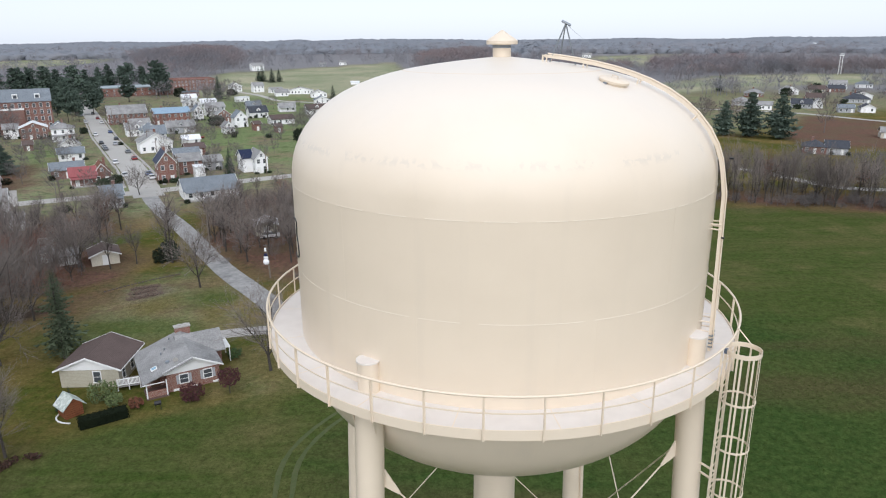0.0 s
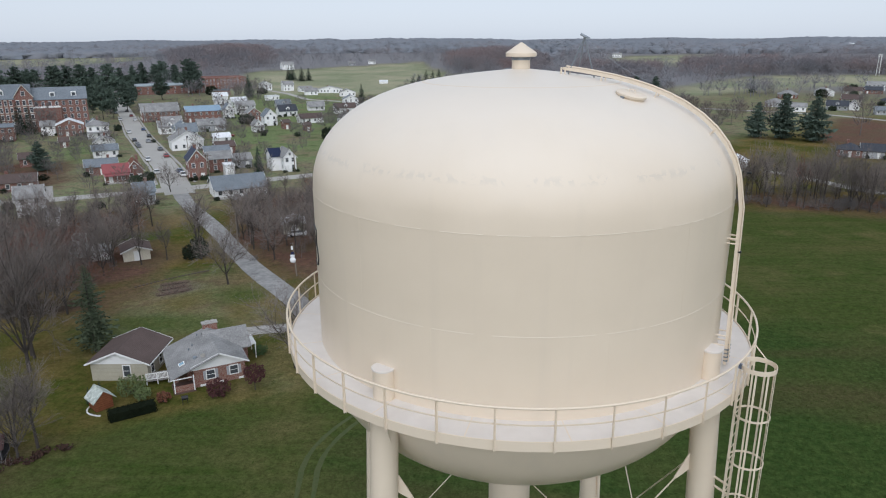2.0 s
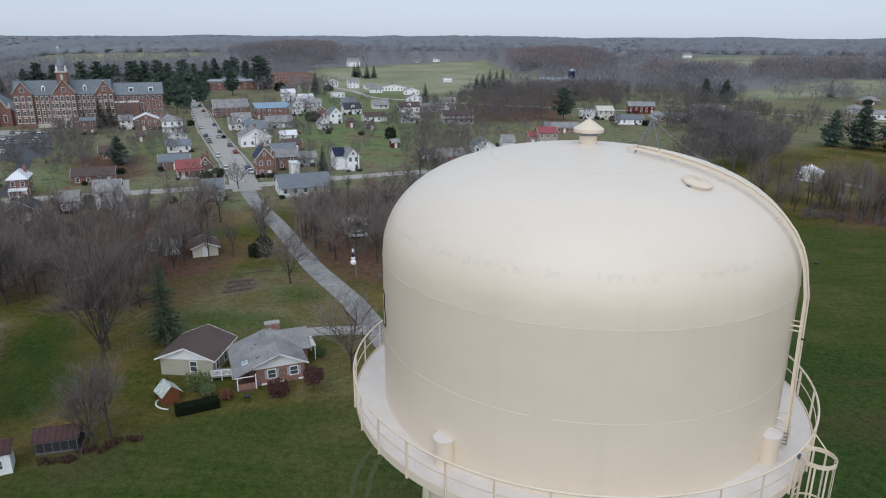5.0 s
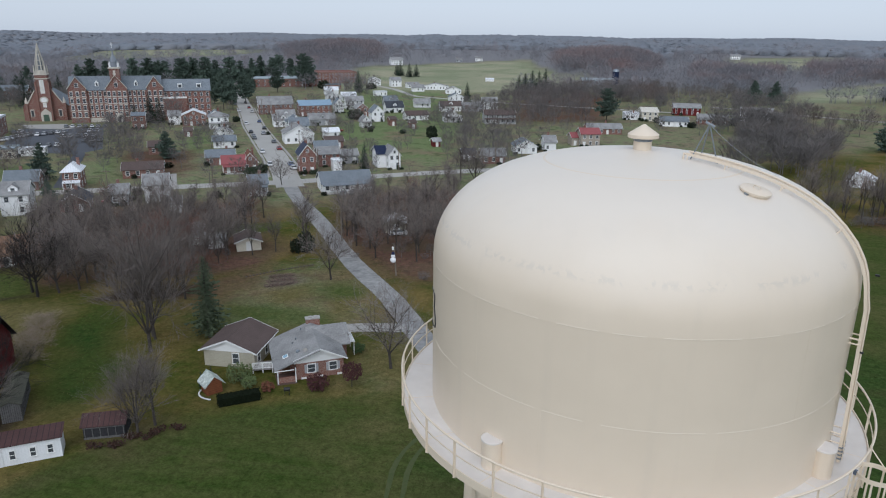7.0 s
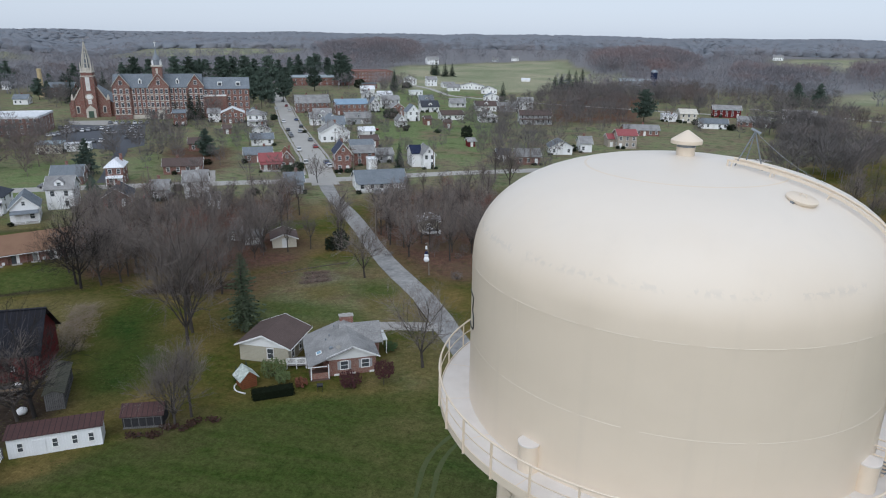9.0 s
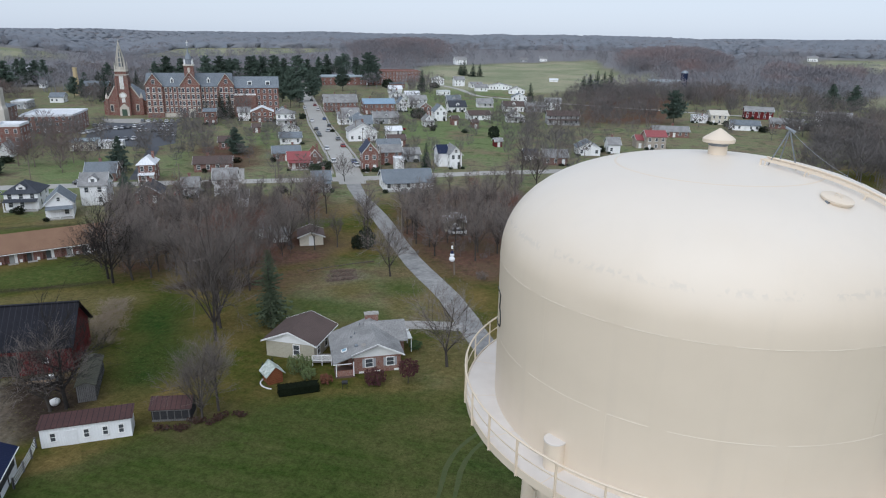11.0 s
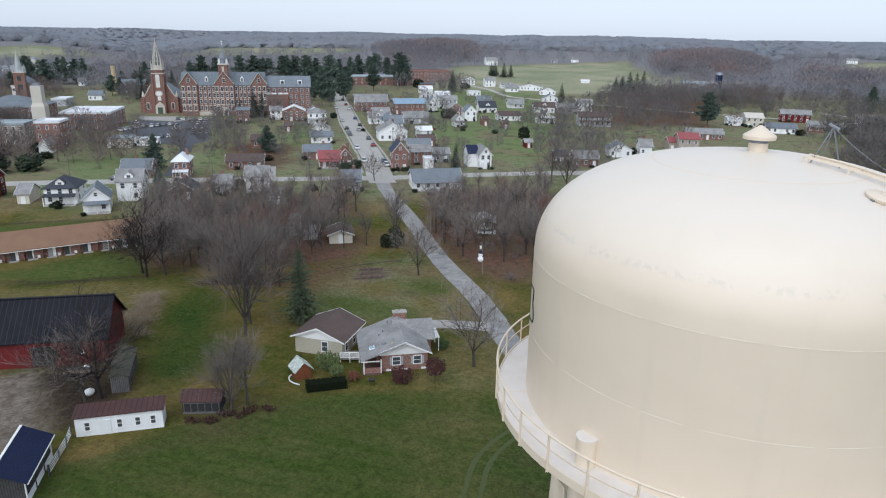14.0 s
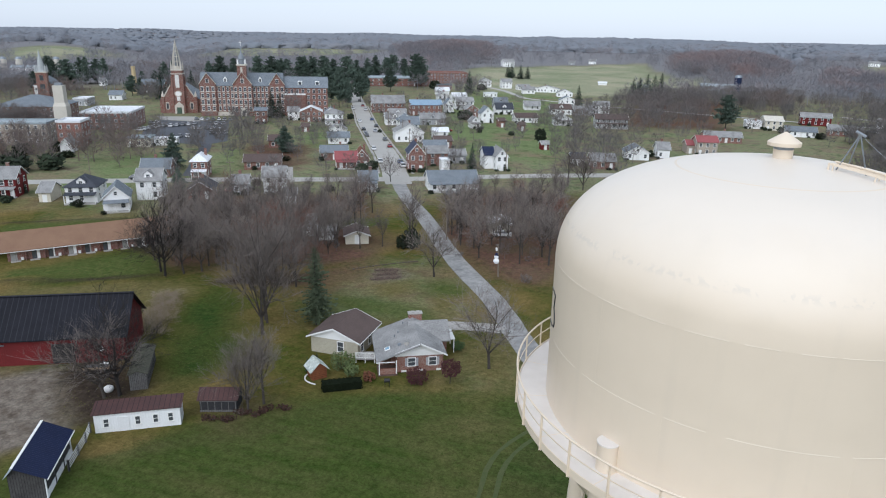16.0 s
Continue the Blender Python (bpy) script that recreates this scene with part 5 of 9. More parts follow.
house(-163.0, 438.0, 29, 9.0, 9.0, 4.8, 2.6, "white", "gray", "y", "p")
house(-186.0, 500.0, 29, 10.0, 9.0, 3.2, 2.4, "white", "white", "x", "")
house(-121.0, 432.0, 25, 9.0, 9.0, 3.2, 2.8, "gray", "slate", "x", "d")
house(-98.0, 425.0, 20, 10.0, 9.0, 3.0, 2.4, "white", "gray", "x", "p")
house(-80.0, 452.0, 15, 10.0, 9.0, 4.8, 2.4, "white", "slate", "y", "")
house(-128.0, 548.0, 20, 10.0, 9.0, 3.0, 2.4, "white", "gray", "x", "c")
house(-96.0, 535.0, 15, 12.0, 9.0, 3.0, 2.4, "white", "gray", "y", "")
house(-180.0, 600.0, 29, 10.0, 9.0, 5.0, 2.4, "white", "gray", "y", "")
house(-160.0, 225.0, 29, 7.0, 7.0, 3.0, 1.8, "brick", "brown", "x", "")
house(-183.0, 313.0, 29, 6.0, 7.0, 4.8, 2.2, "white", "slate", "y", "p")
house(-222.0, 320.0, 29, 7.0, 7.0, 6.2, 1.4, "brick", "slate", "f", "")
house(318.0, 545.0, -20, 12.0, 10.0, 3.0, 2.6, "brick", "dark", "x", "")
house(300.0, 480.0, -20, 13.0, 10.0, 3.0, 2.6, "white", "dark", "y", "c")
house(262.0, 470.0, -25, 12.0, 10.0, 2.8, 2.6, "cream", "brown", "x", "p")
house(350.0, 520.0, -30, 13.0, 11.0, 3.2, 2.8, "brick", "dark", "h", "c")


# ---- ranch house beside the field ----
RANCH_BRICK = bricked("mottled_brick", (0.31, 0.115, 0.078), (0.16, 0.06, 0.044), (0.32, 0.25, 0.21))
OLD_BRICK = material("brown_brick_paving", (0.12, 0.075, 0.06), (0.08, 0.052, 0.043), rough=0.9, grain=4)
ranch = thing("ranch_house", "brick ranch house with gray shingle roof and white gable", "house", pose(-39.0, 59.2, 0, 0, 0, 29))
part("wall", Shape().box(2.9, 9.5, 1.0, 10.0, -0.3, 2.55).box(0.5, 2.9, 3.2, 10.0, -0.3, 2.2).box(9.5, 10.8, 5.6, 10.4, -0.3, 2.55), RANCH_BRICK, ranch)


def slope(p, q, v0, v1, thick=0.15):
    """A roof plane between two lines along v: p and q are (u, z)."""
    c = [(p[0], v0, p[1]), (q[0], v0, q[1]), (q[0], v1, q[1]), (p[0], v1, p[1])]
    return Shape().add(c + [(a_, b_, c_ + thick) for a_, b_, c_ in c], [(3, 2, 1, 0), (4, 5, 6, 7), (0, 1, 5, 4), (1, 2, 6, 5), (2, 3, 7, 6), (3, 0, 4, 7)])


part("roof", slope((-0.1, 2.15), (6.2, 4.45), -0.1, 10.3), ROOFS["gray"], ranch)
part("front_roof", slope((6.2, 4.45), (9.95, 2.6), 0.3, 10.3), ROOFS["gray"], ranch)
back = Shape()
for v_ in (4.9, 11.2):
    c = [(5.2, v_, 2.55), (11.3, v_, 2.55), (11.3, 8.05, 4.6), (5.2, 8.05, 4.6)]
    back.add(c + [(a_, b_, c_ + 0.15) for a_, b_, c_ in c], [(0, 1, 2, 3), (7, 6, 5, 4), (0, 4, 5, 1), (1, 5, 6, 2), (2, 6, 7, 3), (3, 7, 4, 0)])
part("back_roof", back, ROOFS["gray"], ranch)
part("end_gable", Shape().add([(10.8, 5.6, 2.5), (10.8, 10.4, 2.5), (10.8, 8.05, 4.4), (10.7, 5.6, 2.5), (10.7, 10.4, 2.5), (10.7, 8.05, 4.4)], [(0, 1, 2), (5, 4, 3), (0, 3, 4, 1), (1, 4, 5, 2), (2, 5, 3, 0)]), TRIM, ranch)
part("gable_panel", Shape().add([(2.6, 0.9, 2.5), (9.8, 0.9, 2.5), (6.2, 0.9, 4.4), (2.6, 1.0, 2.5), (9.8, 1.0, 2.5), (6.2, 1.0, 4.4), (2.6, 0.9, 3.1), (2.6, 1.0, 3.1)], [(0, 1, 2, 6), (7, 5, 4, 3), (0, 3, 4, 1), (1, 4, 5, 2), (2, 5, 7, 6), (0, 6, 7, 3)]), TRIM, ranch, "white boarded gable")
for p_, q_ in (((2.4, 3.02), (6.2, 4.42)), ((6.2, 4.42), (10.0, 2.54))):
    c = [(p_[0], 0.26, p_[1]), (q_[0], 0.26, q_[1]), (q_[0], 0.26, q_[1] + 0.22), (p_[0], 0.26, p_[1] + 0.22)]
    c += [(a_, b_ - 0.04, c_) for a_, b_, c_ in c]
    part("bargeboard", Shape().add(c, [(0, 1, 2, 3), (7, 6, 5, 4), (0, 4, 5, 1), (1, 5, 6, 2), (2, 6, 7, 3), (3, 7, 4, 0)]), TRIM, ranch)
part("gutter", Shape().box(-0.1, 2.5, -0.16, -0.09, 2.16, 2.27), TRIM, ranch)
part("dish_post", Shape().tube([(4.3, 1.6, 3.7), (4.3, 1.5, 4.2)], 0.03, 6), STEEL, ranch)
part("satellite_dish", Shape().tube([(4.3, 1.42, 4.28), (4.3, 1.36, 4.26), (4.3, 1.3, 4.25)], [0.12, 0.3, 0.34], 16), CONCRETE, ranch, "pale gray satellite dish")
for xx in (3.9, 6.2, 8.9):
    part("basement_window", Shape().box(xx - 0.35, xx + 0.35, 0.93, 1.0, 0.02, 0.3), TRIM, ranch, "small white basement window")
for xx in (5.0, 8.0):
    add_window(ranch, pose(xx, 1.0, 0.95), 1.0, 1.15)
    for s_ in (-0.78, 0.78):
        part("shutter", Shape().box(xx + s_ - 0.17, xx + s_ + 0.17, 0.93, 1.0, 0.9, 2.15), WALLS["gray"], ranch)
for xx in (0.35, 2.75):
    part("porch_post", Shape().box(xx - 0.07, xx + 0.07, 0.15, 0.29, 0, 2.3), TRIM, ranch)
part("porch_floor", Shape().box(0.2, 2.9, 0.1, 3.2, 0, 0.18), OLD_BRICK, ranch)
part("porch_wall", Shape().box(0.25, 2.85, 0.32, 0.5, 0.18, 1.0), RANCH_BRICK, ranch)
part("skylight", Shape().box(-0.4, 0.4, -0.45, 0.45, 0, 0.1), TRIM, ranch, "small skylight with pale blue glass").matrix_local = pose(1.7, 2.6, 2.98, 0, -20, 0)
part("skylight_pane", Shape().box(-0.3, 0.3, -0.35, 0.35, 0.1, 0.12), material("pale_blue_glass", (0.25, 0.4, 0.5), rough=0.1, bump=0), ranch).matrix_local = pose(1.7, 2.6, 2.98, 0, -20, 0)
part("roof_vent", Shape().spin([(0.0, 3.85), (0.26, 3.8), (0.3, 3.6), (0.2, 3.4)], 16, at=(3.4, 2.4)), STEEL, ranch)
for xx, yy, zz in ((3.0, 5.6, 3.3), (3.6, 6.4, 3.5), (4.6, 8.8, 3.9)):
    part("vent_pipe", Shape().tube([(xx, yy, zz), (xx, yy, zz + 0.45)], 0.08, 8), STEEL, ranch)
chim = part("chimney", Shape().box(5.6, 7.6, 9.7, 10.5, 2.4, 5.1), RANCH_BRICK, ranch)
part("chimney_cap", Shape().box(5.5, 7.7, 9.6, 10.6, 5.1, 5.28).box(6.0, 6.5, 9.8, 10.4, 5.28, 5.42).box(6.8, 7.3, 9.8, 10.4, 5.28, 5.42), CONCRETE, chim, "pale concrete chimney cap")
add_door(ranch, pose(1.7, 3.2, 0.18), material("brown_door", (0.09, 0.05, 0.03), rough=0.5))
add_window(ranch, pose(10.8, 8.0, 0.95, 0, 0, 90), 1.4, 1.2)
add_window(ranch, pose(0.5, 7.0, 0.8, 0, 0, -90), 1.2, 1.1)
carport = part("side_porch", Shape().box(10.8, 12.2, 6.2, 9.6, 2.2, 2.32), TRIM, ranch, "small white side porch roof")
for yy in (6.3, 9.4):
    part("porch_post", Shape().box(12.0, 12.12, yy, yy + 0.12, 0, 2.2), TRIM, carport)

annex = thing("garage_house", "tan-sided house with brown shingle roof and white gable", "house", pose(-47.9, 66.9, 0, 0, 0, 2))
part("wall", body_shape(7.6, 7.4, 2.7, 1.55, "y"), WALLS["tan"], annex)
ar = part("roof", gable_roof(7.6, 7.4, 2.7, 1.55, "y", 0.5), ROOFS["brown"], annex)
part("gable_panel", Shape().add([(-3.95, -3.78, 2.5), (3.95, -3.78, 2.5), (0, -3.78, 4.15), (-3.95, -3.7, 2.5), (3.95, -3.7, 2.5), (0, -3.7, 4.15)], [(0, 1, 2), (5, 4, 3), (0, 3, 4, 1), (1, 4, 5, 2), (2, 5, 3, 0)]), TRIM, annex, "white boarded gable")
for side in (-1, 1):
    for yy in (-4.24, 4.2):
        c = [(side * 4.32, yy, 2.44), (0, yy, 4.2), (0, yy, 4.44), (side * 4.32, yy, 2.68)]
        c += [(a, b + 0.04, z) for a, b, z in c]
        part("bargeboard", Shape().add(c, [(0, 1, 2, 3), (7, 6, 5, 4), (0, 4, 5, 1), (1, 5, 6, 2), (2, 6, 7, 3), (3, 7, 4, 0)]), TRIM, ar)
    part("gutter", Shape().box(side * 4.34 - 0.06, side * 4.34 + 0.06, -4.2, 4.2, 2.44, 2.54), TRIM, ar)
add_window(annex, pose(1.0, -3.7, 0.7), 0.9, 1.5)
add_window(annex, pose(3.8, -2.2, 0.6, 0, 0, 90), 0.8, 1.6)
add_window(annex, pose(3.8, 0.6, 0.6, 0, 0, 90), 0.8, 1.6)
add_window(annex, pose(-3.8, 0, 0.9, 0, 0, -90))

deck = thing("deck", "small deck with white-painted railing between the houses", "deck", pose(-42.6, 63.4, 0, 0, 0, 20))
part("deck_floor", Shape().box(-1.5, 1.3, -1.0, 1.6, 0.5, 0.62), material("gray_deck_boards", (0.3, 0.28, 0.26), rough=0.8), deck)
for xx in (-1.45, -0.1, 1.25):
    part("deck_post", Shape().box(xx - 0.06, xx + 0.06, -1.0, -0.88, 0, 1.65), TRIM, deck)
for z in (0.75, 1.55):
    part("deck_rail", Shape().box(-1.5, 1.3, -0.98, -0.9, z, z + 0.1), TRIM, deck)
for k in range(17):
    part("baluster", Shape().box(-1.35 + k * 0.155, -1.29 + k * 0.155, -0.96, -0.92, 0.85, 1.55), TRIM, deck)

# playhouse with a pale green weathered roof
MOSS = material("mossy_white_roof", (0.8, 0.83, 0.78), (0.05, 0.1, 0.06), rough=0.8, grain=3, patch=1.2)
play = thing("playhouse", "small orange-brown wooden playhouse with a mossy white roof", "playhouse", pose(-46.9, 56.4, 0, 0, 0, 50))
part("wall", body_shape(2.1, 2.1, 1.6, 0.9, "y"), lined("orange_boards", (0.25, 0.092, 0.04), (0.15, 0.055, 0.028), (0.06, 0.025, 0.015), 0.28), play)
part("roof", gable_roof(2.1, 2.1, 1.6, 1.0, "y", 0.35, 0.1), MOSS, play)
add_window(play, pose(1.05, 0, 0.7, 0, 0, 90), 0.5, 0.5)
edge = thing("garden_edging", "white stone edging round the playhouse bed", "edging", pose(-46.2, 55.9, 0))
for k in range(34):
    a = radians(125 + k * 4.6)
    rr_ = 1.95 + 0.2 * math.sin(k * 0.16)
    q = part("edging_stone", Shape().box(-0.13, 0.13, -0.07, 0.07, -0.05, 0.12), TRIM, edge)
    q.matrix_local = pose(rr_ * math.cos(a), rr_ * math.sin(a), 0, 3 * math.sin(k), 4 * math.cos(k * 2), math.degrees(a) + 90)

# ---- farm buildings ----
OLD_WOOD = lined("weathered_boards", (0.17, 0.165, 0.16), (0.105, 0.1, 0.098), (0.04, 0.04, 0.04), 0.22, axis="X", rough=0.9)
RUST_ROOF = lined("rusty_metal_roof", (0.085, 0.045, 0.042), (0.06, 0.036, 0.035), (0.04, 0.026, 0.026), 0.6, axis="X", rough=0.7)
OLD_ROOF = lined("dark_sheet_roof", (0.014, 0.0145, 0.02), (0.008, 0.0085, 0.012), (0.024, 0.024, 0.03), 0.75, axis="X", rough=0.6)
WHITEWASH = lined("whitewashed_boards", (0.78, 0.79, 0.79), (0.68, 0.69, 0.69), (0.66, 0.67, 0.67), 0.3, axis="X", rough=0.85)

barn = thing("barn", "long red wooden barn with a dark sheet-metal roof", "barn", pose(-87.6, 49.2, 0, 0, 0, 28.5))
part("wall", body_shape(24.0, 9.6, 4.3, 4.2, "x"), WALLS["red"], barn)
part("roof", gable_roof(24.0, 9.6, 4.3, 4.2, "x", 0.6, 0.14), OLD_ROOF, barn)
part("ridge_cap", Shape().box(-12.6, 12.6, -0.25, 0.25, 8.5, 8.68), OLD_ROOF, barn)
for xx, ww in ((-9.4, 2.2), (3.6, 3.0)):
    part("barn_door", Shape().box(xx - ww / 2, xx + ww / 2, -4.9, -4.8, 0, 3.0), WHITEWASH if xx < 0 else BLACK, barn, "white barn door" if xx < 0 else "dark open doorway")
for xx in (-7.0, 8.6):
    add_window(barn, pose(xx, -4.8, 1.7), 0.5, 0.5)
part("door_track", Shape().box(-11, -4, -4.95, -4.8, 3.05, 3.2), STEEL, barn)

coop = thing("long_shed", "long whitewashed shed with a rusty mono-pitch roof", "shed", pose(-60.9, 38.2, 0, 0, 0, 33))
part("wall", Shape().add([(-4.8, -1.6, -0.3), (4.8, -1.6, -0.3), (4.8, 0.9, -0.3), (-4.8, 0.9, -0.3), (-4.8, -1.6, 2.5), (4.8, -1.6, 2.5), (4.8, 0.9, 2.75), (-4.8, 0.9, 2.75)], [(0, 1, 5, 4), (1, 2, 6, 5), (2, 3, 7, 6), (3, 0, 4, 7), (4, 5, 6, 7), (3, 2, 1, 0)]), WHITEWASH, coop)
part("roof", Shape().add([(-5.05, -1.85, 2.47), (5.05, -1.85, 2.47), (5.05, 1.1, 2.78), (-5.05, 1.1, 2.78), (-5.05, -1.85, 2.55), (5.05, -1.85, 2.55), (5.05, 1.1, 2.86), (-5.05, 1.1, 2.86)], [(3, 2, 1, 0), (4, 5, 6, 7), (0, 1, 5, 4), (1, 2, 6, 5), (2, 3, 7, 6), (3, 0, 4, 7)]), RUST_ROOF, coop)
for xx in (-3.2, 0.3, 2.3, 4.0):
    add_window(coop, pose(xx - 0.3, -1.6, 0.75), 0.5, 1.0)
add_door(coop, pose(-1.6, -1.6, 0), WHITEWASH, 1.1, 1.8)

lean = thing("field_shed", "low weathered gray shed with a sagging dark roof", "shed", pose(-54.2, 44.9, 0, 0, 0, 22))
part("wall", body_shape(4.6, 2.8, 1.8, 0.8, "x"), material("black_boards", (0.05, 0.05, 0.052), (0.025, 0.025, 0.027), rough=0.95, gloss=0.1), lean)
part("roof", gable_roof(4.6, 2.8, 1.8, 0.85, "x", 0.25, 0.08), RUST_ROOF, lean)
for k in range(6):
    part("batten", Shape().box(-2.2 + k * 0.86, -2.1 + k * 0.86, -1.46, -1.4, 0.1, 1.8), OLD_WOOD, lean)

MOSSY = lined("mossy_old_roof", (0.12, 0.118, 0.085), (0.075, 0.074, 0.06), (0.055, 0.055, 0.045), 0.5, axis="Y", rough=0.95)
part("eave_board", Shape().box(-2.3, 2.3, -1.47, -1.4, 1.42, 1.74), OLD_WOOD, lean)
part("sill_board", Shape().box(-2.3, 2.3, -1.47, -1.4, 0.0, 0.25), OLD_WOOD, lean)
crib = thing("corn_crib", "narrow weathered gray board shed with a mossy roof", "shed", pose(-69.3, 47.9, 0, 0, 0, 34.8))
part("wall", body_shape(2.2, 8.6, 2.3, 0.4, "y"), OLD_WOOD, crib)
part("roof", gable_roof(2.2, 8.6, 2.3, 0.45, "y", 0.2, 0.08), MOSSY, crib)
for k in range(9):
    part("batten", Shape().box(1.1, 1.15, -4.15 + k * 1.0, -4.0 + k * 1.0, 0.1, 2.3), OLD_WOOD, crib)
for k in range(4):
    part("batten", Shape().box(-1.0 + k * 0.62, -0.86 + k * 0.62, -4.35, -4.3, 0.1, 2.3), OLD_WOOD, crib)

pole_barn = thing("pole_barn", "weathered gray pole barn with a navy metal roof", "barn", pose(-63.5, 25.4, 0, 0, 0, 31.3))
DARK_WOOD = lined("dark_weathered_boards", (0.075, 0.072, 0.07), (0.042, 0.04, 0.039), (0.02, 0.02, 0.02), 0.25, axis="X", rough=0.95)
profile = ((-0.75, -0.3), (2.55, -0.3), (2.55, 2.75), (0.0, 4.02), (-0.75, 3.2))
part("wall", Shape().add([(u, v, z) for v in (-4.1, 4.1) for u, z in profile], [(0, 1, 2, 3, 4), (9, 8, 7, 6, 5)] + [(k, k + 5, (k + 1) % 5 + 5, (k + 1) % 5) for k in range(5)]), DARK_WOOD, pole_barn)
NAVY = lined("navy_sheet_roof", (0.012, 0.018, 0.05), (0.010, 0.014, 0.04), (0.02, 0.028, 0.065), 0.3, axis="Y", rough=0.5)
pr_ = part("roof", slope((0.0, 4.1), (3.02, 2.6), -4.5, 4.5, 0.09), NAVY, pole_barn)
part("back_slope", slope((-0.95, 3.05), (0.0, 4.1), -4.5, 4.5, 0.09), ROOFS["metal"], pole_barn, "pale gray metal roof slope")
part("ridge_cap", Shape().box(-0.2, 0.06, -4.52, 4.52, 4.19, 4.25), TRIM, pr_, "pale metal ridge cap")
part("gutter", Shape().box(3.0, 3.1, -4.5, 4.5, 2.54, 2.64), TRIM, pr_, "white gutter")
part("plinth", Shape().box(2.55, 2.6, -4.1, 4.1, 0, 0.8), WHITEWASH, pole_barn)
for yy in (-4.0, -1.35, 1.35, 4.0):
    part("wall_post", Shape().box(2.55, 2.66, yy - 0.08, yy + 0.08, 0, 2.7), WHITEWASH if abs(yy) > 3 else OLD_WOOD, pole_barn)

fence = thing("farm_fence", "weathered white board fence by the pole barn", "fence")
fp = [Vector((-61.0, 27.6, 0)), Vector((-62.4, 30.2, 0)), Vector((-63.6, 32.4, 0)), Vector((-64.8, 34.2, 0))]
for p in fp:
    part("fence_post", Shape().box(p.x - 0.08, p.x + 0.08, p.y - 0.08, p.y + 0.08, 0, 1.35), OLD_WOOD, fence)
for a, b in zip(fp, fp[1:]):
    for z in (0.25, 0.55, 0.85, 1.15):
        ang = math.atan2(b.y - a.y, b.x - a.x)
        part("fence_board", Shape().box(0, (b - a).length, -0.02, 0.02, z, z + 0.08, Matrix.Translation(a) @ Matrix.Rotation(ang, 4, "Z")), WHITEWASH, fence)

for bx, by, r in ((-70.2, 42.6, 0.62), (-75.6, 47.4, 0.7)):
    s = Shape()
    s.spin([(0.02, 0.0), (r * 0.75, 0.03), (r, r * 0.5), (r * 0.95, r), (r * 0.5, r * 1.3), (0.02, r * 1.38)], 20)
    smooth_edges(tagged(part("wrapped_bale", s, TRIM, None), "white plastic-wrapped bale in the farm yard", "bale", group="bales"), 60).matrix_world = pose(bx, by, 0)
wagon = thing("hay_wagon", "old wooden flat wagon standing by the barn", "wagon", pose(-75.4, 46.2, 0, 0, 0, 30))
for k in range(4):
    part("wagon_board", Shape().box(-1.8, 1.8, -0.8 + k * 0.42, -0.42 + k * 0.42, 0.8, 0.88), OLD_WOOD, wagon)
part("side_board", Shape().box(-1.8, 1.8, -0.86, -0.8, 0.88, 1.2), material("raw_planks", (0.34, 0.24, 0.15), rough=0.8), wagon)
for xx in (-1.2, 1.2):
    for yy in (-0.7, 0.7):
        part("wheel", Shape().tube([(xx, yy - 0.09, 0.36), (xx, yy + 0.09, 0.36)], 0.36, 18), BLACK, wagon)

# ---- long retirement home ----
lodge = thing("long_lodge", "long low brick lodge with tan shingle roof and patio doors", "building", pose(-121.2, 92.0, 0, 0, 0, 49))
LW = 34.0
part("wall", body_shape(LW, 9.0, 2.7, 2.2, "x"), WALLS["brick"], lodge)
part("roof", gable_roof(LW, 9.0, 2.7, 2.3, "x", 1.0, 0.16), ROOFS["tanroof"], lodge)
part("fascia", Shape().box(-LW / 2 - 1.0, LW / 2 + 1.0, -5.56, -5.52, 2.06, 2.2), TRIM, lodge)
CURTAIN = material("drawn_curtain", (0.36, 0.36, 0.34), (0.22, 0.22, 0.21), rough=0.6)
lodge_rng = random.Random(8)
for k in range(10):
    xx = -LW / 2 + 1.7 + k * 3.4
    off = lodge_rng.uniform(-0.25, 0.25)
    part("patio_door", Shape().box(xx - 1.0 + off, xx - 0.15 + off, -4.56, -4.5, 0.05, 2.05), GLASS if k % 3 else CURTAIN, lodge, "patio door")
    part("door_panel", Shape().box(xx - 0.1 + off, xx + (0.45 if k % 2 else 0.15) + off, -4.57, -4.5, 0.05, 2.05), TRIM if k % 4 else CURTAIN, lodge)
    if k % 4 != 1:
        part("window_box", Shape().box(xx + 0.75 + off, xx + 1.25 + off, -4.9, -4.5, 0.1, 0.62), TRIM, lodge, "white air-conditioner box")
    part("patio", Shape().box(xx - 1.2, xx + 0.6, -5.7, -4.6, -0.1, 0.05), PAVING, lodge)
    part("divider", Shape().box(xx + 1.5, xx + 1.62, -5.3, -4.5, 0, 2.1), WALLS["brick"], lodge)
wing2 = thing("lodge_wing", "brick lodge wing with tan shingle roof", "building", pose(-145.4, 76.8, -0.25, 0, 0, 9))
part("wall", body_shape(22, 9.0, 2.7, 2.2, "x"), WALLS["brick"], wing2)
part("roof", gable_roof(22, 9.0, 2.7, 2.3, "x", 1.0, 0.16), ROOFS["tanroof"], wing2)
for k in range(6):
    xx = -9 + k * 3.6
    part("patio_door", Shape().box(xx - 1.1, xx + 0.1, -4.56, -4.5, 0.05, 2.1), GLASS, wing2, "dark patio door")
    part("door_panel", Shape().box(xx + 0.15, xx + 1.25, -4.57, -4.5, 0.05, 2.1), TRIM, wing2)

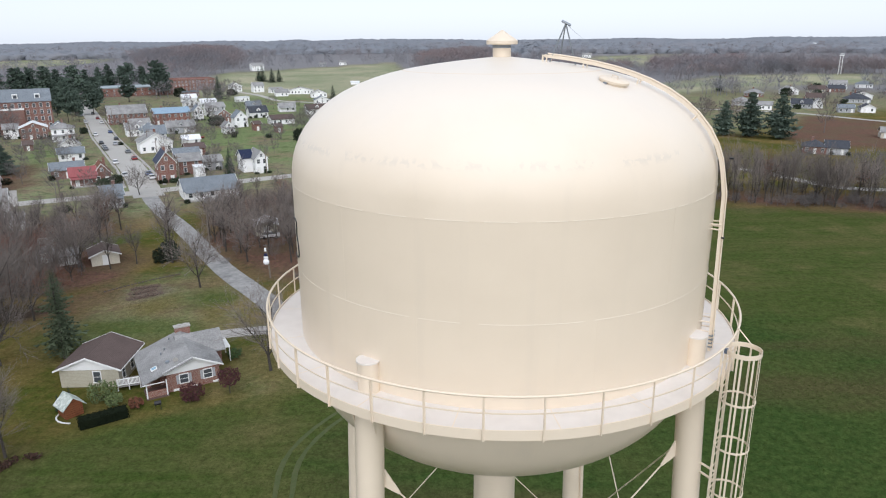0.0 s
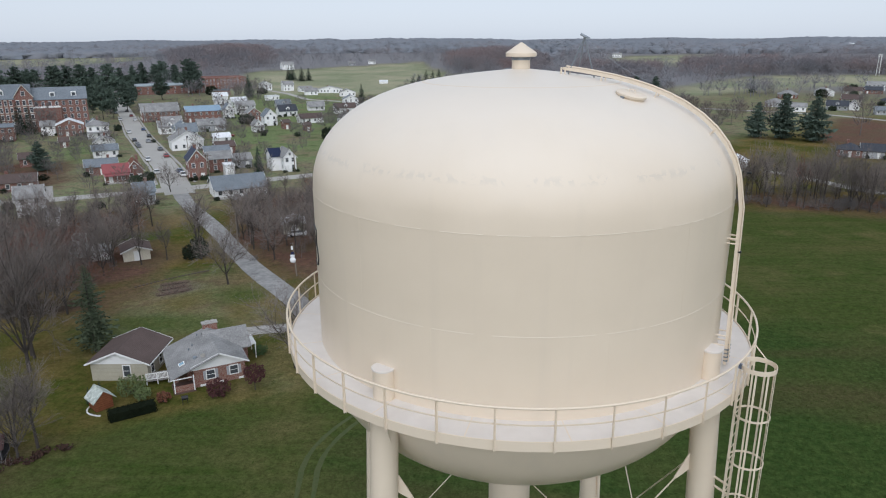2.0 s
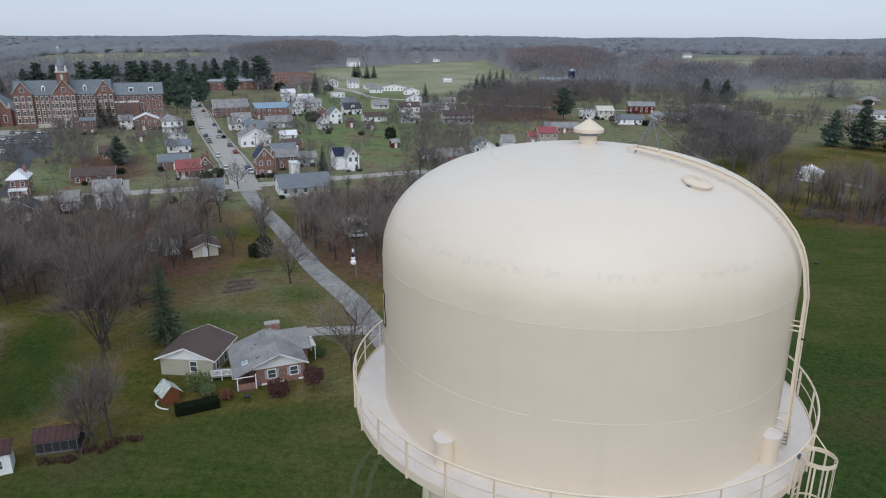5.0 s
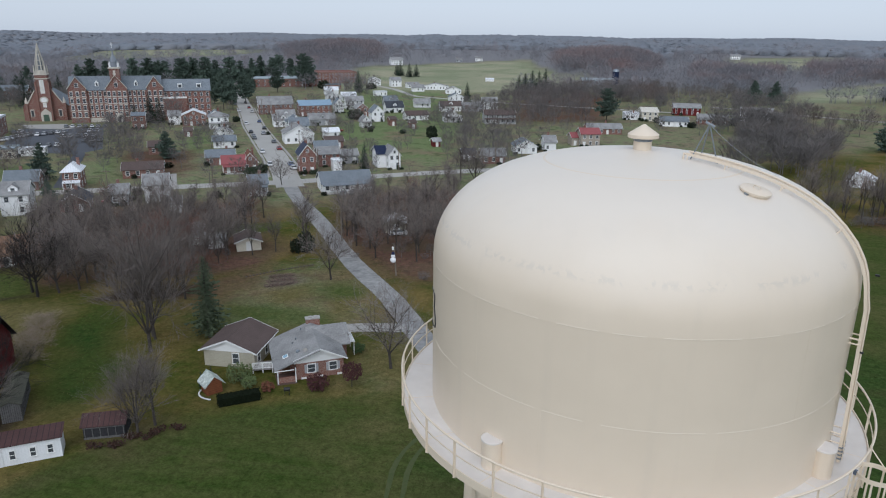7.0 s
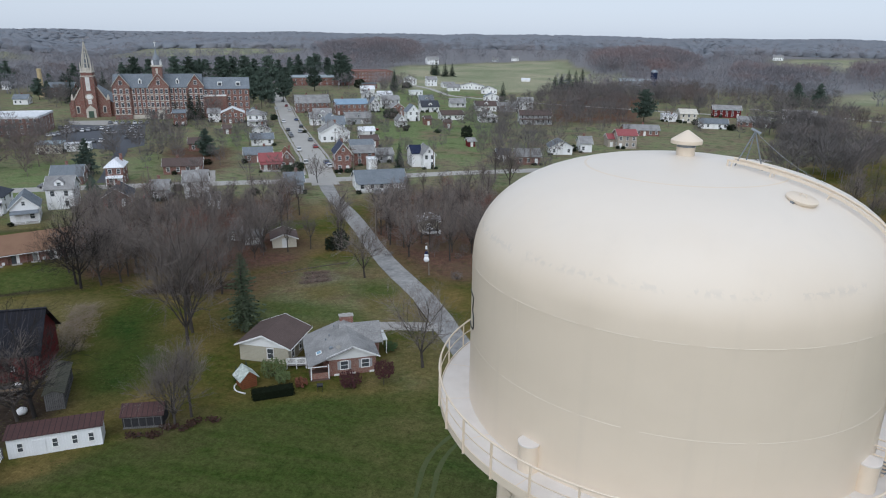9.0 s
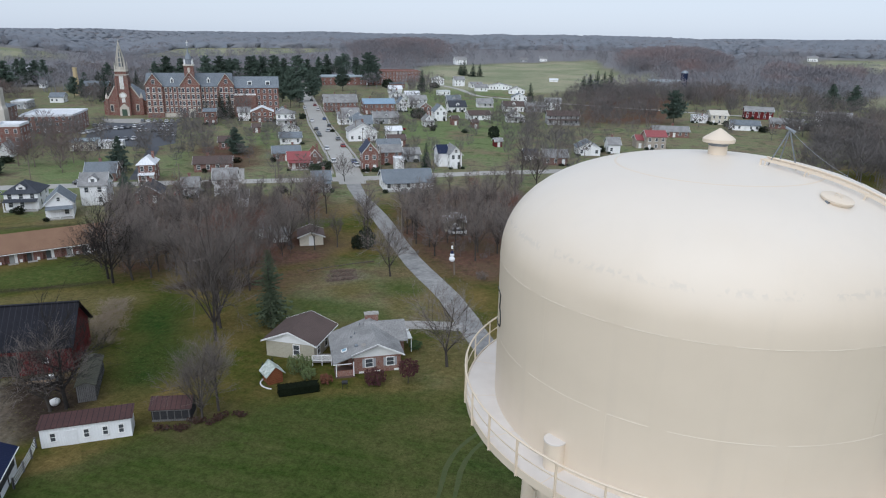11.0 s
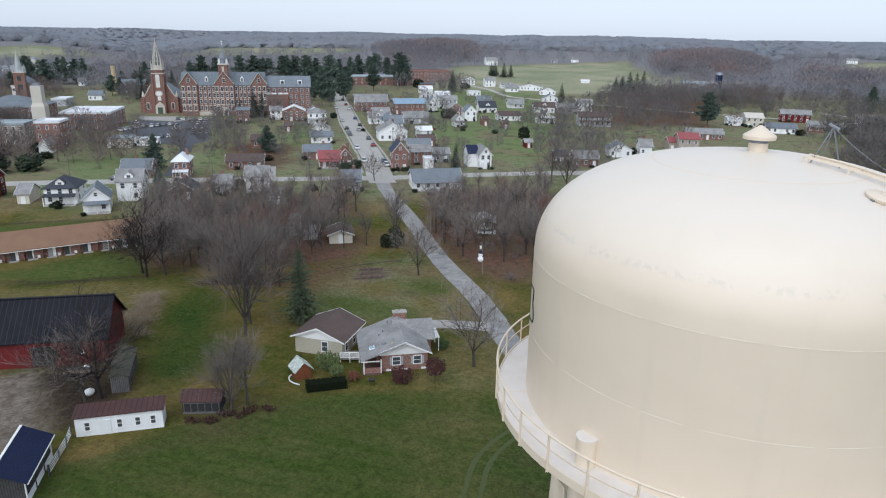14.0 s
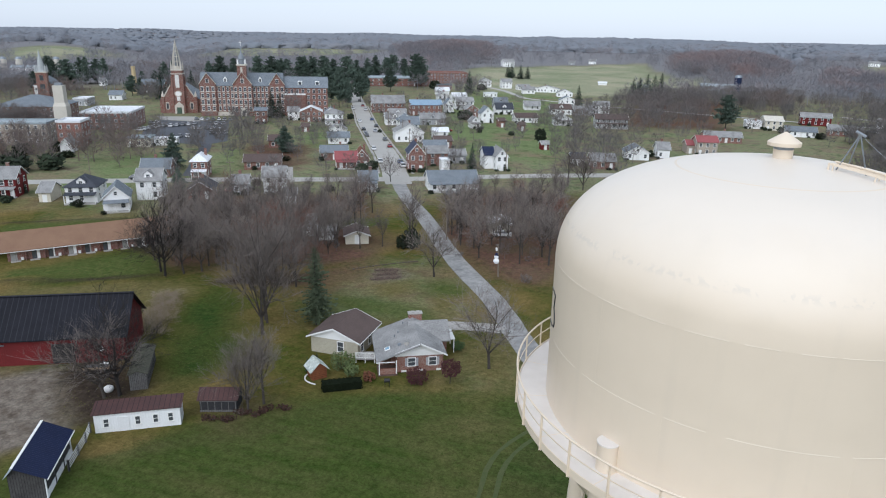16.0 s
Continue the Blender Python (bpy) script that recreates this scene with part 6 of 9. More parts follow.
# ---- college ----
STONE = material("pale_limestone", (0.55, 0.51, 0.44), (0.45, 0.42, 0.36), rough=0.85, grain=2)
LEAD = material("gray_lead", (0.22, 0.24, 0.27), (0.16, 0.18, 0.2), rough=0.6, grain=2)
college = thing("college_building", "four-storey red-brick college with slate roof and clock turret", "building", pose(-237.8, 313.6, 0, 0, 0, 29) @ Matrix.Diagonal((0.945, 1.0, 1.0, 1.0)))
CL, CD, CE = 46.0, 13.0, 16.5
part("wall", body_shape(CL, CD, CE, 6.0, "x"), WALLS["brick"], college)
part("roof", gable_roof(CL, CD, CE, 6.2, "x", 0.5, 0.25), ROOFS["slate"], college)
part("plinth", Shape().box(-CL / 2 - 0.1, CL / 2 + 0.1, -CD / 2 - 0.12, -CD / 2, 0, 2.2), STONE, college)


def bay(cx, w, out, gable, name):
    s = Shape().box(cx - w / 2, cx + w / 2, -CD / 2 - out, -CD / 2 + 2, -0.3, CE + 0.6)
    s.add([(cx - w / 2, -CD / 2 - out, CE + 0.6), (cx + w / 2, -CD / 2 - out, CE + 0.6), (cx, -CD / 2 - out, CE + 0.6 + gable), (cx - w / 2, -CD / 2 + 6, CE + 0.6), (cx + w / 2, -CD / 2 + 6, CE + 0.6), (cx, -CD / 2 + 6, CE + 0.6 + gable)], [(0, 1, 2), (5, 4, 3), (0, 2, 5, 3), (1, 4, 5, 2)])
    b = part(name, s, WALLS["brick"], college)
    r = gable_roof(w, 8 + out, CE + 0.7, gable, "y", 0.3, 0.2)
    r.v = [(x + cx, y - CD / 2 + 4 - out / 2, z) for x, y, z in r.v]
    part("bay_roof", r, ROOFS["slate"], b)
    part("gable_coping", Shape().tube([(cx - w / 2 - 0.3, -CD / 2 - out - 0.35, CE + 0.5), (cx, -CD / 2 - out - 0.35, CE + 0.9 + gable), (cx + w / 2 + 0.3, -CD / 2 - out - 0.35, CE + 0.5)], 0.2, 6), STONE, b)
    return b


def stone_window(parent, m, w, h):
    """A window in a broad pale stone surround."""
    ob = add_window(parent, m, w, h)
    b = 0.2
    part("stone_sill", Shape().box(-w / 2 - b, w / 2 + b, -0.05, 0.01, -0.4, -0.1), STONE, ob)
    part("stone_lintel", Shape().box(-w / 2 - b, w / 2 + b, -0.05, 0.01, h + 0.14, h + 0.45), STONE, ob)
    return ob


bays = ((-19.0, 9.0, 1.2, 5.6), (0.6, 10.5, 2.0, 6.4), (20.0, 8.5, 1.2, 5.6))
for cx, w, out, gb in bays:
    bay(cx, w, out, gb, "projecting_bay")
    for lev in range(4):
        for k in range(4 if w > 10 else 3):
            n = 4 if w > 10 else 3
            xx = cx - w / 2 + w * (k + 0.5) / n
            stone_window(college, pose(xx, -CD / 2 - out, 3.0 + lev * 3.45), 1.3, 2.1)
    add_window(college, pose(cx, -CD / 2 - out, CE + 1.3), 1.6, 2.0)
    for lev in range(4):
        part("string_course", Shape().box(cx - w / 2 - 0.05, cx + w / 2 + 0.05, -CD / 2 - out - 0.12, -CD / 2 - out, 2.5 + lev * 3.45, 2.72 + lev * 3.45), STONE, college)
for lev in range(4):
    for xx in (-12.8, -10.4, -8.0, -5.6, 7.0, 9.3, 11.6, 13.9):
        stone_window(college, pose(xx, -CD / 2, 3.0 + lev * 3.45), 1.1, 2.1)
for xx in (-9.3, 10.4):
    s = Shape().box(xx - 0.9, xx + 0.9, -CD / 2 + 1.4, -CD / 2 + 5, CE + 1.2, CE + 3.4)
    s.add([(xx - 0.9, -CD / 2 + 1.4, CE + 3.4), (xx + 0.9, -CD / 2 + 1.4, CE + 3.4), (xx, -CD / 2 + 1.4, CE + 4.6)], [(0, 1, 2)])
    d_ = part("dormer", s, TRIM, college)
    part("dormer_pane", Shape().box(xx - 0.45, xx + 0.45, -CD / 2 + 1.36, -CD / 2 + 1.4, CE + 1.7, CE + 3.4), GLASS, d_)
turret = part("clock_turret", Shape().box(-1.9, 3.1, -CD / 2 - 1.8, -CD / 2 + 3.2, CE, CE + 10.5), WALLS["brick"], college)
part("clock_face", Shape().tube([(0.6, -CD / 2 - 1.95, CE + 4.2), (0.6, -CD / 2 - 1.8, CE + 4.2)], 1.35, 24), STONE, turret, "round pale stone clock surround")
part("clock_glass", Shape().tube([(0.6, -CD / 2 - 2.0, CE + 4.2), (0.6, -CD / 2 - 1.95, CE + 4.2)], 0.95, 24), TRIM, turret)
part("turret_cornice", Shape().box(-2.3, 3.5, -CD / 2 - 2.2, -CD / 2 + 3.6, CE + 10.5, CE + 11.2), STONE, turret)
part("turret_louvre", Shape().box(0.0, 1.2, -CD / 2 - 1.9, -CD / 2 - 1.8, CE + 7.2, CE + 9.6), STONE, turret)
part("cupola", Shape().spin([(1.7, CE + 11.2), (1.7, CE + 13.6), (2.0, CE + 13.8), (1.5, CE + 15.4), (0.5, CE + 17.2), (0.16, CE + 20.5), (0.0, CE + 20.6)], 12, at=(0.6, -CD / 2 + 0.7)), LEAD, turret, "lead-gray cupola")
for k in range(4):
    a = radians(45 + 90 * k)
    part("pinnacle", Shape().spin([(0.35, CE + 11.2), (0.35, CE + 12.6), (0.0, CE + 14.2)], 6, at=(0.6 + 2.9 * math.cos(a), -CD / 2 + 0.7 + 2.9 * math.sin(a))), TRIM, turret)
part("finial", Shape().tube([(0.6, -CD / 2 + 0.7, CE + 20.4), (0.6, -CD / 2 + 0.7, CE + 23.4)], 0.14, 6).box(-0.1, 1.3, -CD / 2 + 0.6, -CD / 2 + 0.8, CE + 22.3, CE + 22.55), TRIM, turret, "white cross finial")
entrance = part("entrance", Shape().box(-1.2, 2.4, -CD / 2 - 3.0, -CD / 2 - 2.0, 0, 4.6), STONE, college, "pale stone entrance portal")
part("entrance_arch", Shape().box(-0.1, 1.3, -CD / 2 - 3.06, -CD / 2 - 3.0, 0, 3.0), BLACK, entrance)

wing3 = thing("college_wing", "red-brick college wing with slate roof", "building", pose(-208.6, 331.6, 0, 0, 0, 29))
part("wall", body_shape(24, 15, 15.5, 5.0, "x"), WALLS["brick"], wing3)
part("roof", gable_roof(24, 15, 15.5, 5.2, "x", 0.5, 0.25), ROOFS["slate"], wing3)
for lev in range(4):
    for k in range(8):
        add_window(wing3, pose(-10.5 + 3 * k, -7.5, 2.6 + lev * 3.3), 1.2, 1.9)
for xx in (-3, 6.5):
    d_ = part("dormer", Shape().box(xx - 1.2, xx + 1.2, -6.0, -2.5, 16.5, 18.8), TRIM, wing3)
    part("dormer_pane", Shape().box(xx - 0.8, xx + 0.8, -6.04, -6.0, 16.9, 18.4), GLASS, d_)
part("parapet", Shape().box(-12, 0, -9.5, -7.5, 11.5, 12.2), TRIM, wing3)
part("stair_tower", Shape().box(-12, 0, -9.4, -7.5, -0.3, 11.5), WALLS["brick"], wing3)

# ---- church ----
church = thing("church", "red-brick church with a tall pale openwork spire", "church", pose(-273.8, 304.6, 0, 0, 0, 31) @ Matrix.Diagonal((1.2, 1.0, 0.82, 1.0)))
part("wall", body_shape(18.0, 30.0, 9.0, 8.5, "y"), WALLS["brick"], church).matrix_local = pose(0, 13, 0)
r = gable_roof(18.0, 30.0, 9.0, 8.7, "y", 0.5, 0.25)
part("roof", r, ROOFS["slate"], church).matrix_local = pose(0, 13, 0)
ctow = part("tower", Shape().box(-3.6, 3.6, -5.5, 1.7, -0.3, 28.5), WALLS["brick"], church)
gab = Shape().add([(-7.2, -3.6, 0), (7.2, -3.6, 0), (7.2, -3.6, 9.5), (3.0, -3.6, 19.5), (-3.0, -3.6, 19.5), (-7.2, -3.6, 9.5), (-7.2, -1.8, 0), (7.2, -1.8, 0), (7.2, -1.8, 9.5), (3.0, -1.8, 19.5), (-3.0, -1.8, 19.5), (-7.2, -1.8, 9.5)], [(0, 1, 2, 3, 4, 5), (11, 10, 9, 8, 7, 6), (0, 6, 7, 1), (1, 7, 8, 2), (2, 8, 9, 3), (3, 9, 10, 4), (4, 10, 11, 5), (5, 11, 6, 0)])
part("front_gable", gab, WALLS["brick"], church)
for sx in (-1, 1):
    part("coping", Shape().tube([(sx * 7.3, -3.75, 9.6), (sx * 3.4, -3.75, 19.0)], 0.28, 6), STONE, church)
    for yy in (-5.6, 1.8):
        part("buttress", Shape().box(sx * 3.7 - 0.55, sx * 3.7 + 0.55, yy - 0.5, yy + 0.5, -0.3, 24.5), WALLS["brick"], ctow)
    part("buttress", Shape().box(sx * 7.3 - 0.6, sx * 7.3 + 0.6, -4.2, -1.6, -0.3, 11.0), WALLS["brick"], church)
    part("pinnacle", Shape().spin([(0.7, 11.0), (0.6, 12.2), (0.0, 15.0)], 6, at=(sx * 7.3, -2.9)), STONE, church)
    part("aisle_window", Shape().box(sx * 5.4 - 0.5, sx * 5.4 + 0.5, -3.68, -3.6, 2.8, 6.6), GLASS, church)
    part("window_surround", Shape().box(sx * 5.4 - 0.75, sx * 5.4 + 0.75, -3.64, -3.59, 2.5, 7.2), STONE, church)
part("portal", Shape().box(-2.0, 2.0, -6.3, -5.5, 0, 5.2).add([(-2.0, -6.3, 5.2), (2.0, -6.3, 5.2), (0, -6.3, 8.0), (-2.0, -5.5, 5.2), (2.0, -5.5, 5.2), (0, -5.5, 8.0)], [(0, 1, 2), (5, 4, 3), (0, 2, 5, 3), (1, 4, 5, 2)]), STONE, church, "pale stone portal")
part("portal_door", Shape().box(-1.1, 1.1, -6.38, -6.3, 0, 4.2), material("green_door", (0.06, 0.1, 0.07), rough=0.6), church)
ctow.matrix_local = Matrix.Diagonal((0.64, 1.0, 1.0, 1.0))
rose = part("rose_window", Shape().tube([(0, -5.72, 13.2), (0, -5.5, 13.2)], 2.0, 24), STONE, ctow, "round pale stone rose window")
rose.matrix_local = Matrix.Diagonal((1.3, 1.0, 1.0, 1.0))
part("rose_glass", Shape().tube([(0, -5.8, 13.2), (0, -5.72, 13.2)], 1.35, 24), TRIM, rose)
for zz, hh, ww in ((8.6, 2.6, 2.2), (17.2, 8.4, 2.6)):
    lv = part("belfry_louvre", Shape().box(-ww / 2, ww / 2, -5.66, -5.5, zz, zz + hh), TRIM, ctow, "pale louvred opening")
    for k in range(int(hh / 0.7)):
        part("louvre_slat", Shape().box(-ww / 2 + 0.15, ww / 2 - 0.15, -5.74, -5.66, zz + 0.25 + k * 0.7, zz + 0.5 + k * 0.7), STONE, lv)
part("tower_cornice", Shape().box(-4.1, 4.1, -6.0, 2.2, 26.0, 26.6).box(-4.0, 4.0, -5.9, 2.1, 28.5, 29.2), STONE, ctow)
part("lantern_drum", Shape().spin([(3.4, 29.2), (3.4, 31.0), (3.0, 31.4), (0, 31.4)], 8, at=(0, -1.9)), STONE, ctow)
for k in range(8):
    a = radians(22.5 + 45 * k)
    base = Vector((2.9 * math.cos(a), -1.9 + 2.9 * math.sin(a), 31.2))
    mid_ = Vector((2.3 * math.cos(a), -1.9 + 2.3 * math.sin(a), 37.0))
    tip = Vector((0.12 * math.cos(a), -1.9 + 0.12 * math.sin(a), 47.5))
    part("spire_rib", Shape().tube([base, mid_, tip], [0.45, 0.36, 0.12], 5), STONE, ctow)
for z, rr_ in ((34.0, 2.62), (37.2, 2.3), (40.5, 1.57), (43.5, 0.95)):
    part("spire_band", Shape().spin([(rr_ - 0.12, z), (rr_ + 0.12, z), (rr_ + 0.12, z + 0.5), (rr_ - 0.12, z + 0.5), (rr_ - 0.12, z)], 8, at=(0, -1.9)), STONE, ctow)
part("spire_core", Shape().spin([(1.5, 31.4), (1.5, 36.0), (0.9, 40.5), (0.08, 46.5)], 8, at=(0, -1.9)), LEAD, ctow)
for sx in (-3.3, 3.3):
    for sy in (-5.2, 1.4):
        part("pinnacle", Shape().spin([(0.55, 29.2), (0.45, 32.0), (0.0, 35.2)], 6, at=(sx, sy)), STONE, ctow)
part("finial", Shape().tube([(0, -1.9, 47.3), (0, -1.9, 49.4)], 0.1, 6), STONE, ctow)

chapel = thing("second_church", "far red-brick church with a pale gray pointed spire", "church", pose(-418.0, 345.0, 0, 0, 0, 40) @ Matrix.Diagonal((0.95, 0.95, 0.66, 1.0)))
part("wall", body_shape(14, 30, 11, 7, "y"), WALLS["brick"], chapel)
part("roof", gable_roof(14, 30, 11, 7.2, "y", 0.5, 0.25), ROOFS["slate"], chapel)
bell = part("tower", Shape().box(-3.4, 3.4, -19, -12.2, -0.3, 24), WALLS["brick"], chapel)
PALE_SLATE = material("pale_slate", (0.4, 0.42, 0.42), (0.32, 0.34, 0.34), rough=0.8, grain=1.5)
part("spire", Shape().spin([(3.3, 25), (2.5, 27), (1.4, 36), (0.05, 46)], 8, at=(0, -15.6)), PALE_SLATE, bell)
part("cornice", Shape().box(-3.7, 3.7, -19.3, -11.9, 24, 25), STONE, bell)
for sx, sy in itertools.product((-3.1, 3.1), (-18.7, -12.5)):
    part("pinnacle", Shape().spin([(0.7, 25), (0.7, 28), (0.03, 32)], 6, at=(sx, sy)), PALE_SLATE, bell)
for zz, ww in ((16.5, 1.2), (8.0, 1.5)):
    part("lancet_window", Shape().box(-ww, ww, -19.06, -19.0, zz, zz + 5.0), GLASS, bell)
stack = thing("chimney_stack", "tall tan brick chimney stack", "chimney", pose(-382, 387, 0) @ Matrix.Diagonal((1.0, 1.0, 0.84, 1.0)))
smooth_edges(part("shaft", Shape().spin([(2.0, 0), (1.35, 21), (1.55, 21.3), (1.5, 22.4), (1.0, 22.4), (0.9, 20)], 20), material("tan_brick", (0.48, 0.38, 0.22), (0.4, 0.31, 0.18), rough=0.85), stack))
silo_tower = thing("white_tower", "square pale plastered tower beside the brick hall", "tower", pose(-252.0, 205.0, 0, 0, 0, 29))
part("shaft", Shape().box(-2.6, 2.6, -2.6, 2.6, 0, 13.5).add([(-2.6, -2.6, 13.5), (2.6, -2.6, 13.5), (2.6, 2.6, 13.5), (-2.6, 2.6, 13.5), (-2.0, -2.0, 15), (2.0, -2.0, 15), (2.0, 2.0, 15), (-2.0, 2.0, 15)], [(0, 1, 5, 4), (1, 2, 6, 5), (2, 3, 7, 6), (3, 0, 4, 7)]).box(-2.0, 2.0, -2.0, 2.0, 15, 22), STONE, silo_tower)
part("cap", Shape().box(-1.2, 1.2, -1.2, 1.2, 22, 23.0), LEAD, silo_tower)
for sx, sy in ((-606, 466), (-596, 474), (-572, 494), (35.3, 639.1)):
    z0 = float(rise(np.float64(sx), np.float64(sy)))
    so = thing("silo", "far pale concrete silo with a domed cap" if sx < 0 else "far dark navy silo with a pale domed cap", "silo", pose(sx, sy, z0), group="silos")
    smooth_edges(part("drum", Shape().spin([(3, 0), (3, 13)], 20), STONE if sx < 0 else ROOFS["navy"], so))
    smooth_edges(part("cap", Shape().spin([(3.05, 13), (2.4, 14.6), (0, 15.4)], 20), STEEL, so))

# split-rail fence and a dark garden ornament by the ranch house
rails = thing("split_rail_fence", "short weathered split-rail fence by the driveway", "fence", pose(-30.2, 79.0, 0, 0, 0, -4))
for xx in (0, 1.9, 3.8):
    part("fence_post", Shape().box(xx - 0.07, xx + 0.07, -0.07, 0.07, 0, 1.1), OLD_WOOD, rails)
for xx in (0, 1.9):
    for z in (0.4, 0.8):
        part("rail", Shape().tube([(xx, 0, z), (xx + 1.9, 0, z + 0.03)], 0.05, 6), OLD_WOOD, rails)
grill = thing("barrel_grill", "dark metal barrel grill standing on thin legs", "grill", pose(-36.6, 57.3, 0, 0, 0, 25))
part("barrel", Shape().tube([(-0.4, 0, 0.9), (0.4, 0, 0.9)], 0.28, 14), BLACK, grill)
for xx in (-0.3, 0.3):
    for yy in (-0.2, 0.2):
        part("leg", Shape().tube([(xx, yy, 0), (xx, yy * 0.6, 0.75)], 0.025, 6), BLACK, grill)


# ---- trees ----
def bare_tree_shapes(seed, H=12.0, fork=0.3, lean=0.5, limbs=5, spread=1.0, twigs=3, stout=1.0):
    """Trunk with limbs, and the twigs, of a leafless broadleaf tree."""
    rng = random.Random(seed)
    wood, fine = Shape(), Shape()

    def grow(p, way, length, radius, level):
        steps = 3 if level < 2 else 2
        path, q, d = [p], p, way.copy()
        for _ in range(steps):
            d = (d + Vector((rng.uniform(-1, 1), rng.uniform(-1, 1), rng.uniform(-0.3, 0.9))) * 0.16).normalized()
            q = q + d * length / steps
            path.append(q)
        end = radius * 0.45
        radii = [radius + (end - radius) * i / steps for i in range(steps + 1)]
        (wood if level < 3 else fine).tube(path, radii, 6 if level == 0 else 4 if level < 3 else 3, cap=False)
        if level >= 3:
            for _ in range(twigs * 2):
                base = path[0].lerp(path[-1], rng.uniform(0.25, 1.0))
                t = (d + Vector((rng.uniform(-1, 1), rng.uniform(-1, 1), rng.uniform(-0.3, 0.8))) * 0.75).normalized()
                tip = base + t * length * rng.uniform(0.6, 1.25)
                side = t.orthogonal().normalized() * 0.017 * stout
                side.rotate(Matrix.Rotation(rng.uniform(0, 6.28), 3, t))
                fine.add([base - side, base + side, tip], [(0, 1, 2)])
                mid = base.lerp(tip, rng.uniform(0.3, 0.7))
                t2 = (t + Vector((rng.uniform(-1, 1), rng.uniform(-1, 1), rng.uniform(-0.5, 0.5)))).normalized()
                fine.add([mid - side * 0.8, mid + side * 0.8, mid + t2 * length * 0.45], [(0, 1, 2)])
            return
        for _ in range(9 if twigs > 1 else 3):
            base = path[0].lerp(path[-1], rng.uniform(0.1, 1.0))
            t = (d * 0.6 + Vector((rng.uniform(-1, 1), rng.uniform(-1, 1), rng.uniform(-0.2, 0.9)))).normalized()
            side = t.orthogonal().normalized() * 0.02 * stout
            fine.add([base - side, base + side, base + t * length * rng.uniform(0.2, 0.45)], [(0, 1, 2)])
        kids = (4, 5, 5)[level]
        for i in range(kids):
            f = 0.35 + 0.65 * (i + rng.random() * 0.6) / kids
            k = min(int(f * steps), steps - 1)
            base = path[k].lerp(path[k + 1], min(1.0, f * steps - k))
            turn = rng.uniform(0, 6.28)
            side = d.orthogonal().normalized()
            side.rotate(Matrix.Rotation(turn, 3, d))
            t = (d * rng.uniform(0.5, 0.9) + side * rng.uniform(0.5, 0.95) * spread + Vector((0, 0, 0.22))).normalized()
            grow(base, t, length * rng.uniform(0.55, 0.75), radius * 0.42, level + 1)

    r0 = H * 0.018
    top = Vector((rng.uniform(-0.3, 0.3), rng.uniform(-0.3, 0.3), H * fork))
    wood.tube([(0, 0, -0.4), (0, 0, 0.2), top * 0.5, top], [r0 * 1.5, r0 * 1.15, r0, r0 * 0.9], 8, cap=False)
    for i in range(limbs):
        a = 6.28 * (i + rng.uniform(-0.25, 0.25)) / limbs
        w = Vector((math.cos(a) * lean * spread, math.sin(a) * lean * spread, 1)).normalized()
        grow(top * rng.uniform(0.75, 1.0), w, H * (1 - fork) * rng.uniform(0.5, 0.62), r0 * rng.uniform(0.36, 0.52), 0 + 1)
    grow(top, Vector((0.06, 0.03, 1)).normalized(), H * (1 - fork) * 0.66, r0 * 0.8, 0 + 1)
    return wood, fine


TREES = {}
for kind, args in {
    "broad": dict(seed=3, fork=0.24, lean=1.0, limbs=6, spread=1.3, twigs=3),
    "round": dict(seed=8, fork=0.2, lean=0.75, limbs=6, spread=1.25, twigs=3),
    "tall": dict(seed=12, fork=0.36, lean=0.5, limbs=4, spread=1.15, twigs=3),
    "slim": dict(seed=21, fork=0.45, lean=0.4, limbs=4, spread=1.0, twigs=3),
    "vase": dict(seed=33, fork=0.16, lean=0.7, limbs=6, spread=1.1, twigs=3),
}.items():
    w_, f_ = bare_tree_shapes(**args)
    TREES[kind] = (w_.mesh("trunk", BARK), f_.mesh("crown", TWIG), f_.mesh("crown", TWIG_RED))
    if kind == "broad":
        NIGHT_BARK = material("near_black_bark", (0.04, 0.036, 0.034), (0.02, 0.018, 0.017), gloss=0.1, rough=0.95, grain=6)
        TREES["dark"] = (w_.mesh("trunk", NIGHT_BARK), f_.mesh("crown", NIGHT_BARK), None)
    w_, f_ = bare_tree_shapes(**{**args, "twigs": 1, "stout": 2.2})
    TREES[kind + "_far"] = (w_.mesh("trunk", BARK), f_.mesh("crown", TWIG), f_.mesh("crown", TWIG_RED))
TREE_WORDS = {"broad": "wide-spreading leafless gray tree", "round": "round-crowned leafless gray-brown tree", "tall": "tall leafless woodland tree", "slim": "slim leafless woodland tree", "vase": "many-stemmed leafless tree", "dark": "spreading leafless tree with near-black limbs"}


FAR_FROM, FAR_TREES = 205, []


def bare_tree(x, y, h, kind="round", turn=0.0, russet=False, where="on the grass", wide=1.0):
    z = float(rise(np.float64(x), np.float64(y)))
    if math.hypot(x, y) > FAR_FROM:
        FAR_TREES.append((x, y, z - 0.2, h * wide * 0.9, h))
        return
    s = h / 12.0
    t = thing("bare_tree", TREE_WORDS[kind] + (" with russet twigs " if russet else " ") + where, "tree", Matrix.LocRotScale((x, y, z), Euler((0, 0, turn)), (s * wide, s * wide, s)), group="leafless trees")
    mesh_ = TREES[kind if math.hypot(x, y) < 135 or kind == "dark" else kind + "_far"]
    part("trunk", mesh_[0], BARK, t)
    part("crown", mesh_[2 if russet else 1], TWIG, t)
    return t


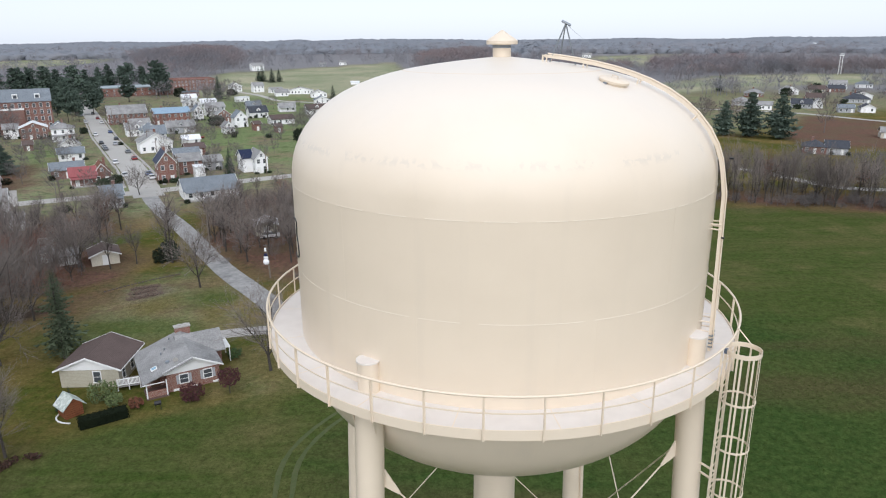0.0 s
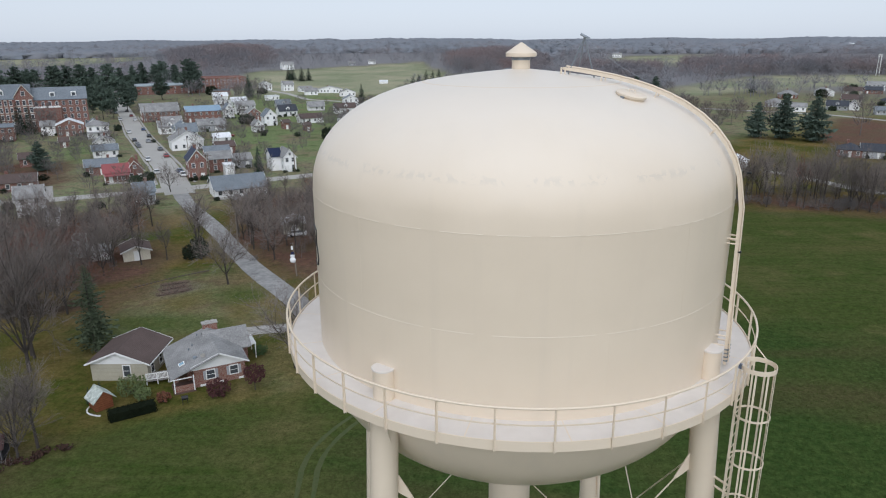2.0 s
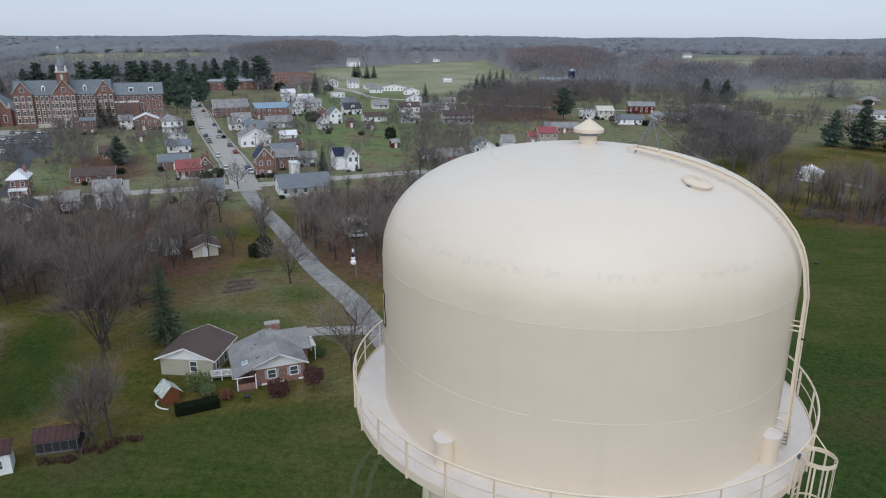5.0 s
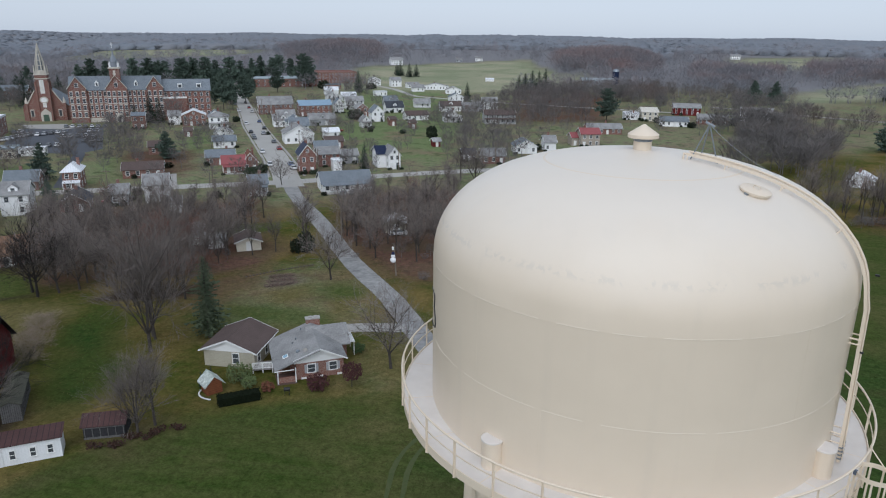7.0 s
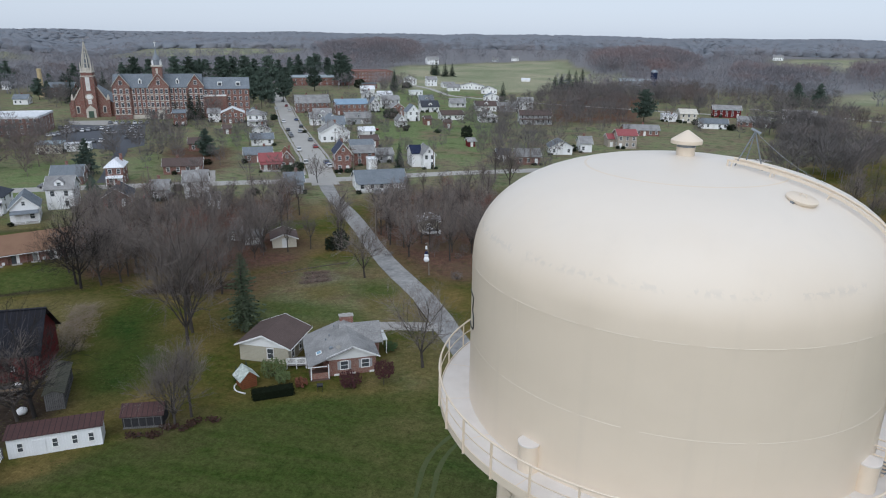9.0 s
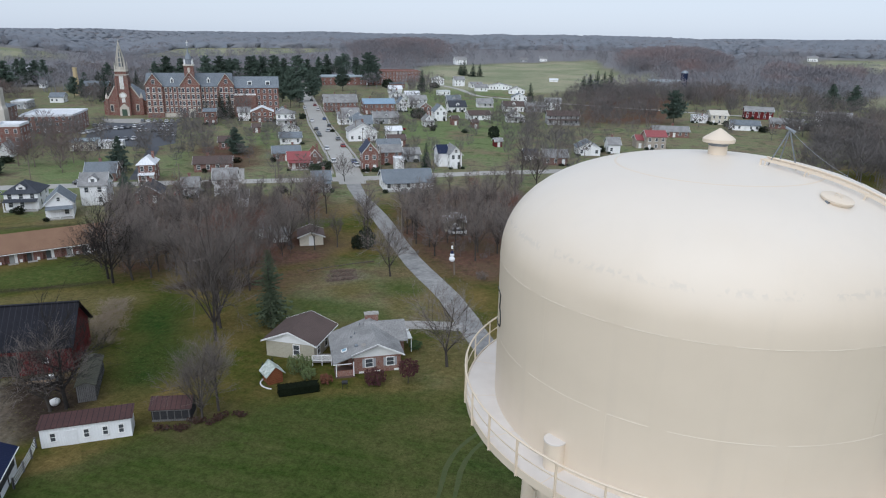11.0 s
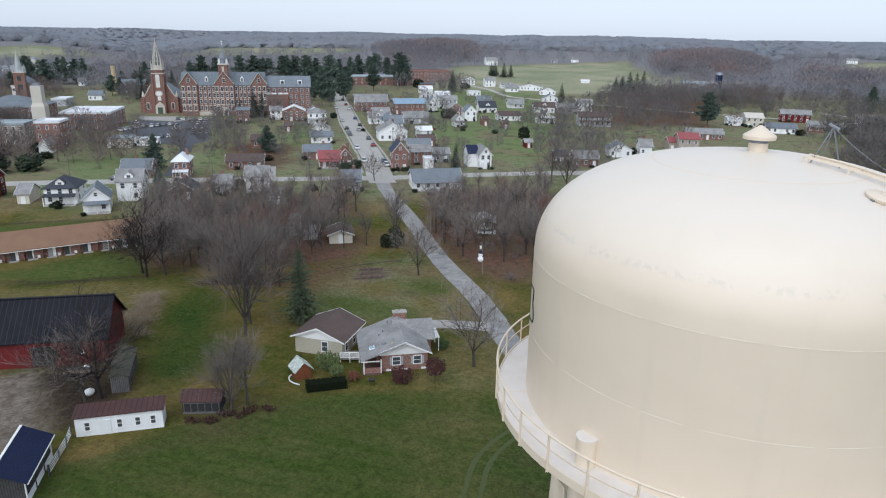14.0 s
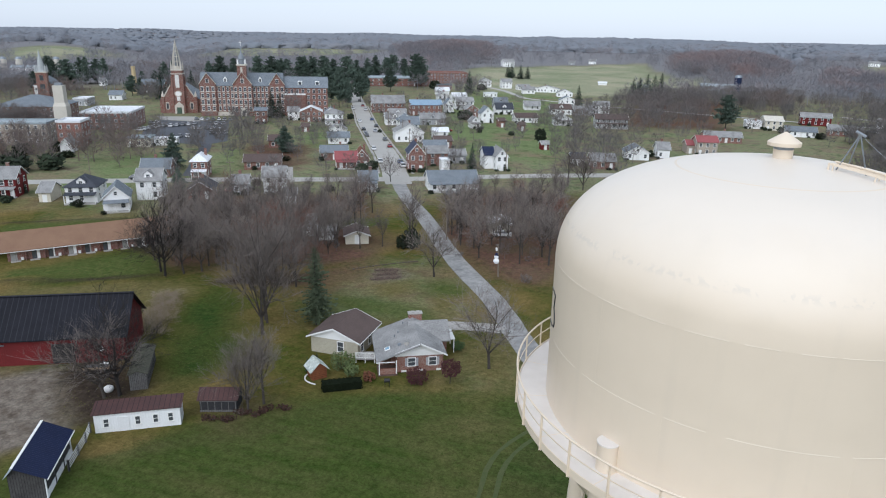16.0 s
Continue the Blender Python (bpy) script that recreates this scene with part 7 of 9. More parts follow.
def conifer_shapes(seed, H=12.0, width=0.2, low=0.08, dense=1.0, taper=0.85, ragged=0.25):
    rng = random.Random(seed)
    trunk, crown = Shape().tube([(0, 0, -0.3), (0, 0, H * 0.97)], [H * 0.014, H * 0.003], 6, cap=False), Shape()
    z = H * low
    while z < H * 0.985:
        f = (z - H * low) / (H * (1 - low))
        reach = H * width * (1 - f) ** taper * (1.1 - ragged + ragged * rng.random()) + 0.12
        n = max(4, int(9 * dense * (1 - f * 0.5)))
        a0 = rng.random() * 6.28
        for k in range(n):
            a = a0 + 6.28 * k / n + rng.uniform(-0.25, 0.25)
            L = reach * rng.uniform(0.7, 1.15)
            out = Vector((math.cos(a), math.sin(a), 0))
            droop = -0.28 + 0.5 * f
            side = Vector((-out.y, out.x, 0))
            prev = Vector((0, 0, z + rng.uniform(-0.1, 0.1)))
            for j in range(4):
                q = out * L * (j + 1) / 4 + Vector((0, 0, prev.z + droop * L / 4 + (0.05 * L if j == 3 else 0)))
                q.z = z + droop * L * (j + 1) / 4 + 0.05 * L * (j / 3) ** 2
                w = L * 0.22 * (1.1 - 0.2 * j)
                for sgn in (-1, 1):
                    tip = prev.lerp(q, 0.5) + side * sgn * w * rng.uniform(0.7, 1.3) + out * L * 0.12 + Vector((0, 0, rng.uniform(-0.12, 0.04) * L))
                    crown.add([prev, q, tip], [(0, 1, 2)])
                crown.add([prev, q, prev.lerp(q, 0.6) + Vector((0, 0, -0.1 * L - 0.08))], [(0, 1, 2)])
                prev = q
        z += H * 0.033 * (1.05 - 0.5 * f) / dense ** 0.5
    return trunk, crown


def pine_shapes(seed, H=12.0, width=0.27, low=0.12, boughs=40, full=0.55):
    """An old pine: uneven boughs, each with flat pads of needle tufts at its outer half."""
    rng = random.Random(seed)
    trunk, crown = Shape().tube([(0, 0, -0.3), (0.1, 0, H * 0.5), (0, 0.05, H * 0.96)], [H * 0.017, H * 0.012, H * 0.003], 6, cap=False), Shape()
    for i in range(boughs):
        f = (i + rng.random() * 0.8) / boughs
        z = H * (low + (0.98 - low) * f)
        reach = H * width * (1 - f) ** full * min(1.0, 0.55 + 2.2 * f) * rng.uniform(0.62, 1.12) + 0.25
        a = i * 2.4 + rng.uniform(-0.5, 0.5)
        out = Vector((math.cos(a), math.sin(a), rng.uniform(-0.12, 0.3) + 0.35 * f))
        trunk.tube([(0, 0, z), Vector((0, 0, z)) + out * reach * 0.8], [0.05, 0.015], 3, cap=False)
        for k in range(5):
            c = Vector((0, 0, z)) + out * reach * (0.28 + 0.18 * k) + Vector((rng.uniform(-1, 1), rng.uniform(-1, 1), rng.uniform(-0.4, 0.4))) * reach * 0.16
            pad = reach * rng.uniform(0.2, 0.3) + 0.15
            for _ in range(15):
                p = c + Vector((rng.gauss(0, 0.55), rng.gauss(0, 0.55), rng.gauss(0, 0.26))) * pad
                u = Vector((rng.uniform(-1, 1), rng.uniform(-1, 1), rng.uniform(-0.2, 0.7))).normalized()
                v = u.cross(Vector((rng.uniform(-1, 1), rng.uniform(-1, 1), rng.uniform(-1, 1)))).normalized()
                g = pad * rng.uniform(0.42, 0.75)
                crown.add([p - v * g * 0.55, p + v * g * 0.55, p + u * g * 1.3], [(0, 1, 2)])
    return trunk, crown


PALE_NEEDLE = material("pale_needles", (0.085, 0.105, 0.06), (0.05, 0.066, 0.04), rough=0.95, gloss=0.1, grain=1.5)
FIRS = {}
for kind, args in {"spruce": dict(seed=2, width=0.24), "loose_pine": dict(seed=14, width=0.2, low=0.08, taper=0.6, ragged=0.6, dense=0.8), "column": dict(seed=9, width=0.13, low=0.03)}.items():
    w_, f_ = conifer_shapes(**args)
    FIRS[kind] = (w_.mesh("trunk", BARK), f_.mesh("crown", PALE_NEEDLE if kind == "loose_pine" else NEEDLE))
PINE_NEEDLE = material("pine_needles", (0.095, 0.128, 0.098), (0.055, 0.077, 0.062), rough=0.9, gloss=0.15, grain=1.2, random_tint=0.25)
PINES = []
for k, args in enumerate((dict(width=0.3), dict(width=0.25, boughs=46), dict(width=0.34, low=0.2, full=0.45), dict(width=0.33, low=0.04, full=0.8, boughs=54))):
    w_, f_ = pine_shapes(90 + k, **args)
    PINES.append((w_.mesh("trunk", BARK), f_.mesh("crown", PINE_NEEDLE)))


def conifer(x, y, h, kind="spruce", turn=0.0, wide=1.0):
    z = float(rise(np.float64(x), np.float64(y)))
    s = h / 12.0
    word = {"spruce": "dark green spruce tree", "wide_pine": "broad dark green pine tree", "column": "narrow dark green cedar tree", "loose_pine": "slender loose gray-green pine tree"}[kind]
    t = thing("conifer", word + " on the grass", "tree", Matrix.LocRotScale((x, y, z), Euler((0, 0, turn)), (s * wide, s * wide, s)), group="conifers")
    made = PINES[3 if h < 14 or x > 100 and y < 320 else int(abs(x * 7 + y * 3)) % 4] if kind == "wide_pine" else FIRS[kind]
    part("trunk", made[0], BARK, t)
    part("crown", made[1], NEEDLE, t)
    return t


def leafy(seed, rx, ry, rz, n, size, z0=0.0, boxy=False):
    """Leaf clumps through an ellipsoid or a hedge's block."""
    rng = random.Random(seed)
    s = Shape()
    for _ in range(n):
        while True:
            p = Vector((rng.uniform(-1, 1), rng.uniform(-1, 1), rng.uniform(-1, 1)))
            if boxy or 0.35 < p.length < 1 + 0.12 * math.sin(7 * p.x + 5 * p.y):
                break
        c = Vector((p.x * rx, p.y * ry, z0 + p.z * rz))
        u = Vector((rng.uniform(-1, 1), rng.uniform(-1, 1), rng.uniform(-1, 1))).normalized()
        v = u.orthogonal().normalized()
        k = size * rng.uniform(0.6, 1.3)
        s.add([c - u * k, c + v * k * 0.6, c + u * k, c - v * k * 0.6], [(0, 1, 2, 3)])
    return s


def shrub(name, x, y, r, h, mat, label, seed=1, stem=0.0, n=900, size=0.13):
    t = thing(name, label, "shrub" if stem < 1 else "tree", pose(x, y, 0))
    st = Shape()
    rng = random.Random(seed)
    if stem:
        st.tube([(0, 0, -0.2), (0.03, 0, stem), (0, 0.02, stem + h * 0.5)], [0.07, 0.055, 0.03], 6, cap=False)
    for _ in range(7):
        a = rng.uniform(0, 6.28)
        st.tube([(0, 0, stem * 0.8), (r * 0.4 * math.cos(a), r * 0.4 * math.sin(a), stem + h * 0.4), (r * 0.8 * math.cos(a), r * 0.8 * math.sin(a), stem + h * 0.75)], [0.04, 0.025, 0.01], 4, cap=False)
    part("stems", st, BARK, t)
    part("foliage", leafy(seed, r, r, h / 2, n, size, stem + h / 2), mat, t)
    return t


# trees that stand by themselves
for x, y, h, kind, turn, wd in (
    (-25.1, 67.5, 12.6, "round", 0.4, 0.85), (-61.7, 65.4, 20.5, "vase", 1.0, 0.72), (-64.5, 70.5, 15.0, "tall", 2.0, 0.8),
    (-63.6, 69.6, 17.5, "vase", 2.6, 0.6), (-70.5, 79.5, 15.5, "tall", 2.2, 0.8), (-68.0, 86.0, 13.0, "vase", 1.9, 0.7), (-96.8, 83.2, 13.5, "dark", 0.6, 0.8), (-89.6, 86.4, 12.5, "vase", 2.4, 0.8), (-85.5, 88.6, 11.5, "tall", 0.7, 0.9), (-51.6, 46.6, 9.0, "vase", 1.3, 0.7),
    (-50.3, 45.0, 10.2, "vase", 0.2, 0.8), (-49.5, 47.3, 10.5, "tall", 1.7, 0.8), (-45.9, 101.1, 12.0, "round", 2.2, 0.8),
    (-68.1, 42.3, 12.5, "dark", 0.9, 1.0), (-69.6, 41.2, 11.0, "round", 2.4, 1.0), (-94.4, 81.6, 14.0, "dark", 2.9, 0.85), (-92.0, 84.0, 12.5, "round", 1.1, 0.8),
    (-89.3, 116.5, 9.5, "round", 0.3, 0.9), (-58.2, 119.0, 13.5, "slim", 0.8, 0.8), (-56.5, 116.0, 12.0, "tall", 1.4, 0.8),
    (179.7, 305.3, 17.0, "round", 0.5, 0.9), (-186.0, 237.7, 15.0, "broad", 0.1, 1.0), (-181.0, 234.0, 13.0, "round", 1.9, 1.0), (-190.0, 243.0, 13.5, "round", 3.0, 1.0),
    (-90.0, 180.5, 9.0, "round", 1.2, 0.9), (-72.0, 188.0, 8.5, "round", 2.0, 0.9), (-65.0, 196.0, 9.5, "vase", 0.6, 0.9), (-128.0, 172.0, 8.0, "round", 0.2, 0.9), (-112.0, 176.0, 10.0, "broad", 1.5, 0.9),
    (-105.0, 182.0, 9.0, "round", 1.5, 0.9), (-150.0, 150.0, 9.0, "round", 2.5, 0.9), (-30.0, 235.0, 14.0, "broad", 0.4, 0.9), (-20.0, 250.0, 12.0, "round", 0.9, 0.9),
):
    bare_tree(x, y, h, kind, turn, False, "on the grass", wd)
for x, y, h in ((-67.5, 112.2, 8.5), (-72.5, 111.0, 9.5), (-63.6, 115.5, 8.0), (-76.5, 112.5, 9.0)):
    bare_tree(x, y, h, "tall", x, False, "before the cottage", 0.85)
for x, y, h in ((-206, 312, 17), (-201, 306, 14), (-78, 91, 7), (-74.5, 94, 6.5), (-69.5, 96.5, 6), (-160, 210, 11), (-150, 226, 10), (-212, 250, 10), (190, 260, 14), (197, 255, 15), (118, 206, 12), (-200, 120, 9), (-270, 180, 12)):
    bare_tree(x, y, h, "round", x * 0.7, True, "beside the lawn", 0.95)

random.seed(4)


def scatter(quad, n, gap, rng, avoid=True):
    """Places spread over a four-cornered patch, kept apart and off the roads and houses."""
    out, tries = [], 0
    a, b, c, d = [Vector((p[0], p[1], 0)) for p in quad]
    while len(out) < n and tries < n * 40:
        tries += 1
        u, v = rng.random(), rng.random()
        p = a.lerp(b, u).lerp(d.lerp(c, u), v)
        if any((p.x - q[0]) ** 2 + (p.y - q[1]) ** 2 < gap * gap for q in out):
            continue
        if avoid and -272 < p.x < -186 and 212 < p.y < 292 and p.x * 0.45 + p.y > 128:
            continue
        if avoid and any((p.x - h[0]) ** 2 + (p.y - h[1]) ** 2 < (h[2] + 1.5) ** 2 for h in FOOTPRINTS):
            continue
        if avoid and min(road_gap(p, l) - w for l, w in ROADS) < 1.2:
            continue
        out.append((p.x, p.y))
    return out


ROADS = (
    ([(-15, 66), (-24.6, 80.4), (-43.7, 109.5), (-79, 165), (-89.5, 184.5)], 2.8),
    ([(-89.5, 184.5), (-171, 327), (-253, 470)], 6.0),
    ([(-330, 40), (-189, 134.5), (-89, 185), (-54, 207.5), (60, 270)], 3.4),
    ([(-25, 82), (-40, 78)], 2.0),
)


def road_gap(p, line):
    best = 1e9
    for a, b in zip(line, line[1:]):
        a, b = Vector((*a, 0)), Vector((*b, 0))
        t = max(0.0, min(1.0, (p - a).dot(b - a) / (b - a).length_squared))
        best = min(best, (p - a.lerp(b, t)).length)
    return best


rng = random.Random(11)
WOODS = (
    ([(-98, 82), (-67, 101), (-77, 131), (-121, 112)], 48, 3.2, 8.0, 11.5, "in the wood"),
    ([(-121, 112), (-73, 132), (-88, 163), (-135, 134)], 40, 3.6, 6.5, 10.0, "in the wood"),
    ([(-51, 113), (-23, 111), (-31, 153), (-57, 146)], 32, 3.4, 8.5, 11.5, "beside the lane"),
    ([(-55, 148), (-28, 153), (-36, 184), (-62, 172)], 20, 3.6, 6.5, 9.5, "beside the lane"),
    ([(75, 165), (116, 154), (136, 184), (84, 186)], 60, 2.4, 9.0, 14.5, "along the field's edge"),
    ([(116, 154), (150, 146), (165, 180), (136, 184)], 22, 2.4, 10.0, 15.0, "along the field's edge"),
    ([(62, 168), (75, 165), (84, 186), (66, 196)], 14, 3.0, 9.0, 13.0, "along the field's edge"),
    ([(-36, 178), (-18, 200), (-30, 300), (-60, 300)], 26, 4.5, 9.0, 13.0, "behind the houses"),
)
for quad, n, gap, h0, h1, where in WOODS:
    for x, y in scatter(quad, n, gap, rng):
        bare_tree(x, y, rng.uniform(h0, h1), rng.choice(("tall", "round", "vase", "slim") if "edge" in where else ("tall", "slim", "tall", "round", "vase")), rng.uniform(0, 6.28), rng.random() < 0.06, where, rng.uniform(0.5, 0.7) if "edge" in where else rng.uniform(0.75, 1.0))
for x, y in scatter([(-300, 150), (-165, 195), (-195, 290), (-300, 240)], 52, 6, rng):
    bare_tree(x, y, rng.uniform(8, 13), rng.choice(("round", "broad", "vase")), rng.uniform(0, 6.28), rng.random() < 0.15, "on the town lawns", rng.uniform(0.85, 1.1))
for x, y in scatter([(-240, 140), (-70, 205), (-160, 470), (-240, 300)], 80, 7, rng) + scatter([(-75, 215), (-20, 260), (-60, 480), (-170, 480)], 40, 8, rng):
    bare_tree(x, y, rng.uniform(6, 10.5), rng.choice(("round", "broad", "vase")), rng.uniform(0, 6.28), rng.random() < 0.2, "between the houses", rng.uniform(0.8, 1.0))

for x, y, h, kind, wd in (
    (-164.5, 168.3, 12.5, "wide_pine", 0.9), (-149.8, 214, 10.5, "wide_pine", 1.25), (-72.4, 211.9, 9.5, "spruce", 0.85), (139.3, 293.9, 19.0, "wide_pine", 1.15), (149.2, 286.1, 19.5, "wide_pine", 1.15), (129.4, 298.3, 16.0, "wide_pine", 1.0),
    (17.3, 373.8, 18.0, "wide_pine", 1.0), (122.7, 503, 17.0, "wide_pine", 1.1), (135.7, 498, 17.0, "wide_pine", 1.1), (-171, 523, 18.0, "spruce", 1.0), (-55.7, 71.9, 13.5, "loose_pine", 1.3), (-57.5, 75.5, 12.0, "loose_pine", 1.2), 
    (-216, 307, 16.0, "spruce", 1.0), (-212, 309, 14.0, "spruce", 1.0), (-222, 303, 10.0, "spruce", 0.9), (-208, 370, 25.0, "wide_pine", 0.5), (-217, 366, 15.0, "wide_pine", 0.6), (-237, 372, 16.0, "wide_pine", 0.7), (-204, 374, 18.0, "wide_pine", 0.5),
    (-48.9, 57.3, 2.3, "column", 1.6), (-48.1, 58.6, 2.6, "column", 1.5), (-137.9, 138.3, 8.0, "wide_pine", 0.9), (-166, 118, 4.5, "column", 1.3), (-178, 122, 4.0, "spruce", 1.0), (-184, 716, 17.0, "spruce", 1.2), (-172, 706, 15.0, "spruce", 1.2), (-166, 712, 14.0, "spruce", 1.2), (-190, 724, 14.0, "spruce", 1.2),
    (-282, 372, 18.2, "wide_pine", 1.0), (-272, 382, 16.8, "wide_pine", 1.0), (-262, 384, 19.6, "wide_pine", 0.9), (-252, 392, 17.5, "wide_pine", 0.9), (-240, 396, 18.9, "wide_pine", 0.9), (-232, 404, 16.8, "wide_pine", 0.9), (-222, 406, 18.9, "wide_pine", 1.0), (-214, 412, 19.6, "wide_pine", 0.9), (-226, 440, 21.0, "wide_pine", 0.9),
    (-240, 470, 18.2, "wide_pine", 1.0), (-252, 455, 16.8, "wide_pine", 1.0), (-300, 480, 26.0, "wide_pine", 1.0), (-290, 500, 18.9, "wide_pine", 1.0), (-230, 500, 18.2, "wide_pine", 1.0), (-445, 372, 16.5, "wide_pine", 1.1), (-438, 380, 22.0, "wide_pine", 1.1),  (-452, 364, 14.0, "wide_pine", 1.1),
    (-320, 372, 20.0, "spruce", 1.0), (-335, 360, 22.0, "spruce", 1.0), (-26, 600, 18.0, "spruce", 1.2), (-31, 591, 17.0, "spruce", 1.2), (-36, 577, 18.0, "spruce", 1.2), (-41, 564, 16.0, "spruce", 1.2), (-45, 551, 15.0, "spruce", 1.2), (230, 560, 14.0, "spruce", 1.0), (-240, 196, 9.0, "spruce", 1.0), (-232, 160, 8.0, "spruce", 1.0), (-75, 470, 14.0, "spruce", 1.0), (-98, 236, 4.0, "spruce", 1.0),
    (-482, 404, 22.4, "wide_pine", 0.8), (-488, 413, 19.6, "wide_pine", 1.1), (-408, 423, 13.3, "wide_pine", 1.1),  (-404, 433, 13.5, "wide_pine", 1.1), (-360, 511, 16.1, "wide_pine", 1.1),  (-349, 507, 16.1, "wide_pine", 1.1), (-351, 518, 19.8, "wide_pine", 1.1), (-380, 472, 16.5, "wide_pine", 1.1), (-381, 485, 13.3, "wide_pine", 1.1), (-383, 495, 16.0, "wide_pine", 1.1), (-349, 525, 20.7, "wide_pine", 1.1),  (-373, 503, 12.6, "wide_pine", 1.1), (-340, 524, 21.6, "wide_pine", 1.1),   (-321, 536, 18.0, "wide_pine", 1.1), (-309, 542, 17.5, "wide_pine", 1.1), (-300, 536, 17.5, "wide_pine", 1.1),  
):
    conifer(x, y, h, kind, x * 1.3, wd)
# the belt of old pines behind the college
belt = random.Random(17)
for turn, away, h in ((42.3, 600, 20), (41.4, 590, 24), (39.0, 570, 22), (38.2, 580, 25), (37.3, 575, 24), (36.6, 590, 22), (35.3, 585, 25), (34.2, 570, 26), (33.5, 580, 24), (31.8, 575, 26), (30.9, 590, 25), (30.0, 570, 26), (29.2, 580, 24), (28.2, 575, 26), (27.4, 590, 23), (26.5, 690, 21), (25.7, 700, 23), (24.9, 690, 21), (24.2, 705, 23), (23.5, 690, 20), (22.6, 600, 28), (22.1, 610, 26), (48.0, 640, 21), (47.5, 632, 22), (46.9, 640, 20), (46.4, 628, 21), (45.0, 520, 14), (44.4, 530, 12)):
    a = radians(turn + belt.uniform(-0.15, 0.15))
    conifer(-math.sin(a) * away, math.cos(a) * away, h, "wide_pine", turn, belt.uniform(0.75, 1.05))

# evergreen shrubs and small trees about the town
BUSH = [leafy(70 + k, 1.0, 1.0, 0.9, 260, 0.26, 0.8).mesh("foliage", LEAF) for k in range(3)]
DARK_LEAF = material("evergreen_leaves", (0.03, 0.045, 0.022), (0.016, 0.024, 0.013), rough=0.9, grain=1.5, random_tint=0.25)
for b_ in BUSH:
    b_.materials[0] = DARK_LEAF
stem_mesh = Shape().tube([(0, 0, -0.2), (0, 0, 0.9)], [0.1, 0.05], 5).mesh("stem", BARK)


def bush(x, y, r, h, where="on a town lawn"):
    z = float(rise(np.float64(x), np.float64(y)))
    t = thing("evergreen_bush", "dark rounded evergreen bush " + where, "shrub", Matrix.LocRotScale((x, y, z), Euler((0, 0, x)), (r, r, h / 1.7)), group="evergreen bushes")
    part("stem", stem_mesh, BARK, t)
    part("foliage", BUSH[int(abs(x * 3)) % 3], DARK_LEAF, t)


for x, y, r, h in ((-57.4, 117.4, 1.9, 4.4), (-58.9, 115.9, 1.5, 3.2), (-208.6, 546, 5, 7), (-157.4, 459, 3, 4), (-119.7, 351, 4.5, 5), (-97.2, 304, 1.4, 2.6), (-170.6, 557, 4, 5), (-105.3, 190.7, 2.2, 3.2), (-104, 197, 2, 3), (-139.9, 198, 2, 2), (-139.8, 331, 3, 3.5), (-133.4, 285.3, 1.3, 1.6), (-80.5, 302, 1.6, 2), (-148.5, 313, 1.5, 2), (-140.1, 281.8, 1.2, 1.5), (-200, 151.5, 4.0, 5.5), (-206, 143, 4.5, 5.5), (-214, 149, 4, 5), (-228, 178, 3, 3.5), (-233, 168, 3.4, 4), (-214, 170, 2.4, 2.4), (-64.1, 290.4, 2.5, 5.5), (-94, 228, 1.4, 1.8), (-176, 322, 2, 3), (-125, 158, 1.5, 2), (-152, 116, 1.4, 2), (-173, 112, 1.3, 2), (-101, 160, 1.4, 1.8), (232, 500, 3, 4), (262, 512, 4, 6), (290, 520, 3, 4), (310, 560, 4, 6), (244, 440, 3, 4), (270, 448, 2.5, 3), (222, 415, 2.5, 3), (60, 360, 2.4, 3), (45, 378, 2.5, 3), (84, 376, 2.5, 3), (8, 320, 2.5, 3.4), (-15, 268, 2, 2.6)):
    bush(x, y, r, h)
for x, y, r, h in YARD:
    bush(x, y, r, h, "before a house wall")
for x, y in scatter([(215, 405), (330, 430), (380, 600), (215, 530)], 22, 12, rng):
    bare_tree(x, y, rng.uniform(7, 11), rng.choice(("round", "broad", "vase")), rng.uniform(0, 6.28), rng.random() < 0.2, "between the houses", 1.0)
for x, y in scatter([(20, 300), (110, 370), (120, 450), (20, 430)], 12, 12, rng) + scatter([(-60, 300), (-20, 260), (10, 300), (-30, 420)], 10, 10, rng):
    bare_tree(x, y, rng.uniform(7, 12), rng.choice(("round", "broad")), rng.uniform(0, 6.28), rng.random() < 0.2, "between the houses", 1.0)

# shrubs round the ranch house
shrub("maroon_shrub", -33.2, 59.6, 1.6, 2.2, MAROON, "dark maroon leafy shrub before the brick wall", 3, n=900)
shrub("maroon_tree", -28.9, 61.2, 1.5, 2.4, MAROON, "small dark maroon tree on the lawn", 4, stem=1.2, n=900)
PALE_LEAF = material("pale_shrub_leaves", (0.13, 0.165, 0.06), (0.06, 0.085, 0.03), rough=0.85, grain=2, random_tint=0.15)
shrub("green_shrub", -44.6, 59.6, 1.9, 2.6, PALE_LEAF, "loose green leafy shrub by the tan house", 5, n=900)
shrub("green_shrub", -42.6, 58.4, 1.1, 1.6, PALE_LEAF, "loose green leafy shrub by the tan house", 6, n=500)
RUSTY = material("rust_shrub", (0.16, 0.06, 0.03), (0.1, 0.04, 0.025), rough=0.9, grain=2)
shrub("rust_shrub", -39.6, 57.8, 0.9, 1.4, RUSTY, "rust-brown shrub at the hedge's end", 7, n=420)
shrub("dark_shrub", -31.2, 71.5, 1.1, 1.5, LEAF, "dark evergreen shrub at the house corner", 8, n=500)
shrub("bare_shrub", -28.3, 104.9, 1.3, 1.8, TWIG, "bare gray-brown shrub beside the lane", 9, n=420, size=0.09)
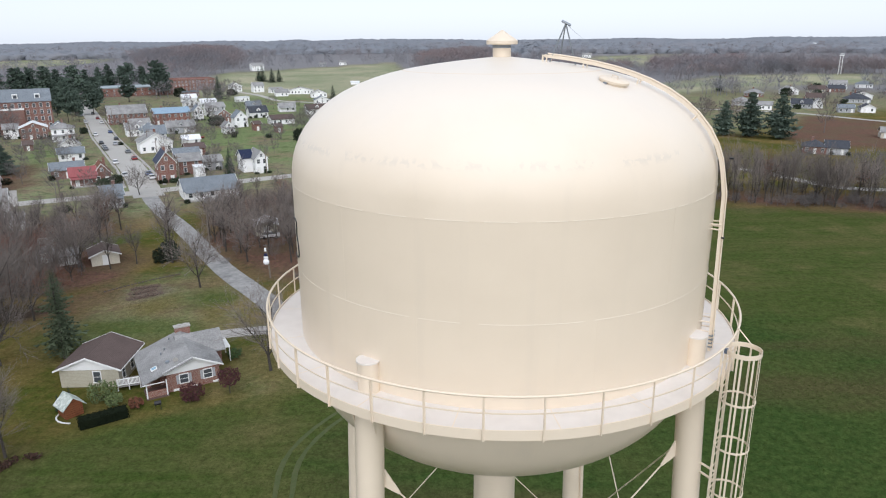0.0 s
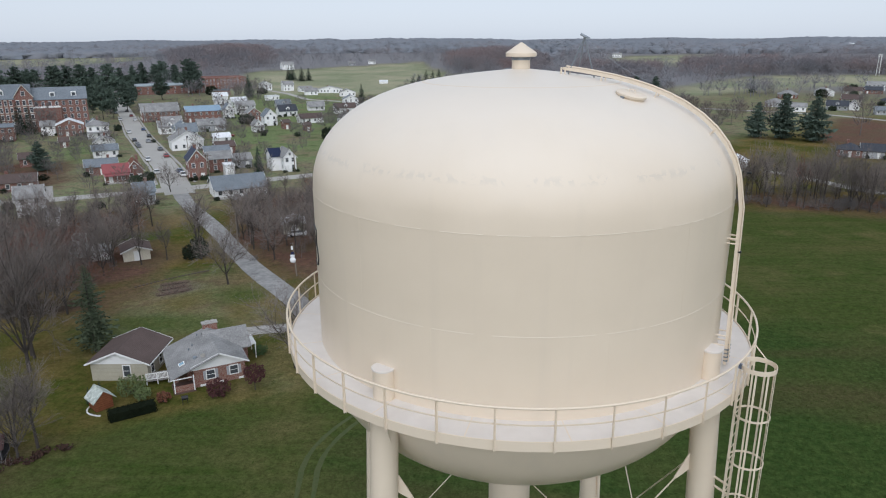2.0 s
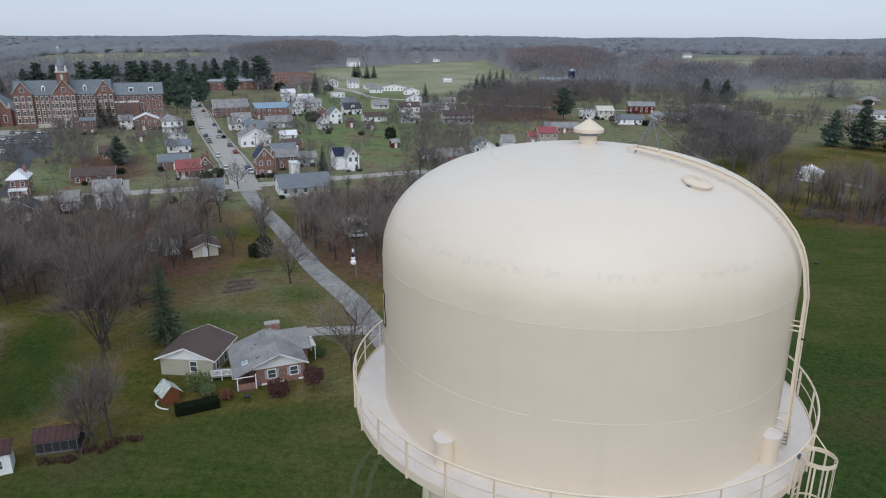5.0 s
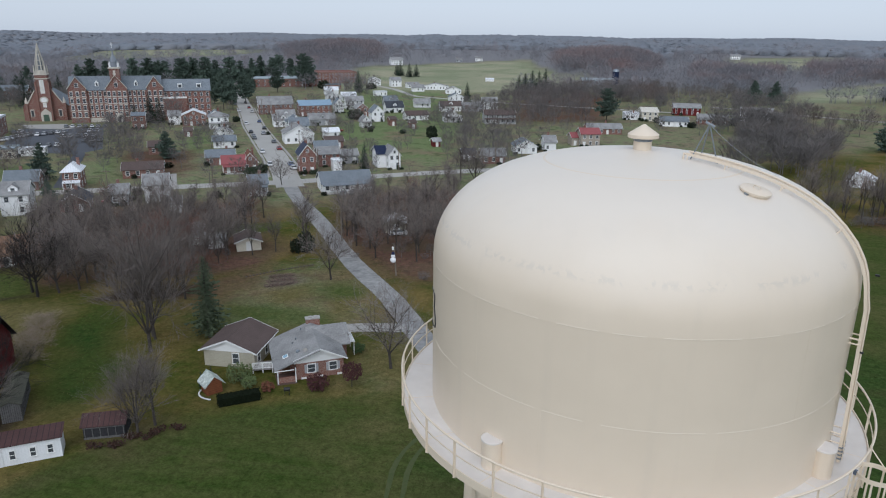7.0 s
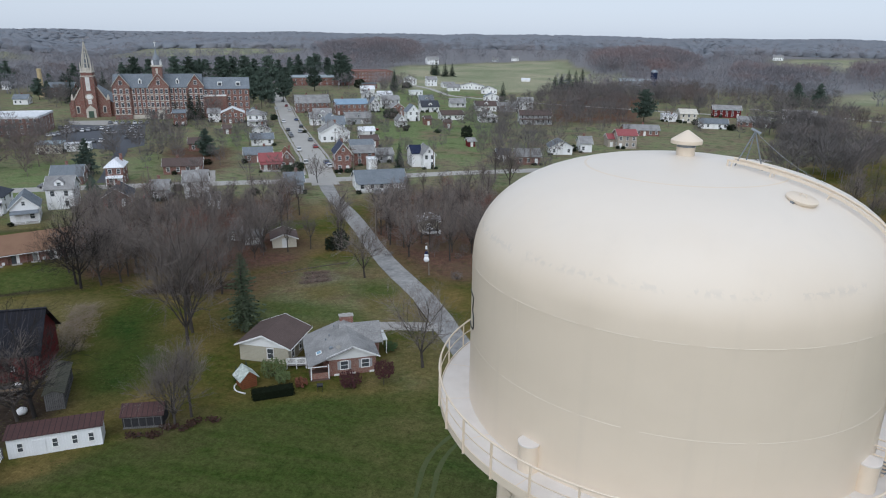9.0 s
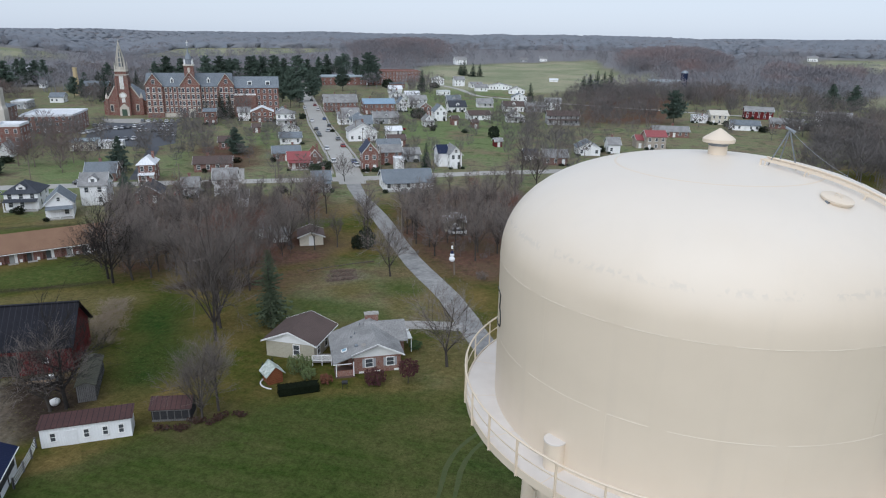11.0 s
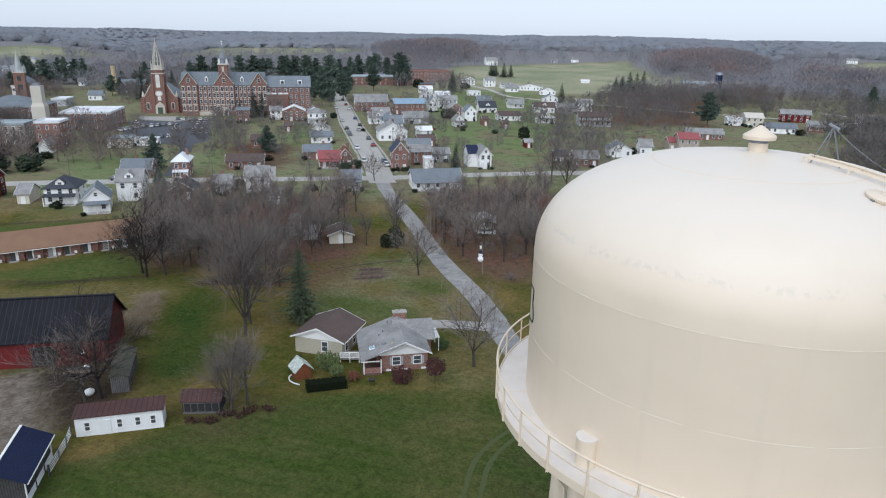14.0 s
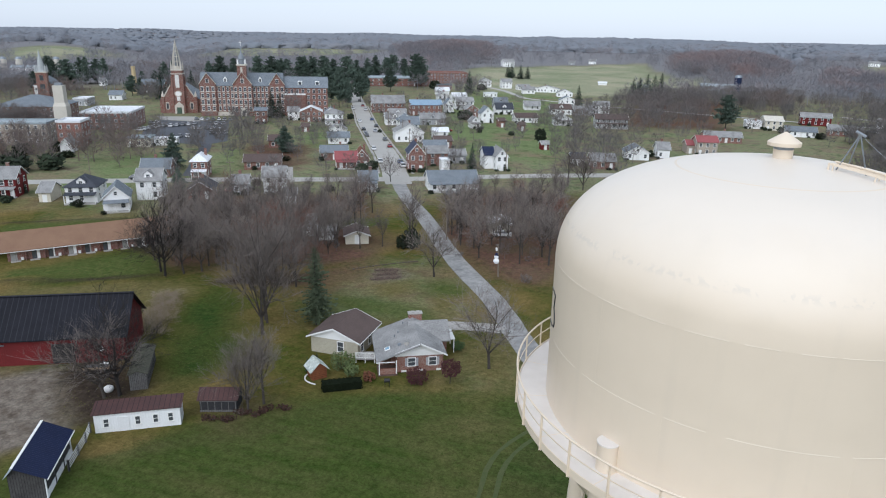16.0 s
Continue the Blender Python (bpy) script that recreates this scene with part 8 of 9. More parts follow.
HEDGE = material("dark_hedge", (0.012, 0.016, 0.008), (0.006, 0.009, 0.005), rough=0.95, grain=2, gloss=0.05)
hedge = thing("hedge", "dark clipped evergreen hedge at the lawn's edge", "hedge", pose(-42.1, 54.6, 0, 0, 0, 33))
core = Shape().box(-2.6, 2.6, -0.75, 0.75, -0.1, 1.1)
part("hedge_body", core, HEDGE, hedge)
part("foliage", leafy(15, 2.75, 0.9, 0.62, 2200, 0.1, 0.62, True), HEDGE, hedge)
STALK = material("dry_stalks", (0.2, 0.145, 0.115), (0.13, 0.092, 0.074), rough=0.95)
for k in range(15):
    u, v = (k % 5 + 0.5) / 5, (k // 5 + 0.5) / 3
    p = Vector((-56.2, 93.6, 0)).lerp(Vector((-51.6, 96.7, 0)), u).lerp(Vector((-58.1, 101.0, 0)).lerp(Vector((-54.4, 102.8, 0)), u), v)
    shrub("dry_stalks", p.x, p.y, 1.15, 0.4, STALK, "dry brown garden stalks in a bed", 20 + k, n=260, size=0.07)
DRY = material("dry_brush", (0.29, 0.23, 0.175), (0.2, 0.16, 0.125), rough=0.95, grain=3)
brush_mesh = TREES["vase"][1].copy()
brush_mesh.materials[0] = DRY
for k, (x, y, h) in enumerate(((-83.1, 65.0, 3.2), (-84.6, 69.4, 3.4), (-81.0, 63.2, 3.0), (-79.0, 61.2, 3.0), (-77.2, 59.4, 2.8), (-85.4, 72.0, 3.0), (-82.0, 68.0, 3.4), (-79.6, 64.4, 3.2))):
    t = thing("dry_brush", "tangle of pale dry brush behind the barn", "shrub", Matrix.LocRotScale((x, y, -0.4), Euler((0, 0, k * 1.1)), (0.42, 0.42, h / 17)), group="dry brush")
    part("stem_tangle", brush_mesh, DRY, t)
DEAD = material("dead_growth", (0.07, 0.04, 0.03), (0.04, 0.025, 0.02), rough=0.95, gloss=0.1, grain=3)
for k in range(14):
    a = Vector((-53.5, 41.5, 0)).lerp(Vector((-46.5, 47.0, 0)), k / 13)
    shrub("dead_growth", a.x + rng.uniform(-0.6, 0.6), a.y + rng.uniform(-0.7, 0.7), 0.7, 0.5, DEAD, "low dark brown dead growth by the shed", 50 + k, n=70, size=0.14)
wall = thing("stone_edging", "low line of dull brown stones across the lawn", "stone wall")
for k in range(22):
    p = Vector((-62.5, 99.0, 0)).lerp(Vector((-52.5, 108.5, 0)), k / 21)
    part("stone", Shape().box(-0.2, 0.2, -0.13, 0.13, -0.05, 0.16), material("brown_stone", (0.11, 0.09, 0.075), (0.07, 0.058, 0.048), rough=0.95), wall).matrix_local = pose(p.x, p.y + 0.6 * math.sin(k * 0.15), 0, 4 * math.sin(k), 0, 40 + 12 * math.sin(k * 2.1))


# ---- woods past the town ----
def wood_material(name, tones):
    m = bpy.data.materials.new(name)
    m.use_nodes = True
    n, l = m.node_tree.nodes, m.node_tree.links
    bsdf = n["Principled BSDF"]
    bsdf.inputs["Roughness"].default_value = 1.0
    bsdf.inputs["Specular IOR Level"].default_value = 0.05
    geo, co, tex, ramp, mix = n.new("ShaderNodeAttribute"), n.new("ShaderNodeTexCoord"), n.new("ShaderNodeTexNoise"), n.new("ShaderNodeValToRGB"), n.new("ShaderNodeMath")
    tex.inputs["Scale"].default_value, tex.inputs["Detail"].default_value = 0.011, 3
    l.new(co.outputs["Object"], tex.inputs["Vector"])
    mix.operation, mix.inputs[1].default_value = "MULTIPLY_ADD", 0.5
    shift = n.new("ShaderNodeMath")
    shift.operation, shift.inputs[1].default_value, shift.inputs[2].default_value = "MULTIPLY_ADD", 1.6, -0.55
    l.new(tex.outputs["Fac"], shift.inputs[0])
    geo.attribute_name = "tone"
    l.new(geo.outputs["Fac"], mix.inputs[0])
    l.new(shift.outputs[0], mix.inputs[2])
    through_ = n.new("ShaderNodeBsdfTranslucent")
    both = n.new("ShaderNodeMixShader")
    both.inputs[0].default_value = 0.3
    l.new(ramp.outputs["Color"], through_.inputs["Color"])
    l.new(bsdf.outputs[0], both.inputs[1])
    l.new(through_.outputs[0], both.inputs[2])
    l.new(both.outputs[0], n["Material Output"].inputs["Surface"])
    e = ramp.color_ramp.elements
    e[0].position, e[0].color = 0.1, (*tones[0], 1)
    e[1].position, e[1].color = 0.95, (*tones[2], 1)
    k = e.new(0.5)
    k.color = (*tones[1], 1)
    l.new(mix.outputs[0], ramp.inputs["Fac"])
    l.new(ramp.outputs["Color"], bsdf.inputs["Base Color"])
    return m


# hill woods: bark tones lifted and cooled, distance haze put into the colour
HAZED_WOODLAND = wood_material("woodland", ((0.212, 0.22, 0.24), (0.24, 0.236, 0.248), (0.256, 0.214, 0.21)))
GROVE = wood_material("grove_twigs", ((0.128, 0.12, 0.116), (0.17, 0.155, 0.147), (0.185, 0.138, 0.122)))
# ridge woods: paler and bluer still, more haze put into the colour
HAZED_FAR_WOOD = wood_material("hazed_far_woodland", ((0.245, 0.268, 0.3), (0.256, 0.272, 0.3), (0.262, 0.266, 0.286)))


def far_tree(seed, n, thick):
    """A leafless tree for the distance: a thin stem and many upright sprays."""
    r = np.random.default_rng(seed)
    v, f = [(0.02, 0, 0), (-0.01, 0.017, 0), (-0.01, -0.017, 0), (0, 0, 0.75)], [(0, 1, 3), (1, 2, 3), (2, 0, 3)]
    for _ in range(n):
        a, z = r.uniform(0, 6.28), r.uniform(0.28, 0.85)
        reach = 0.36 * math.sin(math.pi * min(1, (z - 0.12) / 0.92)) ** 0.7
        q = np.array([math.cos(a) * reach * r.uniform(0.2, 1), math.sin(a) * reach * r.uniform(0.2, 1), z])
        tip = q + np.array([math.cos(a) * 0.13, math.sin(a) * 0.13, r.uniform(0.06, 0.17)])
        t = r.uniform(0, 6.28)
        sd = np.array([math.cos(t), math.sin(t), r.uniform(-0.3, 0.3)]) * r.uniform(0.5, 1.4) * thick
        k = len(v)
        v += [tuple(q - sd), tuple(q + sd), tuple(tip)]
        f.append((k, k + 1, k + 2))
    return np.array(v), np.array(f)


def crown_lump(seed):
    """A ragged crown for woods seen only as a mass."""
    r = np.random.default_rng(seed)
    v, f = [], []
    rings = ((0.5, 0.0), (0.46, 0.55))
    for rad, z in rings:
        for k in range(5):
            a = 6.28 * k / 5 + r.uniform(-0.4, 0.4)
            q = rad * r.uniform(0.7, 1.3)
            v.append((q * math.cos(a), q * math.sin(a), z + (r.uniform(-0.13, 0.13) if z else 0)))
    for k in range(5):
        a, b = k, (k + 1) % 5
        f += [(a, b, b + 5), (a, b + 5, a + 5)]
    v.append((r.uniform(-0.2, 0.2), r.uniform(-0.2, 0.2), r.uniform(0.78, 0.96)))
    f += [(5 + k, 5 + (k + 1) % 5, 10) for k in range(5)]
    return np.array(v), np.array(f)


def joined(name, templates, places, mat, label):
    """places: rows of x, y, z, width, height. All in one mesh, for woods that nobody could count."""
    r = np.random.default_rng(len(places))
    V, F, tones, base = [], [], [], 0
    for x, y, z, w, h in places:
        v, f = templates[r.integers(len(templates))]
        a = r.uniform(0, 6.28)
        c, s = math.cos(a), math.sin(a)
        q = np.empty_like(v)
        q[:, 0], q[:, 1], q[:, 2] = (v[:, 0] * c - v[:, 1] * s) * w + x, (v[:, 0] * s + v[:, 1] * c) * w + y, v[:, 2] * h + z
        V.append(q)
        F.append(f + base)
        tones.append(np.full(len(v), r.random()) * 0.75 + r.random(len(v)) * 0.25)
        base += len(v)
    V, F = np.concatenate(V), np.concatenate(F)
    me = bpy.data.meshes.new(name)
    me.vertices.add(len(V))
    me.vertices.foreach_set("co", V.ravel())
    me.loops.add(len(F) * 3)
    me.loops.foreach_set("vertex_index", F.ravel().astype(np.int32))
    me.polygons.add(len(F))
    me.polygons.foreach_set("loop_start", np.arange(0, len(F) * 3, 3, dtype=np.int32))
    me.update(calc_edges=True)
    me.attributes.new("tone", "FLOAT", "POINT").data.foreach_set("value", np.concatenate(tones))
    me.materials.append(mat)
    return tagged(new(name, me), label, "woods", kind="stuff")


nr = np.random.default_rng(7)


def clear_of(x, y, polys):
    ok = np.ones(len(x), bool)
    for p in polys:
        ok &= ~inside(x, y, p)
    return ok


def off_houses(x, y, far=3.0):
    ok = np.ones(len(x), bool)
    for hx, hy, r in FOOTPRINTS:
        ok &= (x - hx) ** 2 + (y - hy) ** 2 > (r + far) ** 2
    return ok


def fill(quad, n):
    u, v = nr.random(n), nr.random(n)
    q = np.array(quad, float)
    p = (q[0] * (1 - u)[:, None] + q[1] * u[:, None]) * (1 - v)[:, None] + (q[3] * (1 - u)[:, None] + q[2] * u[:, None]) * v[:, None]
    return p[:, 0], p[:, 1]


def rows_of(x, y, w0, w1, h0, h1):
    z = rise(x, y) - 0.2
    return np.stack([x, y, z, nr.uniform(w0, w1, len(x)), nr.uniform(h0, h1, len(x))], 1)


# groves inside and just past the town
groves = []
for quad, n in (
    ([(-70, 320), (8, 352), (11, 560), (-48, 520)], 150), ([(26, 441), (119, 420), (170, 560), (33, 560)], 90), ([(50, 236), (80, 226), (112, 300), (95, 377)], 120),
    ([(94, 412), (58, 330), (110, 330), (140, 420)], 70), ([(-420, 250), (-340, 200), (-360, 330), (-440, 380)], 60),
    ([(-330, 240), (-290, 190), (-230, 180), (-290, 215)], 26), ([(-330, 330), (-300, 345), (-330, 460), (-400, 430)], 60), ([(-190, 480), (-150, 470), (-165, 560), (-190, 600)], 16),
    ([(215, 250), (260, 230), (300, 300), (240, 320)], 40), ([(-45, 440), (60, 500), (80, 600), (-10, 560)], 110), ([(-255, 160), (-200, 138), (-176, 180), (-240, 205)], 34), ([(-300, 205), (-262, 196), (-275, 225), (-320, 235)], 24), ([(118, 350), (160, 340), (166, 392), (124, 402)], 16),  ([(-460, 330), (-425, 312), (-420, 345), (-470, 370)], 30), ([(-520, 480), (-420, 440), (-440, 560), (-560, 600)], 90), ([(-400, 470), (-330, 480), (-380, 620), (-480, 600)], 90),
):
    x, y = fill(quad, n)
    k = off_houses(x, y)
    groves.append(rows_of(x[k], y[k], 8, 12, 9, 14))
for quad, n in (([(-160, 230), (-60, 200), (-75, 330), (-170, 420)], 60), ([(-200, 200), (-120, 200), (-190, 330), (-230, 300)], 40)):
    x, y = fill(quad, n)
    k = off_houses(x, y) & np.array([min(road_gap(Vector((a, b, 0)), l) - w for l, w in ROADS) > 2 for a, b in zip(x, y)])
    groves.append(rows_of(x[k], y[k], 5, 8, 5, 8.5))
groves.append(np.array(FAR_TREES))
# scrub under the trees at the field's edge and along the lane
for quad, n in (([(66, 166), (116, 153), (172, 140), (176, 158)], 150), ([(66, 166), (116, 153), (140, 182), (84, 186)], 120), ([(-51, 113), (-23, 111), (-31, 153), (-57, 146)], 22), ([(-98, 84), (-67, 103), (-88, 160), (-130, 120)], 90)):
    x, y = fill(quad, n)
    k = off_houses(x, y, 1.0)
    scrub = rows_of(x[k], y[k], 2.0, 4.0, 1.5, 4.0)
    groves.append(scrub)
joined("grove", [far_tree(s_, 230, 0.01) for s_ in range(5)], np.concatenate(groves), GROVE, "leafless gray-brown groves between the houses")

# woods on the nearer hills
ang, dist = nr.uniform(radians(-58), radians(82), 7500), np.exp(nr.uniform(math.log(560), math.log(1500), 7500))
x, y = -np.sin(ang) * dist, np.cos(ang) * dist
clump = np.sin(x / 70 + 1) * np.cos(y / 90) + 0.5 * np.sin(x / 33 - y / 47)
k = clear_of(x, y, PASTURE) & off_houses(x, y, 8) & (clump > -0.75)
parts_, russet = [rows_of(x[k], y[k], 12, 19, 11, 17)], []
# russet trees thick on two low hills and at the pasture's edge
for turn, away, wa, wd, n in ((-2.4, 900, 4.4, 130, 620), (19.6, 1040, 4.2, 170, 620), (-20.5, 900, 4.0, 90, 260), (-29, 880, 5.0, 90, 300), (-12, 760, 3.6, 110, 260)):
    a, d = np.radians(turn + nr.uniform(-1, 1, n) * wa * nr.uniform(0.7, 1, n)), away + nr.normal(0, 0.6, n) * wd
    x, y = -np.sin(a) * d, np.cos(a) * d
    k = clear_of(x, y, PASTURE)
    russet.append(rows_of(x[k], y[k], 14, 23, 12, 20))
joined("hill_woods", [far_tree(s_ + 20, 85, 0.0135) for s_ in range(6)], np.concatenate(parts_), HAZED_WOODLAND, "leafless gray-brown woods on the nearer hills")

# russet twigs, grayed and cooled by haze put into the tones
HAZED_RUSSET = wood_material("hazed_russet_woodland", ((0.19, 0.186, 0.198), (0.25, 0.22, 0.222), (0.285, 0.195, 0.18)))
joined("russet_woods", [far_tree(s_ + 40, 105, 0.013) for s_ in range(6)], np.concatenate(russet), HAZED_RUSSET, "russet-brown woods on a low hill")

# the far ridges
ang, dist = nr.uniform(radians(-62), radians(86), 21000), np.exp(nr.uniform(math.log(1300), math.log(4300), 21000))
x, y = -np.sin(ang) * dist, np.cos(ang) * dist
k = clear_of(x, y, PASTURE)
joined("ridge_woods", [crown_lump(s_) for s_ in range(6)], rows_of(x[k], y[k], 28, 46, 10.5, 12), HAZED_FAR_WOOD, "leafless woods on the far ridges").data.polygons.foreach_set("use_smooth", [True] * int(k.sum() * 15))


# ---- cars ----
CAR_PAINT = {"white": (0.7, 0.7, 0.7), "black": (0.02, 0.02, 0.022), "silver": (0.36, 0.37, 0.39), "gray": (0.12, 0.125, 0.13), "blue": (0.03, 0.06, 0.16), "red": (0.25, 0.02, 0.02)}
CAR_MESH = {}


def car(x, y, yaw, colour):
    t = thing("car", f"{colour} car parked on the tarmac", "car", pose(x, y, 0.1, 0, 0, yaw), group="parked cars")
    if "body" not in CAR_MESH:
        prof = [(-2.2, 0.35), (-2.25, 0.75), (-2.1, 0.92), (-1.1, 0.98), (1.3, 1.0), (2.15, 0.88), (2.25, 0.6), (2.2, 0.35)]
        k = len(prof)
        f = [tuple(range(k)), tuple(range(2 * k - 1, k - 1, -1))] + [(i, i + k, (i + 1) % k + k, (i + 1) % k) for i in range(k)]
        CAR_MESH["body"] = ([(a, -0.88, b) for a, b in prof] + [(a, 0.88, b) for a, b in prof], f)
        top = [(-1.75, 0.95), (-1.25, 1.45), (0.45, 1.47), (1.25, 0.98)]
        g = [(0, 1, 2, 3), (7, 6, 5, 4), (0, 4, 5, 1), (1, 5, 6, 2), (2, 6, 7, 3)]
        CAR_MESH["cabin"] = Shape().add([(a, -0.82 + 0.12 * (b > 1.2), b) for a, b in top] + [(a, 0.82 - 0.12 * (b > 1.2), b) for a, b in top], g).mesh("cabin", GLASS)
        CAR_MESH["wheel"] = Shape().tube([(0, -0.11, 0), (0, 0.11, 0)], 0.33, 14).mesh("wheel", BLACK)
    if colour not in CAR_MESH:
        paint = material(colour + "_car_paint", CAR_PAINT[colour], rough=0.3, bump=0, gloss=0.6)
        s = Shape().add(*CAR_MESH["body"])
        s.box(-1.2, 0.4, -0.68, 0.68, 1.452, 1.5)
        CAR_MESH[colour] = s.mesh("body", paint)
    part("body", CAR_MESH[colour], GLASS, t)
    part("cabin", CAR_MESH["cabin"], GLASS, t)
    for xx in (-1.35, 1.4):
        for yy in (-0.8, 0.8):
            part("wheel", CAR_MESH["wheel"], BLACK, t).matrix_local = pose(xx, yy, 0.33)


colours = ("white", "black", "silver", "gray", "white", "blue", "black", "silver", "gray", "red", "white")
ua, va = Vector((math.cos(radians(29)), math.sin(radians(29)), 0)), Vector((-math.sin(radians(29)), math.cos(radians(29)), 0))
lot_rows = (((-240, 235.5), 6, 3.4, (-0.1, 1), 30), ((-237.5, 253), 5, 3.1, (0.35, 0.94), 120), ((-244, 280), 7, 2.9, (0.93, 0.36), 120), ((-223, 251), 5, 3.0, (0.86, 0.5), 120), ((-206, 242.5), 3, 3.0, (0.86, 0.5), 120), ((-226, 268), 3, 3.0, (0.86, 0.5), 120), ((-253, 257), 2, 3.0, (0.3, 0.95), 120), ((-214, 226), 3, 3.2, (0.86, 0.5), 120))
i = 0
for (x0, y0), n, gap, (wx, wy), yaw in lot_rows:
    for k in range(n):
        car(x0 + wx * gap * k, y0 + wy * gap * k, yaw + rng.uniform(-5, 5), colours[(i * 7 + i // 3) % len(colours)])
        i += 1
so = Vector((0.868, 0.497, 0))
for i, (d, off) in enumerate(((22, 3.6), (29, 3.6), (31, -3.6), (60, -3.6), (66, 3.6), (85, 3.5), (98, -3.6), (104, -3.6), (112, 1.5), (118, -3.6), (130, 3.6), (150, -3.5), (158, 3.6), (205, 3.6), (212, -3.6), (230, 3.6), (252, -3.5), (262, 3.5), (300, -3.4), (340, 2.6))):
    p = Vector((-88.5, 184.5, 0)) + Vector((-0.496, 0.868, 0)) * d + so * off
    car(p.x, p.y, 119.8, colours[(i * 5) % len(colours)])
for x, y, yaw, c in ((-164, 150, 28, "gray"), (-126, 147, 30, "red"), (-122, 150, 110, "black"), (-40.6, 133.6, 15, "white"), (-64, 172, 100, "black"), (-66.5, 170.5, 100, "gray"), (-210, 138, 30, "gray"), (-112, 300, 29, "red"), (-116, 296, 29, "silver"), (90, 400, 10, "blue")):
    car(x, y, yaw, c)

# ---- poles and the snowman ----
POLE = material("pole_wood", (0.2, 0.165, 0.13), (0.14, 0.115, 0.09), rough=0.95, grain=5)


def utility_pole(x, y, h, yaw=29, lean=0.0):
    t = thing("utility_pole", "gray-brown wooden utility pole with a crossarm" if h > 7 else "short leaning wooden pole with a white transformer can", "pole", pose(x, y, 0, 0, lean, yaw), group="utility poles")
    part("pole", Shape().tube([(0, 0, -0.3), (0, 0, h)], [0.16, 0.1], 8), POLE, t)
    if h < 7:
        part("transformer", Shape().spin([(0.0, h - 1.35), (0.2, h - 1.3), (0.2, h - 0.75), (0.08, h - 0.65), (0.0, h - 0.65)], 14, at=(-0.3, -0.1)), TRIM, t, "white transformer can")
        part("lamp_arm", Shape().tube([(0, 0, h - 0.3), (-0.3, -0.3, h), (-0.6, -0.5, h)], 0.04, 6), STEEL, t)
        return
    part("crossarm", Shape().box(-1.1, 1.1, -0.06, 0.06, h - 0.75, h - 0.62), POLE, t)
    for xx in (-0.95, 0, 0.95):
        part("insulator", Shape().tube([(xx, 0, h - 0.62), (xx, 0, h - 0.45)], 0.05, 6), STEEL, t)


for x, y, h, ln in ((-34.1, 106.0, 6.8, -3.0), (-84.0, 197.0, 9.0, 0), (-104.5, 232.0, 9, 0), (-130, 152, 8.5, 0), (-140, 292, 9.5, 0), (-176, 354, 9.5, 0), (-96, 214, 9, 0), (-170, 138, 9, 0), (-205, 128, 9, 0), (-120, 262, 9, 0), (-158, 326, 9, 0), (-192, 380, 9.5, 0), (-60, 212, 9, 0), (-28, 228, 9, 0), (-112, 178, 8.5, 0), (-240, 105, 9, 0), (-52, 126, 8.5, 0)):
    utility_pole(x, y, h, 29, ln)
SNOW = material("white_snowman", (0.8, 0.8, 0.8), (0.7, 0.7, 0.72), rough=0.7)
s = Shape()
for z, r in ((0.62, 0.62), (1.5, 0.46)):
    s.spin([(max(0.01, r * math.sin(a)), z - r * 0.95 * math.cos(a)) for a in np.linspace(0.02, math.pi - 0.02, 12)], 20)
s.tube([(0, 0, 1.78), (0, 0, 1.84)], 0.48, 18)
s.tube([(0, 0, 1.84), (0, 0, 2.25)], 0.3, 18)
snow_mesh = s.mesh("snowman", SNOW, True)
snow_mesh.materials.append(material("navy_hat", (0.01, 0.015, 0.06), rough=0.7))
for p in snow_mesh.polygons:
    if p.center.z > 1.77:
        p.material_index = 1
snowman = tagged(new("snowman", snow_mesh), "white snowman figure with a navy hat hung on a pole", "figure")
snowman.matrix_world = Matrix.LocRotScale((-34.55, 105.6, 2.75), Euler((0, 0, 0)), (0.95, 0.55, 1.0))
mast = thing("pylon", "far pale twin-legged mast before the woods", "mast", pose(430.7, 741.3, float(rise(np.float64(430.7), np.float64(741.3)))))
for sx in (-1.6, 1.6):
    part("mast_leg", Shape().tube([(sx, 0, -0.5), (sx * 0.8, 0, 20)], 0.3, 6), TRIM, mast)
